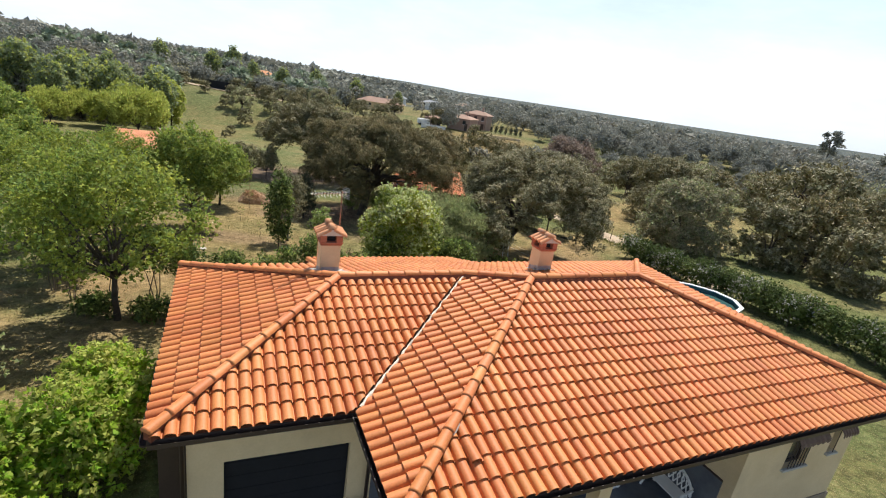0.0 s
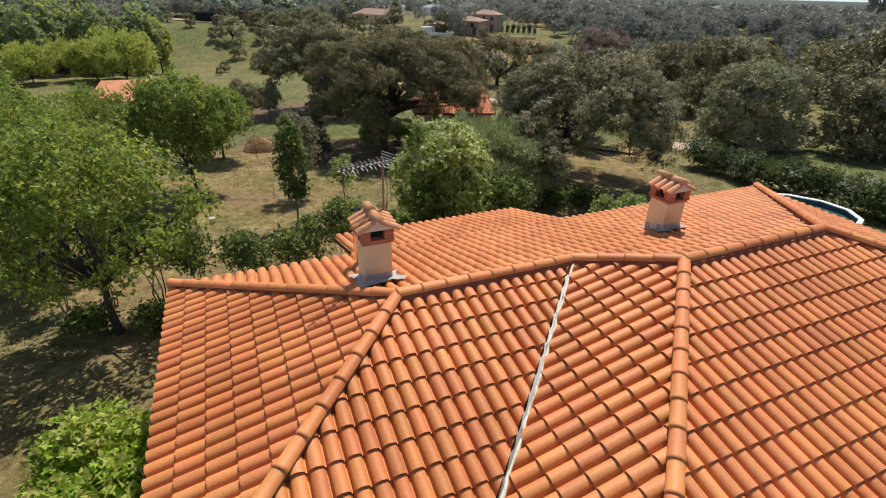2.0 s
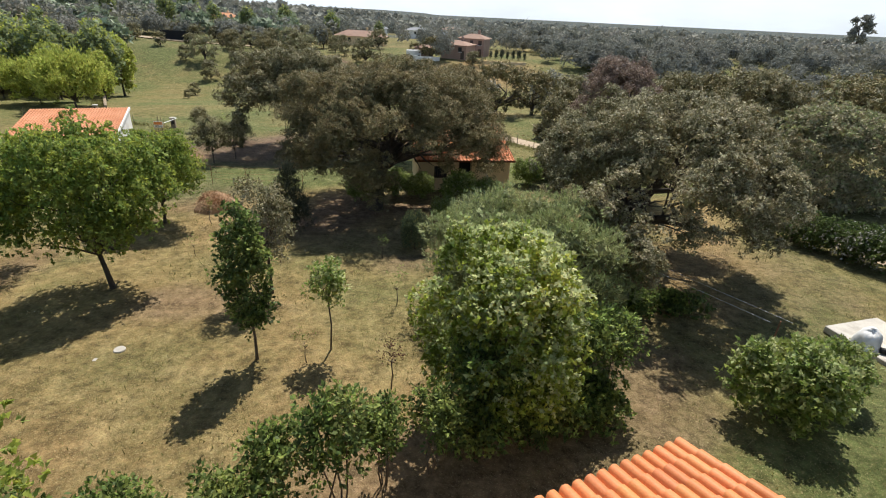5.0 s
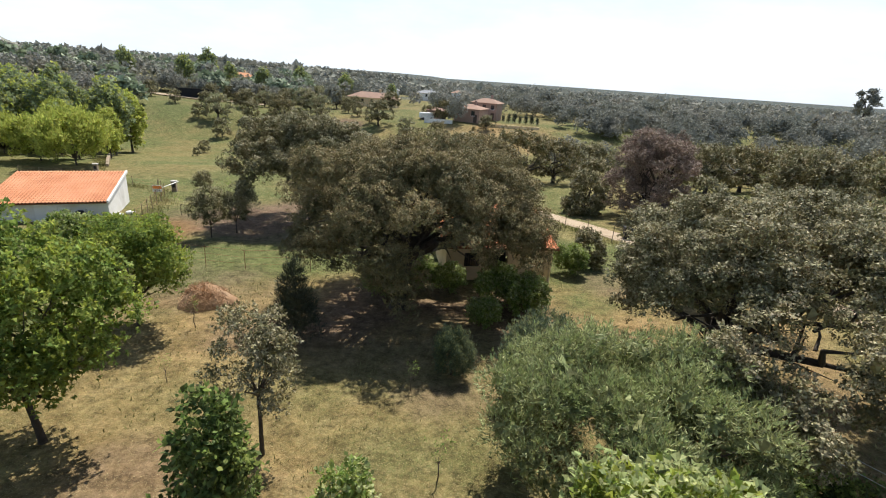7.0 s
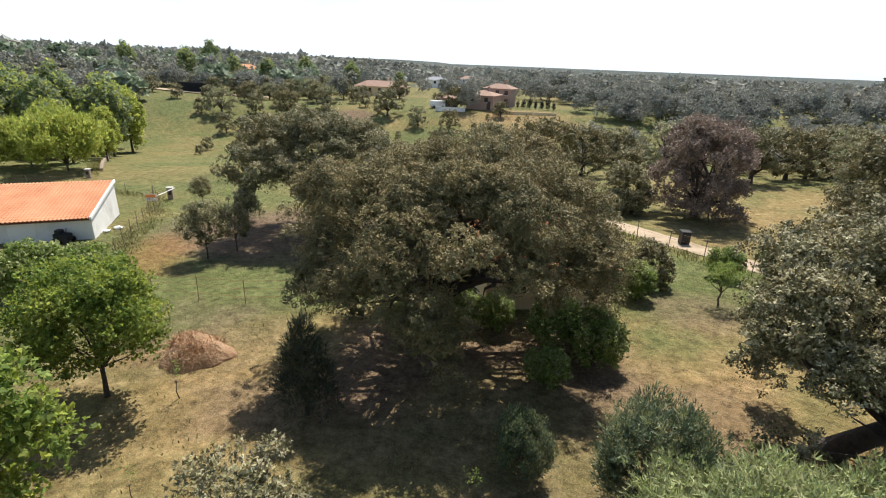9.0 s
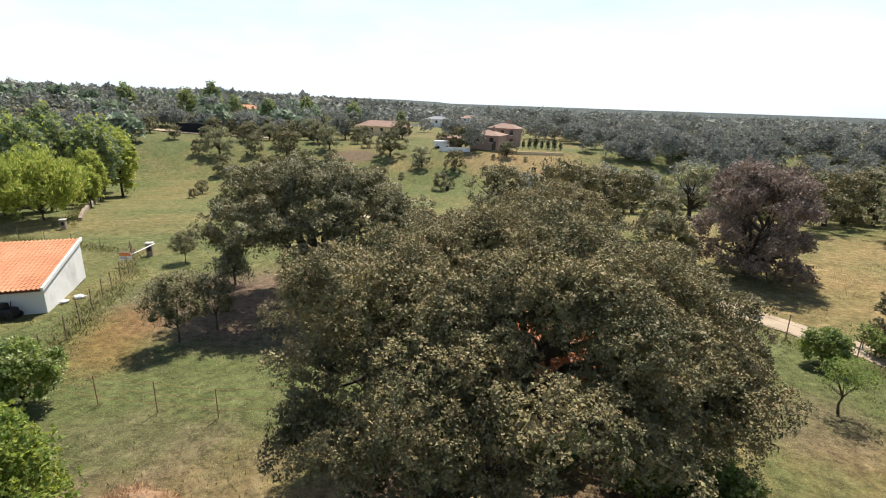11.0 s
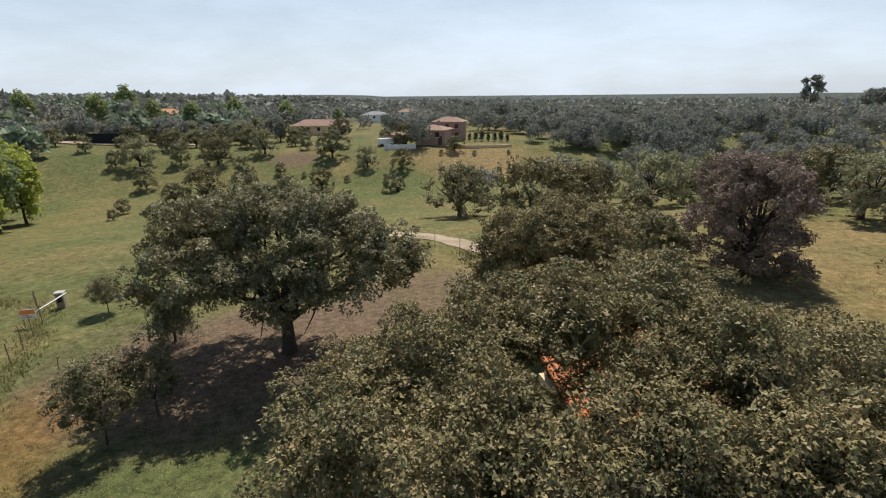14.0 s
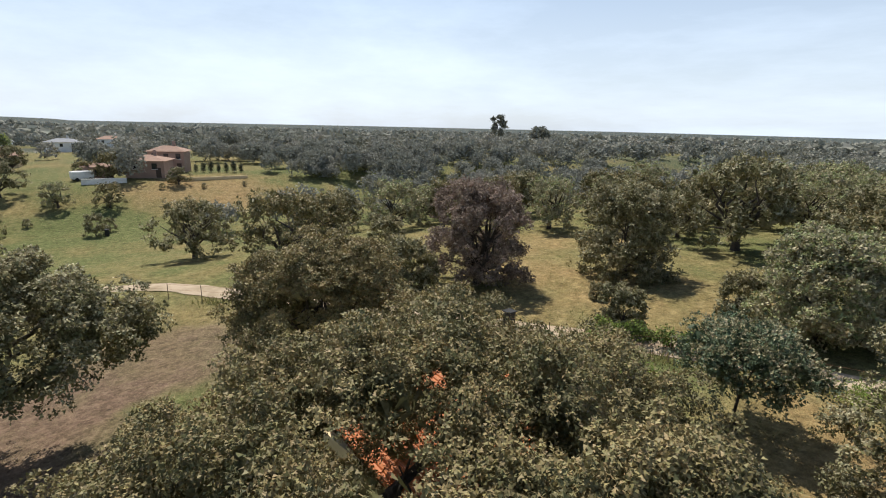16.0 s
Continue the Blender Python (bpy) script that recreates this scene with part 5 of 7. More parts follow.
def cap_tiles(a, b, holder, r=0.1, lift=0.13, step=0.42):
    """Half-round ridge tiles that overlap from a (low) to b (high)."""
    a, b = Vector(a), Vector(b)
    d = (b - a)
    L = d.length
    d.normalize()
    side = d.cross(Vector((0, 0, 1))).normalized()
    up = side.cross(d)
    n = max(1, round(L / step))
    rnd = random.Random(int(L * 1000))
    for i in range(n):
        v, f = [], []
        for y, rr, z in ((-0.03, r * 1.05, 0.014), (0.01, r * 1.05, 0.014), (0.02, r * 1.03, 0.012), (step + 0.05, r * 0.95, 0.0)):
            for k in range(9):
                q = math.pi * k / 8
                v.append((math.cos(q) * rr, y, math.sin(q) * rr * 0.85 + z))
        for y in range(3):
            for k in range(8):
                p = y * 9 + k
                f.append([p, p + 9, p + 10, p + 1])
        f.append(list(range(9)))
        m = Matrix.Identity(4)
        for q in range(3):
            m[q][0], m[q][1], m[q][2] = side[q], d[q], up[q]
        m.translation = a + d * (L / n * i) + Vector((0, 0, lift))
        ob = part("ridge_tile", (v, f), M_TILE, holder, smooth=True)
        ob.matrix_basis = m @ Matrix.Rotation(rnd.uniform(-0.02, 0.02), 4, "Z")


for a, b, hold in [((UL, VL, EAVE_Z), (*P_AL, Z1), "left_front"), ((UL, VB, EAVE_Z), (*P_AL, Z1), "left_hip"), ((*P_AL, Z1), (*P_VT, Z1), "left_front"), ((U0, VF, EAVE_Z), (*P_AM, Z2), "middle_hip"),
                   ((*P_VT, Z1), (*P_AM, Z2), "middle_hip"), ((*P_AM, Z2), (*P_AR, Z2), "right_front"), ((UR, VF, EAVE_Z), (*P_AR, Z2), "right_front"), ((UR, VB, EAVE_Z), (*P_AR, Z2), "right_hip")]:
    cap_tiles(a, b, roofs[hold])


# mortar bed under the ridge tiles, with the ridge's shadow band in its colour
def bed(a, b, w, taper):
    a, b = Vector(a), Vector(b)
    s = (b - a).cross(Vector((0, 0, 1))).normalized() * w
    lo, hi = Vector((0, 0, -0.04)), Vector((0, 0, 0.135))
    v = [a - s + lo, a + s + lo, a + s * taper + hi, a - s * taper + hi, b - s + lo, b + s + lo, b + s * taper + hi, b - s * taper + hi]
    return v, [[0, 1, 2, 3], [4, 7, 6, 5], [0, 4, 5, 1], [1, 5, 6, 2], [2, 6, 7, 3], [3, 7, 4, 0]]


for k, (a, b) in enumerate([((*P_AL, Z1), (*P_VT, Z1)), ((*P_VT, Z1), (*P_AM, Z2)), ((*P_AM, Z2), (*P_AR, Z2)), ((UL, VL, EAVE_Z), (*P_AL, Z1)), ((UL, VB, EAVE_Z), (*P_AL, Z1)), ((U0, VF, EAVE_Z), (*P_AM, Z2)), ((UR, VF, EAVE_Z), (*P_AR, Z2)), ((UR, VB, EAVE_Z), (*P_AR, Z2))]):
    part("ridge_bed", bed(a, b, 0.2 if k < 3 else 0.085, 0.45 if k < 3 else 0.85), M_RIDGE_BED, house, "mortar bed under the ridge tiles, darkened for the ridge's shadow")


# valley with its dark channel and white sealant
def valley():
    rnd = random.Random(3)
    a, b = Vector((U0, VL, EAVE_Z)), Vector((*P_VT, Z1))
    d = b - a
    side = Vector((d.y, -d.x, 0)).normalized()
    v, f, n = [], [], 40
    for i in range(n + 1):
        p = a + d * (i / n) + Vector((0, 0, 0.085))
        off = 0.03 + 0.035 * (rnd.random() - 0.5)
        w = 0.015 + 0.02 * rnd.random()
        v += [p + side * (off - w) - Vector((0, 0, 0.08)), p + side * (off - w * 0.6) + Vector((0, 0, 0.035)), p + side * (off + w * 0.6) + Vector((0, 0, 0.04 + 0.02 * rnd.random())), p + side * (off + w) - Vector((0, 0, 0.08))]
        if i:
            o = 4 * (i - 1)
            f += [[o + k, o + k + 1, o + k + 5, o + k + 4] for k in range(3)]
    part("valley_sealant", (v, f), M_SEAL, house, "wavy white sealant along the roof valley", smooth=True)
    w = side * 0.12
    q = [a - w + Vector((0, 0, 0.012)), a + w + Vector((0, 0, 0.012)), b + w + Vector((0, 0, 0.012)), b - w + Vector((0, 0, 0.012))]
    part("valley_channel", (q + [p - Vector((0, 0, 0.03)) for p in q], [[0, 1, 2, 3], [7, 6, 5, 4], [0, 4, 5, 1], [1, 5, 6, 2], [2, 6, 7, 3], [3, 7, 4, 0]]), M_BROWN, house)


valley()


def gutter(a, b):
    """A half-round gutter along an eave, on the outer side to the right of a to b."""
    a, b = Vector(a), Vector(b)
    d = (b - a).normalized()
    s = Vector((d.y, -d.x, 0))
    prof = [(0.0, 0.0), (0.0, -0.11), (0.03, -0.135), (0.085, -0.135), (0.115, -0.1), (0.115, -0.02), (0.105, -0.02), (0.1, -0.09), (0.03, -0.12), (0.012, 0.0)]
    n = len(prof)
    v = [p + s * x + Vector((0, 0, z - 0.02)) for p in (a, b) for x, z in prof]
    f = [[i, (i + 1) % n, n + (i + 1) % n, n + i] for i in range(n)] + [list(range(n))[::-1], list(range(n, 2 * n))]
    return v, f


for a, b in [((UL, VB), (UL, VL)), ((UL, VL), (U0, VL)), ((U0, VL), (U0, VF)), ((U0, VF), (UR, VF)), ((UR, VF), (UR, VB)), ((UR, VB), (AU1, VB)), ((AU0, VB), (UL, VB))]:
    part("gutter", gutter((*a, EAVE_Z), (*b, EAVE_Z)), M_BROWN, house, "dark brown metal gutter")

# walls: plan outline inside the eaves, with the porch left open
WT, SOFFIT = 0.28, EAVE_Z - 0.1
wl, wb, wr, wf, wlf = UL + 0.49, VB - 0.45, UR - 0.75, VF + 0.5, VL + 0.45
PU0, PU1, PV = U0 + 0.55, 10.76, 8.3
BASE = -0.3


def wall(lo, hi):
    return part("wall", box(lo, hi), M_RENDER, house, "cream rendered wall")


wall((wl, wlf + WT, BASE), (wl + WT, wb, SOFFIT))
wall((wl, wb - WT, BASE), (wr, wb, SOFFIT - 0.003))
wall((wr - WT, wf + WT, BASE), (wr, wb - WT, SOFFIT))
# garage front with its opening
GU0, GU1, GZ = 0.18, 2.45, 3.2
wall((wl, wlf, BASE), (GU0, wlf + WT, SOFFIT))
wall((GU0, wlf, GZ), (GU1, wlf + WT, SOFFIT))
wall((GU1, wlf, BASE), (PU0, wlf + WT, SOFFIT))
# porch back wall and side, and the front of the right-hand room
wall((PU0, PV, BASE), (PU1, PV + WT, SOFFIT))
wall((PU0 - WT, wlf + WT, BASE), (PU0, PV + WT, SOFFIT))
wall((PU1, wf + WT, BASE), (PU1 + WT, PV + WT, SOFFIT))
for lo, hi in [((PU1, wf, BASE), (12.3, wf + WT, SOFFIT)), ((12.3, wf, BASE), (13.15, wf + WT, 2.6)), ((12.3, wf, 3.45), (13.15, wf + WT, SOFFIT)), ((13.15, wf, BASE), (13.95, wf + WT, SOFFIT)), ((13.95, wf, BASE), (14.3, wf + WT, 2.75)), ((13.95, wf, 3.45), (14.3, wf + WT, SOFFIT)), ((14.3, wf, BASE), (wr, wf + WT, SOFFIT))]:
    wall(lo, hi)
part("plinth", box((PU1 - 0.03, wf - 0.04, BASE), (wr + 0.03, wf - 0.003, FLOOR_Z + 0.35), 0.01), M_STONE, house, "brown stone plinth")
part("plinth", box((wr + 0.003, wf, BASE), (wr + 0.04, wb, FLOOR_Z + 0.35), 0.01), M_STONE, house, "brown stone plinth")
part("soffit", boxes([((UL + 0.05, VL + 0.05, SOFFIT - 0.06), (UR - 0.05, VB - 0.05, SOFFIT - 0.003)), ((U0 + 0.05, VF + 0.05, SOFFIT - 0.06), (UR - 0.05, VL + 0.047, SOFFIT - 0.003))]), M_RENDER, house)
part("porch_floor", box((PU0 - 0.6, wf - 0.1, BASE), (PU1 - 0.003, PV - 0.003, FLOOR_Z)), M_PORCH, house, "blue-grey tiled porch floor")
# Garage inside and door are near-black: the opening's shade is in the colour.
part("garage_interior", boxes([((GU0 - 0.2, wlf + 1.6, BASE), (GU1 + 0.2, wlf + 1.65, GZ + 0.2)), ((GU0 - 0.22, wlf + WT + 0.003, BASE), (GU0 - 0.2, wlf + 1.6, GZ + 0.2)), ((GU1 + 0.2, wlf + WT + 0.003, BASE), (GU1 + 0.22, wlf + 1.6, GZ + 0.2)), ((GU0 - 0.2, wlf + WT + 0.003, GZ + 0.2), (GU1 + 0.2, wlf + 1.6, GZ + 0.25))]), M_DARK, house, "near-black sheets that paint the shade inside the garage")
door = part("garage_door", box((GU0, wlf + 0.12, 0.2), (GU1, wlf + 0.16, GZ)), M_DARK, house, "garage door in near-black, shade put into its colour")
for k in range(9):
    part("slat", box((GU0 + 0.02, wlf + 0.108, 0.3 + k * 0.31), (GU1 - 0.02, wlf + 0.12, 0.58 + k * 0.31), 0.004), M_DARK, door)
part("dado", boxes([((PU0 + 0.003, PV - 0.025, FLOOR_Z), (PU1 - 0.028, PV - 0.003, 2.3)), ((PU1 - 0.025, wf + WT, FLOOR_Z), (PU1 - 0.003, PV - 0.003, 2.3))]), M_PORCH, house, "dark blue-grey tiled dado on the porch walls")
part("dado_edge", boxes([((PU0 + 0.003, PV - 0.035, 2.303), (PU1 - 0.04, PV - 0.003, 2.35)), ((PU1 - 0.035, wf + WT, 2.303), (PU1 - 0.003, PV - 0.003, 2.35))], 0.004), M_BROWN, house)
part("side_panel", box((UL + 0.02, wlf + 0.35, BASE), (wl - 0.003, wlf + 0.4, SOFFIT - 0.4)), M_BROWN, house, "brown metal panel beside the garage wall")
# porch posts, lattice shutter, downpipes
for u in (U0 + 0.6, 6.6):
    part("porch_post", box((u, wf, BASE), (u + 0.3, wf + 0.3, SOFFIT), 0.01), M_RENDER, house)
for u, v in ((wl - 0.06, wlf - 0.06), (U0 + 0.45, wlf - 0.08)):
    part("downpipe", tube([(u, v, BASE), (u, v, SOFFIT - 0.1), (u, v - 0.25, SOFFIT + 0.02)], [0.04, 0.04, 0.04], 8), M_BROWN, house, smooth=True)


def shutter(u, v, z0, z1, w):
    s = part("lattice_door", boxes([((u, v, z0), (u + 0.05, v + 0.04, z1)), ((u + w - 0.05, v, z0), (u + w, v + 0.04, z1)), ((u + 0.05, v, z1 - 0.05), (u + w - 0.05, v + 0.04, z1)), ((u + 0.05, v, z0), (u + w - 0.05, v + 0.04, z0 + 0.05))]), M_PLASTIC, house, "white louvred door on the porch")
    n = int((z1 - z0 - 0.1) / 0.06)
    for k in range(n):
        part("slat", box((u + 0.052, v + 0.008, z0 + 0.06 + k * 0.06), (u + w - 0.052, v + 0.03, z0 + 0.095 + k * 0.06)), M_PLASTIC, s)


shutter(8.7, PV - 0.85, FLOOR_Z, FLOOR_Z + 1.5, 0.8)
# window with bars and painted grille shadow in the right-hand room
for u0, u1, z0, z1 in ((12.3, 13.15, 2.6, 3.45), (13.95, 14.3, 2.75, 3.45)):
    win = part("window", box((u0, wf + 0.16, z0), (u1, wf + 0.18, z1)), M_GLASS_D, house, "dark window behind iron bars")
    part("window_frame", boxes([((u0, wf + 0.13, z0), (u0 + 0.05, wf + 0.157, z1)), ((u1 - 0.05, wf + 0.13, z0), (u1, wf + 0.157, z1)), ((u0 + 0.05, wf + 0.13, z1 - 0.05), (u1 - 0.05, wf + 0.157, z1)), ((u0 + 0.05, wf + 0.13, z0), (u1 - 0.05, wf + 0.157, z0 + 0.05))]), M_BROWN, win)
    part("window_sill", box((u0 - 0.05, wf - 0.08, z0 - 0.06), (u1 + 0.05, wf + 0.12, z0 - 0.003), 0.01), M_CONCRETE, win)
    for k in range(1, int((u1 - u0) / 0.12)):
        u = u0 + (u1 - u0) * k / int((u1 - u0) / 0.12)
        part("bar", tube([(u, wf - 0.05, z0 + 0.01), (u, wf - 0.05, z1 - 0.01)], [0.009, 0.009], 6), M_BROWN, win)


# Projecting brown strip: grille and its shadow put into shape and colour.
def grille_shadow(u0, u1, z):
    v, f, n = [], [], 12
    for k in range(n + 1):
        u = u0 + (u1 - u0) * k / n
        s = 0.02 * (k % 2)
        v += [(u, wf - 0.01, z), (u, wf - 0.14 - s, z - 0.08), (u, wf - 0.24 - s, z - 0.2), (u, wf - 0.25, z - 0.27 - 0.05 * (k % 2))]
        if k:
            o = 4 * (k - 1)
            f += [[o + i, o + i + 1, o + i + 5, o + i + 4] for i in range(3)]
    return part("grille_shadow", (v, f), M_GRILLE_SHADE, house, "brown scalloped strip for the window grille and its shadow")


grille_shadow(12.15, 13.3, 3.7)
grille_shadow(13.8, 14.45, 3.7)
# extension walls
part("extension_wall", boxes([((AU0 + 0.25, wb + 0.003, BASE), (AU0 + 0.5, AV1 - 0.3, ann_z(AV1 - 0.3) - 0.12)), ((AU1 - 0.5, wb + 0.003, BASE), (AU1 - 0.25, AV1 - 0.3, ann_z(AV1 - 0.3) - 0.12)), ((AU0 + 0.5, AV1 - 0.55, BASE), (AU1 - 0.5, AV1 - 0.303, ann_z(AV1 - 0.3) - 0.12))]), M_RENDER, house)


# ---------------------------------------------------------------- chimneys, flue and aerial on the roof
def back_z(v):
    return Z2 - PITCH * (v - VR2)


def chimney(u, v, label, turn=0.0, rise=0.0, skirt=1.0):
    """A rendered shaft with brick courses, an open brick hood and a small tiled gable."""
    z0 = back_z(v) - 0.25 + rise
    m = pose(0, 0, 0, 0, 0, HOUSE_TURN) @ pose(u, v, z0, 0, 0, turn)
    top = empty("chimney", m, label, "chimney")
    w = 0.245
    part("shaft", box((-w, -w, -rise), (w, w, 1.0), 0.008), M_RENDER, top, "cream rendered shaft")
    part("brick_course", box((-w - 0.02, -w - 0.02, 1.003), (w + 0.02, w + 0.02, 1.05), 0.006), M_BRICK, top)
    part("brick_course", box((-w - 0.045, -w - 0.045, 1.053), (w + 0.045, w + 0.045, 1.09), 0.006), M_BRICK, top)
    for sx in (-1, 1):
        for sy in (-1, 1):
            for k in range(3):
                part("brick", box((sx * 0.2 - 0.08, sy * 0.2 - 0.08, 1.093 + k * 0.06), (sx * 0.2 + 0.08, sy * 0.2 + 0.08, 1.15 + k * 0.06), 0.004), M_BRICK, top)
    # Added near-black box: the dark inside of the hood as colour.
    part("hood_shade", box((-0.14, -0.14, 1.093), (0.14, 0.14, 1.3)), M_DARK, top)
    for sy in (-1, 1):
        y0 = sy * 0.26
        v_ = [(-0.33, y0 - 0.05, 1.275), (0.33, y0 - 0.05, 1.275), (0.0, y0 - 0.05, 1.44), (-0.33, y0 + 0.05, 1.275), (0.33, y0 + 0.05, 1.275), (0.0, y0 + 0.05, 1.44)]
        part("gable", (v_, [[0, 1, 2], [3, 5, 4], [0, 3, 4, 1], [1, 4, 5, 2], [2, 5, 3, 0]]), M_MORTAR, top, "grey mortar gable")
    for sx in (-1, 1):
        for k in range(4):
            y = -0.255 + 0.17 * k
            vv, ff = [], []
            for q, (s, r) in enumerate(((0.03, 0.066), (0.37, 0.078))):
                for i in range(8):
                    a = math.pi * i / 7
                    vv.append((sx * s, y + math.cos(a) * r, 1.43 - s * 0.5 + math.sin(a) * r))
            for i in range(7):
                ff.append([i, i + 1, i + 9, i + 8])
            inner = [(x, yy, zz - 0.014) for x, yy, zz in vv]
            vv2 = vv + inner
            ff2 = ff + [[a + 16 for a in reversed(q)] for q in ff] + [[8 + i, 9 + i, 25 + i, 24 + i] for i in range(7)]
            part("hood_tile", (vv2, ff2), M_TILE_OLD, top, smooth=False)
    for k in range(2):
        y = -0.37 + 0.37 * k
        vv, ff = [], []
        for q, (yy, r) in enumerate(((y, 0.095), (y + 0.4, 0.085))):
            for i in range(8):
                a = math.pi * i / 7
                vv.append((math.cos(a) * r, yy, 1.46 + math.sin(a) * r * 0.9 + (0.012 if q == 0 else 0)))
        ff = [[i, i + 8, i + 9, i + 1] for i in range(7)] + [list(range(8))]
        part("hood_ridge", (vv, ff), M_TILE_OLD, top, smooth=True)
    # flashing on the slope
    rn = random.Random(int(u * 100))
    v_, f_, n = [], [], 40
    for i in range(n):
        q = 2 * math.pi * (i + 0.5) / n
        k = 1 / max(abs(math.cos(q)), abs(math.sin(q)))
        for w, h, j in ((0.25, 0.22, 0.0), (0.265, 0.12, 0.01), (0.25 + 0.06 * skirt, 0.1, 0.025 * skirt), (0.25 + 0.12 * skirt, 0.095, 0.045 * skirt)):
            w += j * rn.uniform(-1, 1.6) + (0.06 if j > 0.02 and math.sin(q) < -0.5 else 0)
            x, y = w * k * math.cos(q), w * k * math.sin(q)
            v_.append((x, y, 0.25 - rise - PITCH * y + h + j * rn.uniform(-0.2, 0.9)))
    for i in range(n):
        for j in range(3):
            o, p = 4 * i + j, 4 * ((i + 1) % n) + j
            f_.append([o, o + 1, p + 1, p])
    part("flashing", (v_, f_), M_FLASH, top, "crumpled grey metal flashing")
    return top


chimney(2.64, 12.4, "cream chimney with brick courses and small tiled hood", 0.0, 0.12)
chimney(9.05, 12.1, "cream chimney with tiled hood casting a short shadow", 0.0, 0.0, 0.45)

flue = empty("flue_pipe", pose(0, 0, 0, 0, 0, HOUSE_TURN) @ pose(2.66, 13.7, back_z(13.7)), "shiny stainless steel flue pipe on the roof", "flue")
part("pipe", join(tube([(0, 0, -0.1), (0, 0, 1.0)], [0.1, 0.1], 16, False), tube([(0, 0, 1.0), (0, 0, 1.24)], [0.125, 0.1], 16, False), tube([(0, 0, 1.235), (0, 0, 0.9)], [0.092, 0.09], 16, False)), M_STEEL, flue, smooth=True)
# Black disc across the bore paints the shade down the pipe.
part("bore_shade", tube([(0, 0, 1.1), (0, 0, 1.12)], [0.089, 0.089], 12), M_BLACK, flue)

aer = empty("television_aerial", pose(0, 0, 0, 0, 0, HOUSE_TURN) @ pose(2.95, 12.78, back_z(12.78)), "television aerial on a rusty mast strapped to the chimney", "aerial")
part("mast", tube([(0, 0, -0.05), (0, 0, 1.25), (0, 0, 2.26)], [0.02, 0.02, 0.018], 8), M_RUST, aer, "rusty steel mast", smooth=True)
bd = Vector((-0.86, -0.37, 0.03)).normalized()
bs = Vector((-bd.y, bd.x, 0))
b0, b1 = Vector((0, 0, 2.2)) - bd * 0.12, Vector((0, 0, 2.2)) + bd * 0.92
boom = part("boom", tube([b0, b1], [0.012, 0.012], 6), M_ALU, aer, "aluminium boom")
for k in range(11):
    p = b0.lerp(b1, (k + 0.6) / 11.6)
    up = Vector((0, 0, 0.05 + 0.035 * (k % 2)))
    part("element", join(tube([p - bs * 0.125 + up * 0.6, p, p + bs * 0.125 + up * 0.6], [0.005, 0.005, 0.005], 5), tube([p - bs * 0.1 - up, p, p + bs * 0.1 - up], [0.005, 0.005, 0.005], 5)), M_ALU, boom)
    part("clip", box(p - Vector((0.018, 0.018, 0.02)), p + Vector((0.018, 0.018, 0.03))), M_BLACK, boom)
part("reflector", join(*[tube([b0 - bs * 0.16 + Vector((0, 0, h)), b0 + bs * 0.16 + Vector((0, 0, h))], [0.005, 0.005], 5) for h in (-0.13, -0.08, -0.03, 0.03, 0.08, 0.13)]), M_ALU, boom)
part("cable", tube([Vector((0, 0, 2.25)), Vector((0.1, 0.08, 1.7)), Vector((0.04, 0.03, 1.0)), Vector((0.12, 0.1, 0.2))], [0.006] * 4, 5), M_BLACK, aer)


# ---------------------------------------------------------------- porch furniture
def lattice_bench(m, label):
    top = empty("garden_bench", m, label, "bench")
    part("seat", box((-0.23, -0.22, 0.41), (0.23, 0.22, 0.44), 0.012), M_PLASTIC, top)
    for x, y in ((-0.21, -0.2), (0.21, -0.2), (-0.21, 0.2), (0.21, 0.2)):
        part("leg", tube([(x, y, 0.41), (x * 1.15, y * 1.2, 0.0)], [0.025, 0.018], 6), M_PLASTIC, top)
    rim = [(0.25 * math.cos(a), 0.22 + 0.07 * math.sin(a), 0.44 + 0.46 * math.sin(a)) for a in [math.pi * k / 12 for k in range(13)]]
    bars = [tube(rim, [0.02] * 13, 6)]
    for k in range(-3, 4):
        x = k * 0.065
        bars.append(tube([(x, 0.22, 0.45), (x + 0.05, 0.27, 0.68), (x * 0.7, 0.285, 0.44 + 0.46 * math.sqrt(max(0, 1 - (x / 0.25) ** 2)))], [0.01] * 3, 5))
        bars.append(tube([(x, 0.22, 0.45), (x - 0.05, 0.27, 0.68), (x * 0.7, 0.285, 0.44 + 0.46 * math.sqrt(max(0, 1 - (x / 0.25) ** 2)))], [0.01] * 3, 5))
    part("backrest", join(*bars), M_PLASTIC, top, "lattice backrest")
    for s in (-1, 1):
        part("armrest", tube([(s * 0.26, -0.2, 0.42), (s * 0.28, -0.16, 0.64), (s * 0.26, 0.22, 0.66)], [0.018] * 3, 6), M_PLASTIC, top)
    return top


HM = pose(0, 0, 0, 0, 0, HOUSE_TURN)
lattice_bench(HM @ pose(10.4, 6.9, FLOOR_Z, 0, 0, -90) @ Matrix.Diagonal((2.1, 1.0, 1.0, 1.0)), "white garden bench with lattice back against the porch wall")
rail = empty("iron_railing", HM @ pose(U0 + 0.2, wlf - 0.1, FLOOR_Z - 0.1), "black iron railing beside the garage", "railing")
part("rail", box((0, -1.6, 0.95), (0.04, 0, 1.0)), M_BROWN, rail)
for k in range(12):
    part("bar", tube([(0.02, -0.05 - k * 0.135, 0), (0.02, -0.05 - k * 0.135, 0.95)], [0.009, 0.009], 6), M_BROWN, rail)
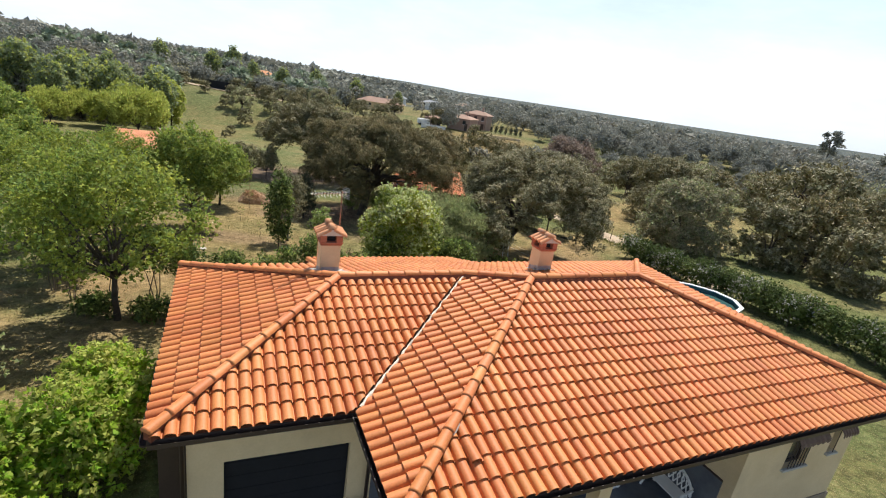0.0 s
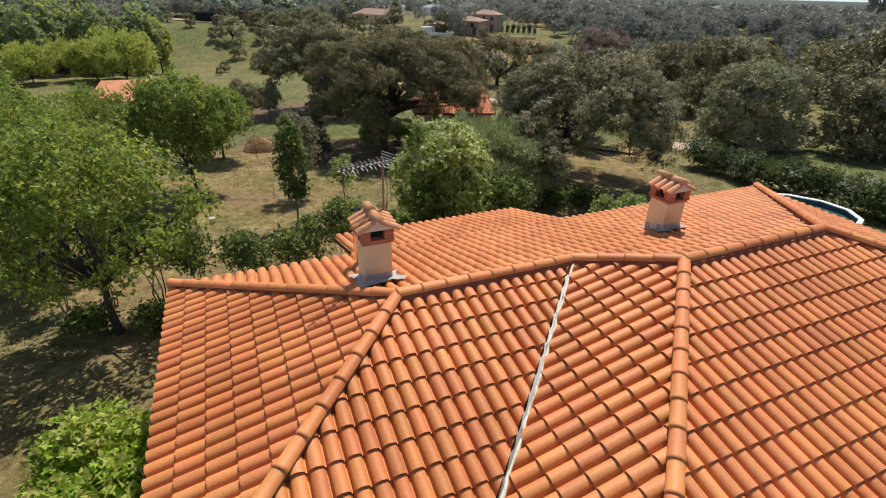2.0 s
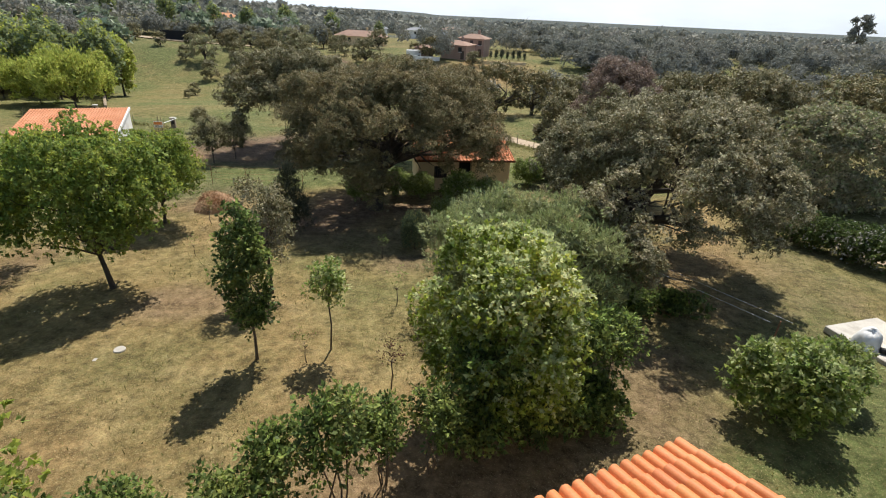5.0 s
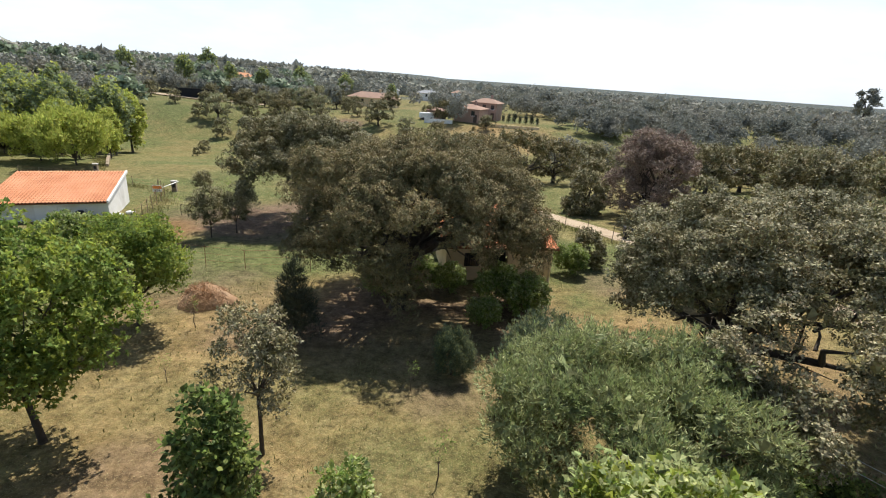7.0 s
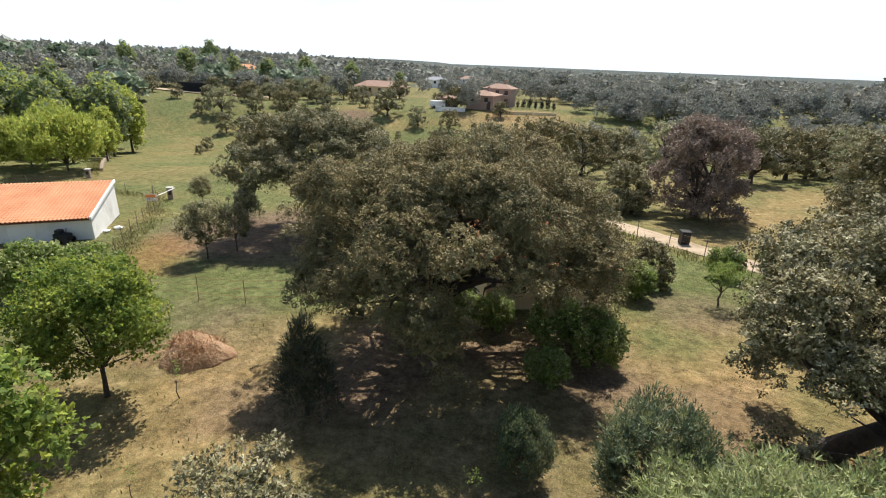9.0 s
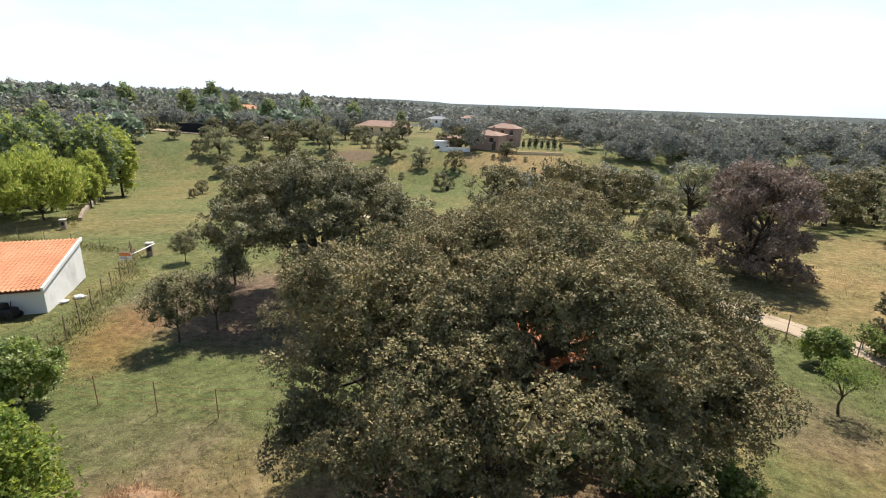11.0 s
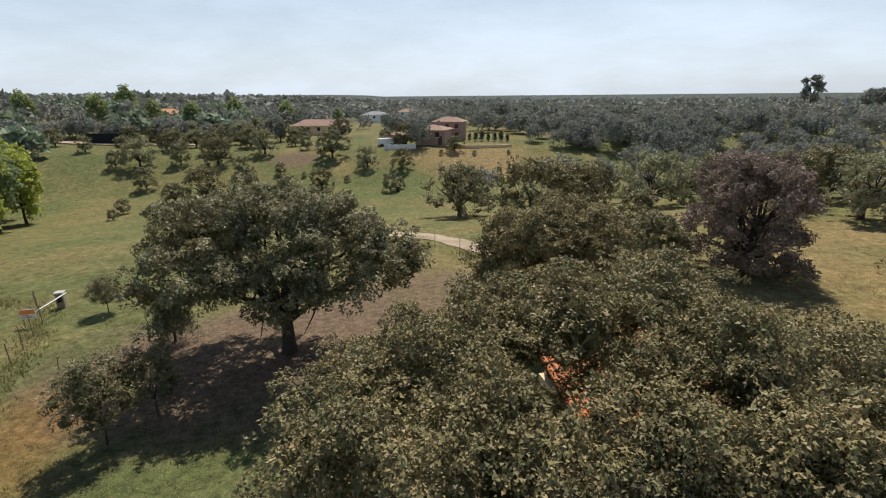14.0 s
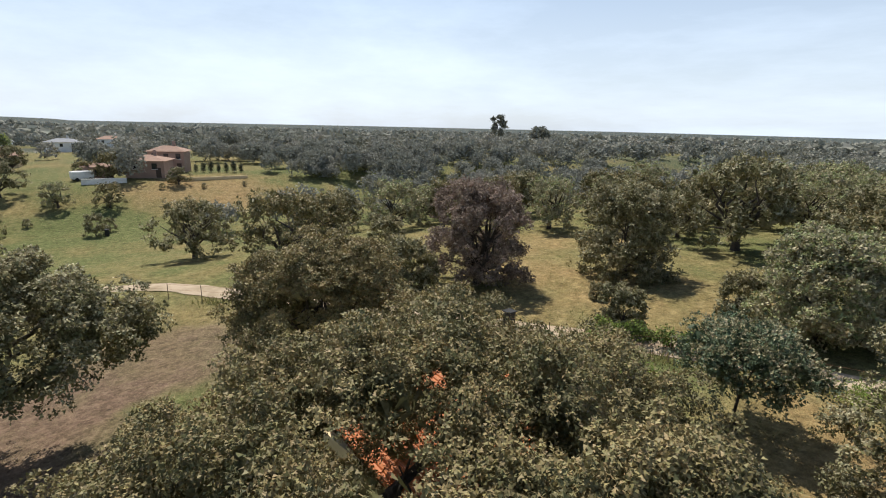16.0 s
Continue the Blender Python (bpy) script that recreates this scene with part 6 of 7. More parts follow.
part("curb", box((-0.05, -1.7, -1.0), (0.09, 0.05, 0.0)), M_CONCRETE, rail)


# ---------------------------------------------------------------- swimming pool
def pool(cx, cy, R, H):
    z = height(cx, cy) - 0.06
    top = empty("swimming_pool", pose(cx, cy, z), "above-ground oval pool with blue-grey wall and white rim, half shaded water", "pool")
    n = 12
    turn, oval = math.radians(8), 0.79
    p = lambda r, a, h: (r * math.cos(a), r * math.sin(a) * oval, h)
    ring = lambda r, h: [p(r, 2 * math.pi * k / n + turn, h) for k in range(n)]
    for name, r0, r1, mat in (("wall", R, R - 0.02, M_POOL_WALL), ("liner", R - 0.024, R - 0.03, M_POOL_LINER)):
        v = ring(r0, 0) + ring(r0, H) + ring(r1, H) + ring(r1, 0)
        f = [[a * n + k, a * n + (k + 1) % n, ((a + 1) % 4) * n + (k + 1) % n, ((a + 1) % 4) * n + k] for a in range(4) for k in range(n)]
        part(name, (v, f), mat, top)
    part("pool_floor", (ring(R - 0.03, 0.24), [list(range(n))]), M_POOL_LINER, top)
    for k in range(n):
        a0, a1 = 2 * math.pi * k / n + turn, 2 * math.pi * (k + 1) / n + turn
        v = [p(R - 0.1, a0, H + 0.004), p(R + 0.12, a0, H + 0.004), p(R + 0.12, a1, H + 0.004), p(R - 0.1, a1, H + 0.004)]
        v += [(x, y, h + 0.05) for x, y, h in v]
        part("rim_panel", (v, [[3, 2, 1, 0], [4, 5, 6, 7], [0, 1, 5, 4], [1, 2, 6, 5], [2, 3, 7, 6], [3, 0, 4, 7]]), M_PLASTIC, top, "white rim")
        c, s = math.cos(a0), math.sin(a0)
        v = [(c * r - s * t, (s * r + c * t) * oval, h) for h in (0, H) for r, t in ((R + 0.005, -0.07), (R + 0.07, -0.05), (R + 0.07, 0.05), (R + 0.005, 0.07))]
        part("upright", (v, [[0, 1, 5, 4], [1, 2, 6, 5], [2, 3, 7, 6], [3, 0, 4, 7], [4, 5, 6, 7]]), M_ALU, top)
    w = bpy.data.materials.new("pool_water")
    w.use_nodes = True
    nt = w.node_tree
    b = nt.nodes["Principled BSDF"]
    b.inputs["Base Color"].default_value, b.inputs["Roughness"].default_value = (0.065, 0.15, 0.14, 1), 0.04
    b.inputs["IOR"].default_value, b.inputs["Transmission Weight"].default_value = 1.33, 0.35
    bp = nt.nodes.new("ShaderNodeBump")
    bp.inputs["Distance"].default_value = 0.01
    nt.links.new(noise_node(nt, 3.0, 3), bp.inputs["Height"])
    nt.links.new(bp.outputs[0], b.inputs["Normal"])
    part("water", (ring(R - 0.032, H - 0.2), [list(range(n))]), w, top, "still greenish water")
    return top


pool(14.0, 26.15, 2.72, 1.12)
deck = empty("pool_slab", pose(11.1, 25.1, height(11.1, 26.0) - 0.12, 0, 0, 16), "pale concrete slab with dark edge under the pool", "slab")
part("slab", box((0, -0.3, 0), (2.5, 3.2, 0.24), 0.02), M_CONCRETE, deck)
pump = empty("pool_filter", pose(10.75, 27.05, height(11.1, 26.0) + 0.12), "pool filter under a crumpled white cloth cover with a hose", "pump")
rng = np.random.RandomState(77)
cover_v, cover_f, folds = [], [], 28
for i, (h, r) in enumerate([(0.0, 0.47), (0.06, 0.43), (0.22, 0.39), (0.4, 0.35), (0.52, 0.29), (0.58, 0.2), (0.6, 0.1), (0.6, 0.02)]):
    for k in range(folds):
        a = 2 * math.pi * k / folds
        q = r * (1 + 0.09 * math.sin(5 * a + 0.8 * i) * (1 - i / 8) + 0.05 * rng.normal() + 0.12 * math.cos(2 * a + 0.6))
        q *= 0.85
        cover_v.append((q * math.cos(a) + 0.05 * i / 7, q * math.sin(a), h + (0.09 * math.cos(a - 1.0) + 0.015 * rng.normal()) * min(1, i / 3)))
for i in range(7):
    for k in range(folds):
        cover_f.append([i * folds + k, i * folds + (k + 1) % folds, (i + 1) * folds + (k + 1) % folds, (i + 1) * folds + k])
cover_f.append([7 * folds + k for k in range(folds)])
part("cover", (cover_v, cover_f), M_PLASTIC, pump, "crumpled white cloth cover", smooth=True)
part("motor", tube([(0.2, -0.36, 0.1), (0.52, -0.5, 0.1)], [0.1, 0.1], 12), M_BLACK, pump, smooth=True)
part("hose", tube([(0.45, -0.44, 0.1), (0.62, -0.4, 0.06), (0.78, -0.1, 0.12), (0.78, 0.12, 0.5), (0.8, 0.15, 0.75)], [0.028] * 5, 6), M_BLACK, pump, smooth=True)


# ---------------------------------------------------------------- hut under the oak
def tile_sheet(u0, u1, v0, v1, z0, z1, across=0.22, gauge=0.38):
    """Roll tiles on a plain slope from (v0, z0) up to (v1, z1): steps and rolls as geometry."""
    nu, nv = max(2, int((u1 - u0) / across)), max(2, int(math.hypot(v1 - v0, z1 - z0) / gauge))
    prof = [(0.0, 0.0), (0.12, 0.045), (0.34, 0.07), (0.56, 0.045), (0.68, 0.0)]
    v, f = [], []
    for j in range(nv):
        for e in (0, 1):
            k = (j + e * 1.02) / nv
            for i in range(nu):
                for px, pz in prof:
                    v.append((u0 + (u1 - u0) * (i + px) / nu, v0 + (v1 - v0) * k, z0 + (z1 - z0) * k + pz + (0.03 if e == 0 else 0.0)))
    m = nu * len(prof)
    for j in range(nv):
        for q in range(m - 1):
            a = 2 * j * m + q
            f.append([a, a + 1, a + m + 1, a + m])
            if j:
                f.append([a - m, a - m + 1, a + 1, a])
    return v, f


def hut():
    x, y = -1.8, 45.75
    z = height(x, y) - 0.1
    top = empty("garden_hut", pose(x, y, z, 0, 0, 8), "small cream garden hut with orange tiled roof under the oak", "hut")
    w, d, h = 3.05, 4.6, 2.25
    for lo, hi in [((-w, 0, 0), (-0.35, 0.2, h)), ((0.55, 0, 0), (w, 0.2, h)), ((-0.35, 0, 2.05), (0.55, 0.2, h)), ((-w, 0.2, 0), (-w + 0.2, d, h)), ((w - 0.2, 0.2, 0), (w, d, h)), ((-w + 0.2, d - 0.2, 0), (w - 0.2, d, h + 1.0))]:
        part("wall", box(lo, hi), M_RENDER, top, "cream rendered wall")
    # Near-black sheet behind the opening paints the shade of the room.
    part("doorway", box((-0.35, 0.6, 0), (0.55, 0.64, 2.05)), M_DARK, top, "near-black sheet that stands for the shade in the doorway")
    part("window", box((-2.0, -0.02, 0.95), (-1.15, -0.003, 1.75)), M_GLASS_D, top)
    for k in range(6):
        part("bar", tube([(-1.92 + k * 0.14, -0.05, 0.95), (-1.92 + k * 0.14, -0.05, 1.75)], [0.01, 0.01], 5), M_BROWN, top)
    part("roof_slab", ([(-w - 0.3, -0.5, h - 0.1), (w + 0.3, -0.5, h - 0.1), (w + 0.3, d + 0.2, h + 1.08), (-w - 0.3, d + 0.2, h + 1.08), (-w - 0.3, -0.5, h), (w + 0.3, -0.5, h), (w + 0.3, d + 0.2, h + 1.18), (-w - 0.3, d + 0.2, h + 1.18)], [[3, 2, 1, 0], [4, 5, 6, 7], [0, 1, 5, 4], [1, 2, 6, 5], [2, 3, 7, 6], [3, 0, 4, 7]]), M_DECK, top)
    part("roof_tiles", tile_sheet(-w - 0.32, w + 0.32, -0.55, d + 0.22, h + 0.0, h + 1.2), M_TILE, top, "orange clay roof tiles")
    part("step", box((-0.9, -1.0, 0), (1.1, -0.003, 0.12), 0.01), M_CONCRETE, top)
    part("porch_post", tube([(w - 0.1, -0.4, 0), (w - 0.1, -0.4, h - 0.12)], [0.09, 0.07], 8), M_RENDER, top)


hut()


# ---------------------------------------------------------------- white shed in the next plot
def shed():
    z = height(-30.3, 54.9) - 0.25
    top = empty("white_shed", pose(-30.3, 54.9, z, 0, 0, 21), "low white shed with sloping orange tiled roof", "shed")
    L, W = 7.4, 6.6
    h0, h1 = 1.75, 2.55
    for x in (0, -L):
        v = [(x, 0, 0), (x, W, 0), (x, W, h1), (x, 0, h0), (x - 0.2, 0, 0), (x - 0.2, W, 0), (x - 0.2, W, h1), (x - 0.2, 0, h0)]
        part("gable_wall", (v, [[0, 1, 2, 3], [7, 6, 5, 4], [0, 4, 5, 1], [1, 5, 6, 2], [2, 6, 7, 3], [3, 7, 4, 0]]), M_RENDER_W, top, "whitewashed wall")
    part("front_wall", box((-L, 0.02, 0), (-0.203, 0.2, h0 - 0.02)), M_RENDER_W, top, "shaded white wall")
    part("back_wall", box((-L, W - 0.2, 0), (-0.203, W - 0.02, h1 - 0.1)), M_RENDER_W, top)
    part("verge", ([(0.02, -0.35, h0 - 0.1), (0.14, -0.35, h0 - 0.1), (0.14, W + 0.1, h1), (0.02, W + 0.1, h1), (0.02, -0.35, h0 + 0.1), (0.14, -0.35, h0 + 0.1), (0.14, W + 0.1, h1 + 0.2), (0.02, W + 0.1, h1 + 0.2)], [[3, 2, 1, 0], [4, 5, 6, 7], [0, 1, 5, 4], [1, 2, 6, 5], [2, 3, 7, 6], [3, 0, 4, 7]]), M_RENDER_W, top, "white verge strip")
    part("roof_slab", ([(-L - 0.2, -0.4, h0 - 0.1), (0.017, -0.4, h0 - 0.1), (0.017, W + 0.1, h1), (-L - 0.2, W + 0.1, h1), (-L - 0.2, -0.4, h0), (0.017, -0.4, h0), (0.017, W + 0.1, h1 + 0.1), (-L - 0.2, W + 0.1, h1 + 0.1)], [[3, 2, 1, 0], [4, 5, 6, 7], [0, 1, 5, 4], [1, 2, 6, 5], [2, 3, 7, 6], [3, 0, 4, 7]]), M_DECK, top)
    part("roof_tiles", tile_sheet(-L - 0.2, 0.03, -0.45, W + 0.1, h0 + 0.01, h1 + 0.11), M_TILE_PALE, top, "sunlit pale orange clay tiles")
    part("door", box((-4.6, -0.01, 0), (-3.2, 0.017, 1.6)), M_PLASTIC, top, "pale blue-white metal door")
    ac = empty("garden_machine", pose(-31.6, 53.9, height(-31.6, 53.9)), "dark garden machine parked against the shed wall", "mower")
    part("body", box((-0.5, -0.3, 0.15), (0.45, 0.3, 0.6), 0.06), M_BLACK, ac)
    part("seat", box((-0.4, -0.22, 0.6), (0.0, 0.22, 0.85), 0.05), M_BLACK, ac)
    part("handle", tube([(0.2, 0, 0.55), (0.32, 0, 1.0)], [0.025, 0.02], 6), M_BROWN, ac)
    for x in (-0.35, 0.35):
        for y in (-0.34, 0.34):
            part("wheel", tube([(x, y - 0.05, 0.17), (x, y + 0.05, 0.17)], [0.17, 0.17], 12), M_BLACK, ac)


shed()


# ---------------------------------------------------------------- fences, posts, gate pillars
def fence_line(label, line, step, h, wires=3, mat=None, r=0.028):
    x0, y0 = line[0]
    top = empty("wire_fence", pose(x0, y0, height(x0, y0)), label, "fence")
    pts = []
    for (ax, ay), (bx, by) in zip(line, line[1:]):
        n = max(1, round(math.hypot(bx - ax, by - ay) / step))
        pts += [(ax + (bx - ax) * k / n, ay + (by - ay) * k / n) for k in range(n)]
    pts.append(line[-1])
    o, rnd = Vector((x0, y0, height(x0, y0))), random.Random(9)
    tops = []
    for x, y in pts:
        b = Vector((x, y, height(x, y))) - o
        t = b + Vector((rnd.uniform(-0.05, 0.05), rnd.uniform(-0.05, 0.05), h * rnd.uniform(0.92, 1.08)))
        part("post", tube([b - Vector((0, 0, 0.2)), t], [r, r * 0.9], 6), mat or M_WOOD, top)
        tops.append((b, t))
    for k in range(wires):
        q = (k + 0.9) / (wires + 0.1)
        part("wire", tube([b.lerp(t, q) for b, t in tops], [0.006] * len(tops), 4, False), M_RUST, top)


fence_line("rusty wire fence with thin posts between the plots", [(-34.0, 68.0), (-31.6, 64.7), (-28.8, 57.2), (-26.6, 51.5), (-25.2, 47.0)], 2.2, 1.3)
fence_line("low wire fence with thin stakes across the grass", [(-25.2, 46.8), (-21.0, 45.8), (-16.2, 45.2), (-12.6, 45.6)], 3.1, 1.3, 3, M_RUST, 0.018)
fence_line("wire fence with thin posts along the dirt track", [(16.2, 39.5), (14.9, 43.4), (12.6, 48.6), (9.6, 54.0), (5.6, 60.8), (0.5, 68.8), (-4.5, 76.2), (-8.6, 80.0)], 2.6, 1.35)
fence_line("old post and wire fence along the next field", [(-34.2, 68.2), (-44.0, 71.5), (-52, 72.5)], 3.0, 1.1)


def pillar(x, y, h, label):
    p = empty("gate_pillar", pose(x, y, height(x, y) - 0.1, 0, 0, 15), label, "pillar")
    part("post", box((-0.22, -0.22, 0), (0.22, 0.22, h), 0.02), M_STONE, p)
    part("cap", box((-0.28, -0.28, h + 0.002), (0.28, 0.28, h + 0.09), 0.02), M_CONCRETE, p)
    part("meter_box", box((-0.13, -0.25, h * 0.5), (0.13, -0.223, h * 0.85)), M_BLACK, p)


pillar(-32.2, 67.6, 1.15, "dark brick gate pillar with pale cap beside the fence")
pillar(-46.4, 76.8, 1.0, "dark stone pillar at the end of the wall")
wallv = empty("stone_wall", pose(-46.8, 78.0, height(-46.8, 78.0)), "low pale stone wall between the fields", "wall")
for k in range(18):
    x, y = -1.2 - k * 1.02, 3.2 + k * 1.6
    z = height(-46.8 + x, 78 + y) - height(-46.8, 78.0)
    seg = part("wall_length", box((-0.16, -0.97, -0.3), (0.16, 0.97, 0.36 + 0.08 * (k % 3)), 0.03), M_STONE, wallv)
    seg.matrix_basis = pose(x, y, z, 0, 0, 32.5)
for x, y, lb in [(9.9, 57.6, "dark waste bin beside the track"), (-9.0, 127.0, "dark box on the grass slope")]:
    b = empty("waste_bin", pose(x, y, height(x, y)), lb, "bin")
    part("body", box((-0.3, -0.3, 0.05), (0.3, 0.3, 0.95), 0.04), M_BLACK, b)
    part("lid", box((-0.34, -0.34, 0.955), (0.34, 0.34, 1.03), 0.02), M_BLACK, b)


def notice_board(x, y, turn):
    b = empty("notice_board", pose(x, y, height(x, y), 0, 0, turn), "small orange and white notice board on the wire fence", "sign")
    part("panel", box((-0.42, -0.015, 0.55), (0.42, 0.015, 1.15), 0.006), M_PLASTIC, b, "white panel")
    part("band", box((-0.4, -0.021, 0.84), (0.4, -0.017, 1.12)), M_SIGN, b, "orange band")
    for k in range(3):
        part("text_bar", box((-0.34, -0.021, 0.62 + 0.07 * k), (0.34 - 0.14 * k, -0.017, 0.65 + 0.07 * k)), M_BLACK, b)
    for q in (-0.3, 0.3):
        part("post", tube([(q, 0.035, -0.2), (q, 0.035, 1.2)], [0.02, 0.02], 6), M_RUST, b)
    part("rail", tube([(0.4, 0.07, 0.95), (0.6, 1.6, 0.92), (0.75, 3.1, 0.9)], [0.035] * 3, 8), M_PLASTIC, b, "pale pipe rail")


notice_board(-32.0, 64.3, 8)


def garden_table(x, y, turn):
    z = height(x, y)
    t = empty("garden_table", pose(x, y, z, 0, 0, turn), "round white plastic garden table on the grass", "table")
    part("tabletop", tube([(0, 0, 0.69), (0, 0, 0.73)], [0.55, 0.55], 20), M_PLASTIC, t)
    for k in range(4):
        a = 0.785 + 1.571 * k
        part("leg", tube([(0.38 * math.cos(a), 0.38 * math.sin(a), 0.69), (0.46 * math.cos(a), 0.46 * math.sin(a), 0)], [0.035, 0.025], 6), M_PLASTIC, t)


def garden_chair():
    c = empty("garden_chair", Matrix.Identity(4), "white plastic garden chair on the grass", "chair", "garden chairs")
    part("seat", box((-0.24, -0.24, 0.41), (0.24, 0.24, 0.445), 0.01), M_PLASTIC, c)
    part("backrest", box((-0.24, 0.22, 0.45), (0.24, 0.26, 0.88), 0.012), M_PLASTIC, c)
    for q in (-0.21, 0.21):
        part("armrest", box((q - 0.025, -0.22, 0.62), (q + 0.025, 0.22, 0.65), 0.008), M_PLASTIC, c)
        for w in (-0.21, 0.21):
            part("leg", tube([(q, w, 0.0), (q, w, 0.409 if w > 0 else 0.62)], [0.022, 0.025], 6), M_PLASTIC, c)
    return c


garden_table(-46.9, 52.3, 10)
lawn_chair = plant(garden_chair(), -45.8, 51.9, 60, 1.0, 0.0)
for x, y, a in [(-47.8, 52.0, -80), (-44.0, 50.5, 200), (-35.1, 39.5, 30)]:
    again(lawn_chair, x, y, a, 1.0, 0.0)


# ---------------------------------------------------------------- heap, manhole, ladder, lines
def heap(x, y, R, H):
    rng = np.random.RandomState(7)
    v, f, n, m = [], [], 22, 40
    for j in range(n):
        k = j / (n - 1)
        for i in range(m):
            a = 2 * math.pi * i / m
            r = R * k * (1 + 0.12 * math.sin(3 * a + 1) + 0.05 * math.sin(7 * a))
            px, py = r * math.cos(a), r * math.sin(a) * 0.9
            lump = float(lattice(31, np.array([px]), np.array([py]), 0.45)[0]) - 0.5 + 0.5 * (float(lattice(32, np.array([px]), np.array([py]), 0.18)[0]) - 0.5)
            v.append((px, py, (H * (1 - k ** 2.4) + 0.45 * lump * (1 - k * 0.6)) if j < n - 1 else -0.1))
    for j in range(n - 1):
        for i in range(m):
            f.append([j * m + i, (j + 1) * m + i, (j + 1) * m + (i + 1) % m, j * m + (i + 1) % m])
    top = empty("cuttings_heap", pose(x, y, height(x, y)), "rounded heap of dry orange-brown garden cuttings", "heap")
    part("mound", (v, f), M_HAY, top)
    c = [(R * 0.8 * q * math.cos(t), R * 0.7 * q * math.sin(t), H * (1 - q ** 2.4) * 0.95) for q, t in [(math.sqrt(rng.rand()), rng.rand() * 6.283) for _ in range(70)]]
    part("loose_straw", sprays(rng, c, np.full(70, 0.2), 0.8, 1700, 4, 0.2, 0.8, 0.6, 0.06), M_HAY, top)


heap(-16.05, 40.2, 1.3, 0.78)
mh = empty("manhole_cover", pose(-13.1, 26.0, height(-13.1, 26.0)), "round pale concrete manhole cover in dry grass", "cover")
part("lid", tube([(0, 0, -0.05), (0, 0, 0.05), (0, 0, 0.075)], [0.17, 0.17, 0.155], 20), M_CONCRETE, mh)
part("stone", box((-0.5, -0.6, -0.05), (-0.36, -0.42, 0.06), 0.03), M_CONCRETE, mh)
lad = empty("ladder", pose(4.55, 33.3, height(4.55, 33.3), -12, 0, 20), "light metal ladder leaning against the oak trunk", "ladder")
for x in (-0.2, 0.2):
    part("rail", tube([(x, 0, 0), (x, 0, 2.3)], [0.022, 0.022], 6), M_ALU, lad)
for k in range(7):
    part("rung", tube([(-0.2, 0, 0.28 + k * 0.3), (0.2, 0, 0.28 + k * 0.3)], [0.015, 0.015], 6), M_ALU, lad)
wl_ = empty("washing_line", pose(4.2, 29.0, height(4.2, 29.0)), "pale washing lines stretched over the grass", "line")
for dx in (0.0, 0.7):
    part("line", tube([(dx - 1.0, 2.2, 1.6), (dx + 0.9, 0, 1.5), (dx + 2.6, -2.6, 1.6)], [0.005] * 3, 4), M_PLASTIC, wl_)
for p, q in (((-0.7, 2.2), 0), ((2.9, -2.6), 1)):
    part("post", tube([(p[0], p[1], -0.2), (p[0], p[1], 1.65)], [0.03, 0.025], 6), M_RUST, wl_)


for x, y, a, k in [(-30.3, 57.3, 20, 0.75), (-30.6, 56.5, 70, 0.6)]:
    sk = empty("white_sack", pose(x, y, height(x, y) - 0.03, 0, 0, a), "slumped white sack beside the shed wall", "sack", "sacks beside the shed")
    q = bmesh.new()
    bmesh.ops.create_icosphere(q, subdivisions=2, radius=1.0)
    for vv in q.verts:
        vv.co = Vector((vv.co.x * 0.42 * k * (1 + 0.15 * math.sin(5 * vv.co.y)), vv.co.y * 0.28 * k, max(-0.05, 0.17 * k + vv.co.z * 0.19 * k + 0.03 * math.sin(7 * vv.co.x))))
    part("bag", q, M_PLASTIC, sk, smooth=True)
    part("tie", tube([(0.36 * k, 0, 0.16 * k), (0.5 * k, 0.02, 0.2 * k)], [0.05 * k, 0.08 * k], 8), M_PLASTIC, sk)


# ---------------------------------------------------------------- village on the far knoll
def village_house(x, y, turn, w, d, h, rise, wall_mat, roof_mat, label, windows, door=True, eave=0.5, chim=True):
    z = height(x, y) - 0.4
    top = empty("village_house", pose(x, y, z, 0, 0, turn), label, "house")
    part("wall", box((-w / 2, -d / 2, 0), (w / 2, d / 2, h)), wall_mat, top)
    e = eave
    r = min(d / 2, w / 2) * 0.9
    v = [(-w / 2 - e, -d / 2 - e, h + 0.003), (w / 2 + e, -d / 2 - e, h + 0.003), (w / 2 + e, d / 2 + e, h + 0.003), (-w / 2 - e, d / 2 + e, h + 0.003), (-w / 2 + r, 0, h + rise), (w / 2 - r, 0, h + rise)]
    part("roof", (v, [[3, 2, 1, 0], [0, 1, 5, 4], [1, 2, 5], [2, 3, 4, 5], [3, 0, 4]]), roof_mat, top, "faded clay tile roof")
    for k in range(windows):
        u = -w / 2 + w * (k + 0.5) / windows
        win = part("window", box((u - 0.5, -d / 2 - 0.04, h - 1.7), (u + 0.5, -d / 2 - 0.003, h - 0.5)), M_GLASS_D, top)
        part("sill", box((u - 0.58, -d / 2 - 0.12, h - 1.78), (u + 0.58, -d / 2 - 0.043, h - 1.7)), M_PLASTIC, win)
    if door:
        part("door", box((w * 0.28, -d / 2 - 0.05, 0.4), (w * 0.28 + 1.0, -d / 2 - 0.003, 2.5)), M_BROWN, top)
    if chim:
        part("chimney", box((w * 0.1, 0.3, h + rise * 0.5), (w * 0.1 + 0.6, 0.9, h + rise + 1.0)), wall_mat, top)
    return top


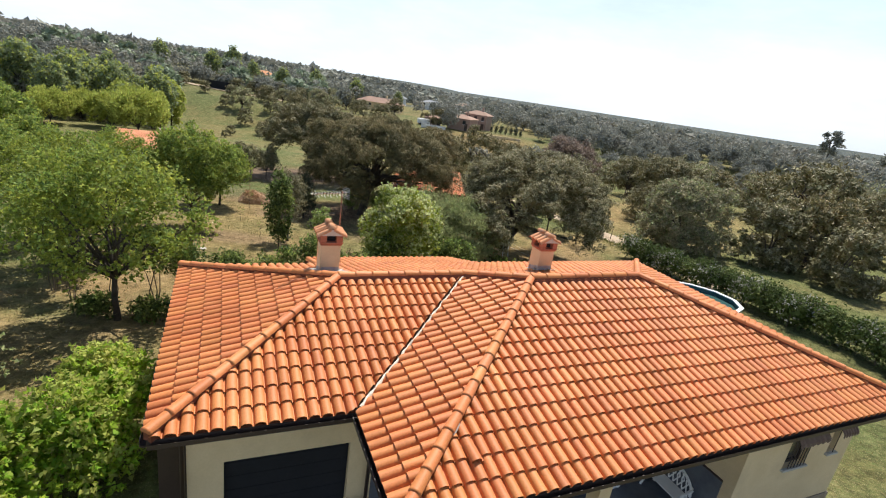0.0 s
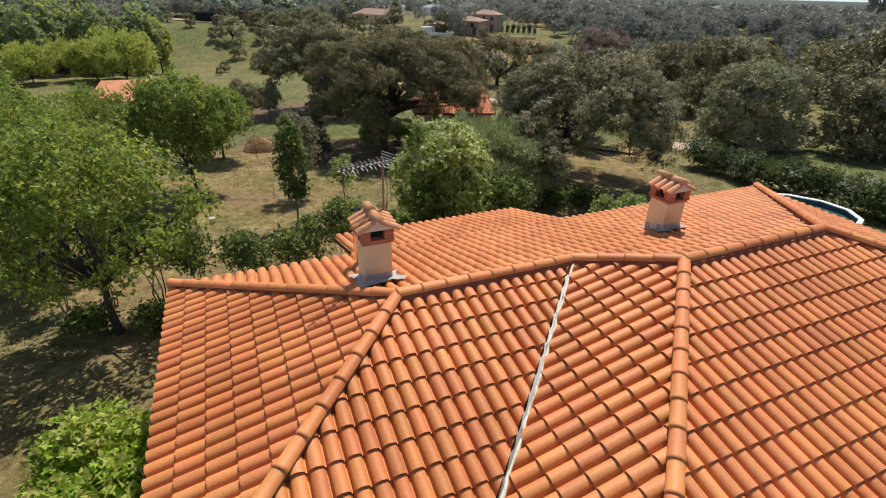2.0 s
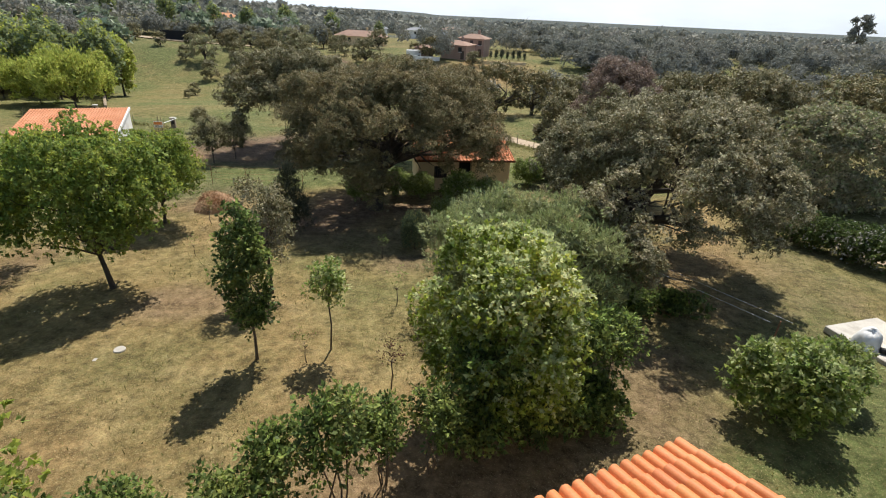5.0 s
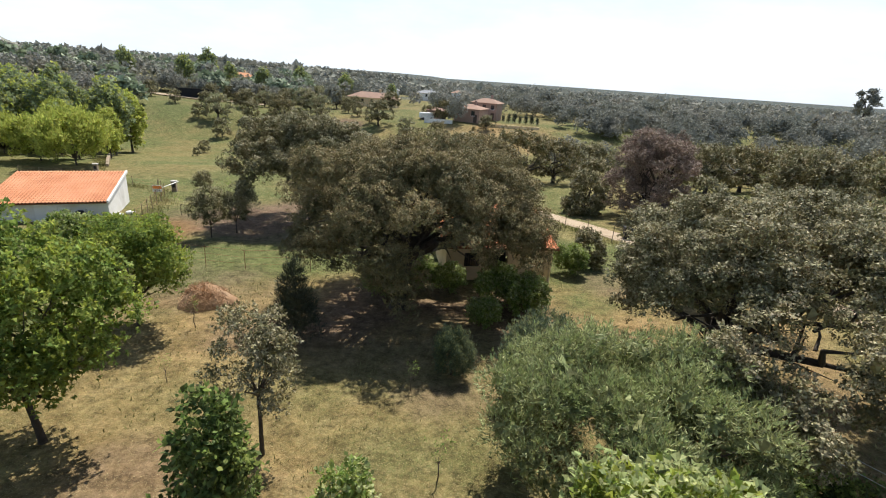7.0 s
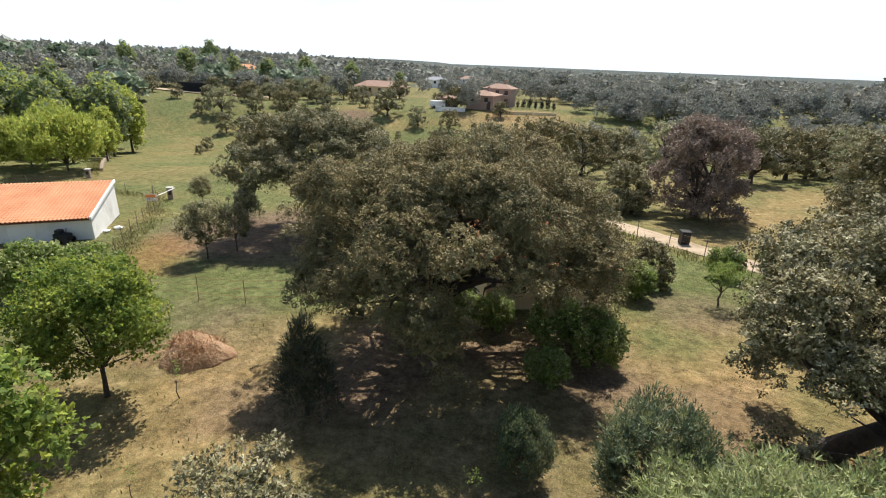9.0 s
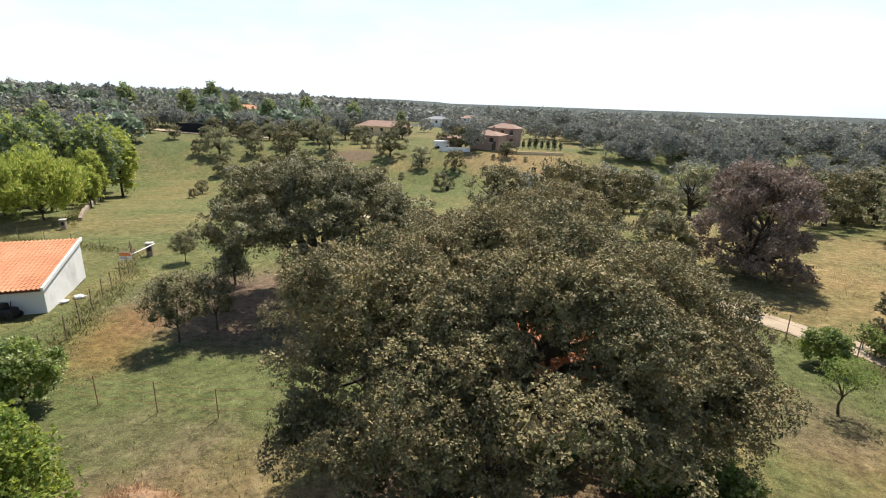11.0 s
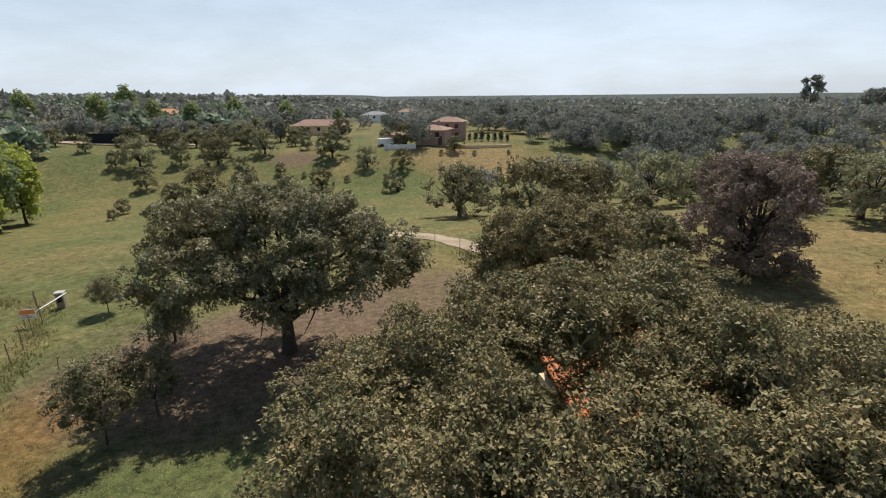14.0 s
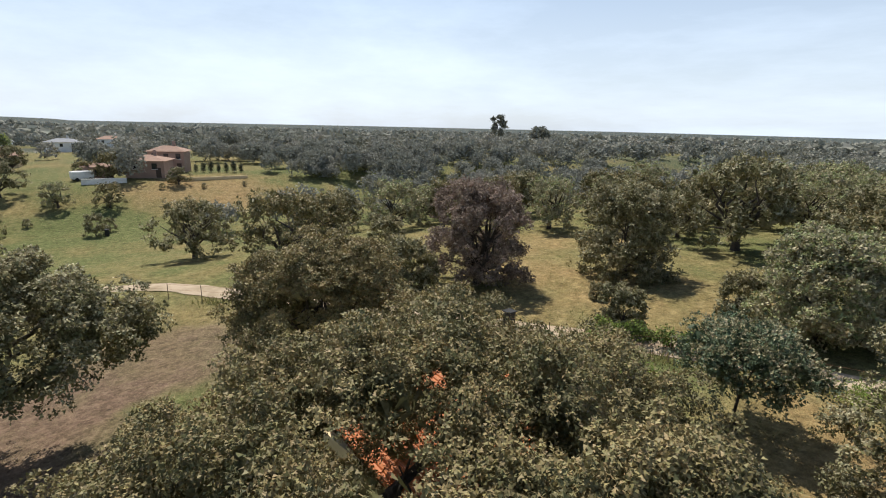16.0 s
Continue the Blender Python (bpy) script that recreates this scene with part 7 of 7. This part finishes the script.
village_house(1.0, 161.5, -22, 7.4, 7.0, 3.9, 1.1, M_PINK, M_ROOF_FAR, "two-storey pinkish brick house with hipped clay roof", 2)
village_house(6.0, 170.0, -22, 7.6, 5.6, 5.2, 1.2, M_PINK, M_ROOF_FAR, "taller brick wing with clay roof and chimney", 3)
village_house(-32.0, 203.0, -4, 17.0, 8.0, 3.4, 1.8, M_RENDER, M_ROOF_FAR, "long low cream farmhouse with brown tiled roof", 5)
village_house(-16.0, 280.0, -10, 11.0, 8.0, 4.2, 1.4, M_RENDER_W, M_GREY, "white house with grey roof among the oaks", 3)
village_house(-38.0, 292.0, 5, 12.0, 7.0, 4.5, 1.6, M_RENDER_W, M_GREY, "white house with grey roof further off", 3)
village_house(2.0, 330.0, 0, 12.0, 8.0, 4.5, 1.6, M_RENDER_W, M_ROOF_FAR, "distant white house with pale roof", 3)
village_house(-8.5, 163.0, 0, 5.0, 4.0, 2.8, 0.7, M_PINK, M_ROOF_FAR, "small brick outbuilding with red door", 1)
village_house(-100.0, 255.0, 10, 12.0, 8.0, 4.0, 1.8, M_RENDER, M_TILE_OLD, "house with orange roof among hill trees", 3)
village_house(-150.0, 250.0, 10, 12.0, 8.0, 4.0, 1.8, M_RENDER_W, M_ROOF_FAR, "white house on the hill top", 3)
van = empty("white_van", pose(-11.2, 159.6, height(-11.2, 159.6), 0, 0, 20), "white van parked beside the farm yard", "van")
part("body", box((-1.9, -0.85, 0.35), (1.9, 0.85, 1.9), 0.15), M_RENDER_W, van)
part("windscreen", box((1.7, -0.7, 1.15), (1.905, 0.7, 1.75), 0.02), M_GLASS_D, van)
for wx in (-1.2, 1.2):
    for wy in (-0.8, 0.8):
        part("wheel", tube([(wx, wy - 0.1, 0.33), (wx, wy + 0.1, 0.33)], [0.33, 0.33], 12), M_BLACK, van)
yard = empty("yard_wall", pose(-5.0, 154.5, height(-5.0, 154.5)), "low white yard wall in front of the brick house", "wall")
part("wall", box((-6.5, -0.15, -0.3), (1.0, 0.15, 1.0)), M_RENDER_W, yard)
part("wall", box((8.0, -1.5, -0.3), (24.0, -1.2, 0.7)), M_RENDER, yard)
tr = empty("trailer", pose(-75, 171, height(-75, 171) + 0.1, 0, 0, 0), "dark netting screen along the far road", "screen")
part("netting", box((-11, -0.15, 0.4), (0.5, 0.15, 2.9)), M_DARK, tr)
for x in (-10.5, -5, 0):
    part("post", tube([(x, 0, -0.6), (x, 0, 3.3)], [0.06, 0.06], 6), M_WOOD, tr)

# clipped cypresses beside the brick house
cypress = tree("cypress", 94, 3.4, 1.0, 0.1, L_PINE, "small dark cypress in a row beside the brick house", 300, 0.22, 4, 26, 0.42, trunk_r=0.08, trunk_h=0.5, squash=1.6, n_limbs=4, group="cypresses beside the brick house")
for k in range(7):
    (again if k else plant)(cypress, 10.5 + 1.5 * k, 164.5 - 0.7 * k, 50 * k, 0.6 + 0.09 * (k % 3), 0.15)

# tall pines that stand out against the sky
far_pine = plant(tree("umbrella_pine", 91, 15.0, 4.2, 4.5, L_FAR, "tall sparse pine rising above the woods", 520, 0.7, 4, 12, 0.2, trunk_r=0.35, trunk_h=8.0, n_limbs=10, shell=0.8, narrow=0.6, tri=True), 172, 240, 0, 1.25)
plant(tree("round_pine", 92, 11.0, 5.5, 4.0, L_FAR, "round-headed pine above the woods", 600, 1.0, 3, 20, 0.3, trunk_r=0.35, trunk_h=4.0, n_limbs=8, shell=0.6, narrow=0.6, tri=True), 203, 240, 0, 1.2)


# ---------------------------------------------------------------- grass tufts near the camera's way
def tufts():
    rng = np.random.RandomState(77)
    n = 60000
    x, y = -34 + 62 * rng.rand(n), 14 + 62 * rng.rand(n)
    d, b, _ = ground_cover(x, y)
    keep = (b < 0.45) & (rng.rand(n) < 0.9)
    x, y = x[keep], y[keep]
    n = len(x)
    z = terrain(x, y)
    a = rng.rand(n) * 6.283
    h = 0.03 + 0.11 * rng.rand(n) ** 2
    w = 0.012 + 0.016 * rng.rand(n)
    lx, ly = rng.normal(size=n) * 0.04, rng.normal(size=n) * 0.04
    v = np.stack([np.stack([x - np.cos(a) * w, y - np.sin(a) * w, z - 0.04], -1), np.stack([x + np.cos(a) * w, y + np.sin(a) * w, z - 0.04], -1), np.stack([x + lx, y + ly, z + h], -1)], 1).reshape(-1, 3)
    tagged(part("grass_tufts", (v, np.arange(3 * n).reshape(-1, 3)), L_GRASS), "short tufts of green and straw grass", "grass", kind="stuff")


tufts()


def weeds(lines):
    """Tall dry and green weeds along the fences."""
    rng = np.random.RandomState(78)
    p = []
    for line in lines:
        for (x0, y0), (x1, y1) in zip(line, line[1:]):
            m = int(math.hypot(x1 - x0, y1 - y0) * 80)
            k = rng.rand(m)
            p.append(np.stack([x0 + (x1 - x0) * k + rng.normal(size=m) * 0.5, y0 + (y1 - y0) * k + rng.normal(size=m) * 0.5], -1))
    p = np.concatenate(p)
    n = len(p)
    patch = lattice(41, p[:, 0], p[:, 1], 1.3)
    z, a = terrain(p[:, 0], p[:, 1]), rng.rand(n) * 6.283
    h, w = (0.08 + 0.34 * rng.rand(n)) * (0.3 + patch), 0.02 + 0.03 * rng.rand(n)
    lean = rng.normal(size=(n, 2)) * 0.12
    c = np.stack([np.cos(a) * w, np.sin(a) * w], -1)
    v = np.stack([np.c_[p - c, z - 0.05], np.c_[p + c, z - 0.05], np.c_[p + lean, z + h]], 1).reshape(-1, 3)
    tagged(part("tall_weeds", (v, np.arange(3 * n).reshape(-1, 3)), L_GRASS), "tall straw and green weeds along the fences", "weeds", kind="stuff")


weeds([[(-34.0, 68.0), (-31.6, 64.7), (-28.8, 57.2), (-26.6, 51.5), (-25.2, 47.0)], [(-34.2, 68.2), (-44.0, 71.5), (-52, 72.5)], [(-46.8, 78), (-56, 92)], [(16.2, 39.5), (14.9, 43.4), (12.6, 48.6), (9.6, 54.0), (5.6, 60.8), (0.5, 68.8), (-4.5, 76.2)]])


# ---------------------------------------------------------------- roof tiles, last
N_SINGLE = [0]


def near_piece(i, j, p):
    ok = p.x < 7.2 and p.y < 11.3 and N_SINGLE[0] < 300
    N_SINGLE[0] += ok
    return ok


for fname, origin, along, up, corners in FACES:
    lay_tiles(fname, origin, along, up, corners, EAVE_Z, roofs[fname], near_piece)
# a tile that has slipped down the front slope, and a patched hip cap
loose = new("tile", TILE_ME)
loose.parent = roofs["right_front"]
loose.matrix_basis = face_frame((U0, VF), (1, 0), (0, 1), EAVE_Z) @ Matrix.Translation((1.32, 0.62, 0.055)) @ Matrix.Rotation(0.06, 4, "Z")
tagged(loose, "slipped clay tile lying over its neighbours")
patch_v = [(math.cos(math.pi * k / 8) * r, y, math.sin(math.pi * k / 8) * r * 0.88) for y, r in ((0.0, 0.114), (0.12, 0.12), (0.27, 0.113)) for k in range(9)]
patch = part("mortar_patch", (patch_v, [[9 * j + k, 9 * j + k + 9, 9 * j + k + 10, 9 * j + k + 1] for j in range(2) for k in range(8)]), M_MORTAR, roofs["middle_hip"], "pale cement patch on a hip tile", smooth=True)
hip_d = (Vector((*P_AM, Z2)) - Vector((U0, VF, EAVE_Z))).normalized()
hip_s = hip_d.cross(Vector((0, 0, 1))).normalized()
hip_m = Matrix((hip_s, hip_d, hip_s.cross(hip_d))).transposed().to_4x4()
hip_m.translation = Vector((U0, VF, EAVE_Z)) + hip_d * 1.62 + Vector((0, 0, 0.085))
patch.matrix_basis = hip_m
lay_tiles("annex", (AU1, AV1), (-1, 0), (0, -1), [(AU1, AV1), (AU0, AV1), (AU0, VB - 0.2), (AU1, VB - 0.2)], ann_z(AV1), roofs["annex"], near_piece)
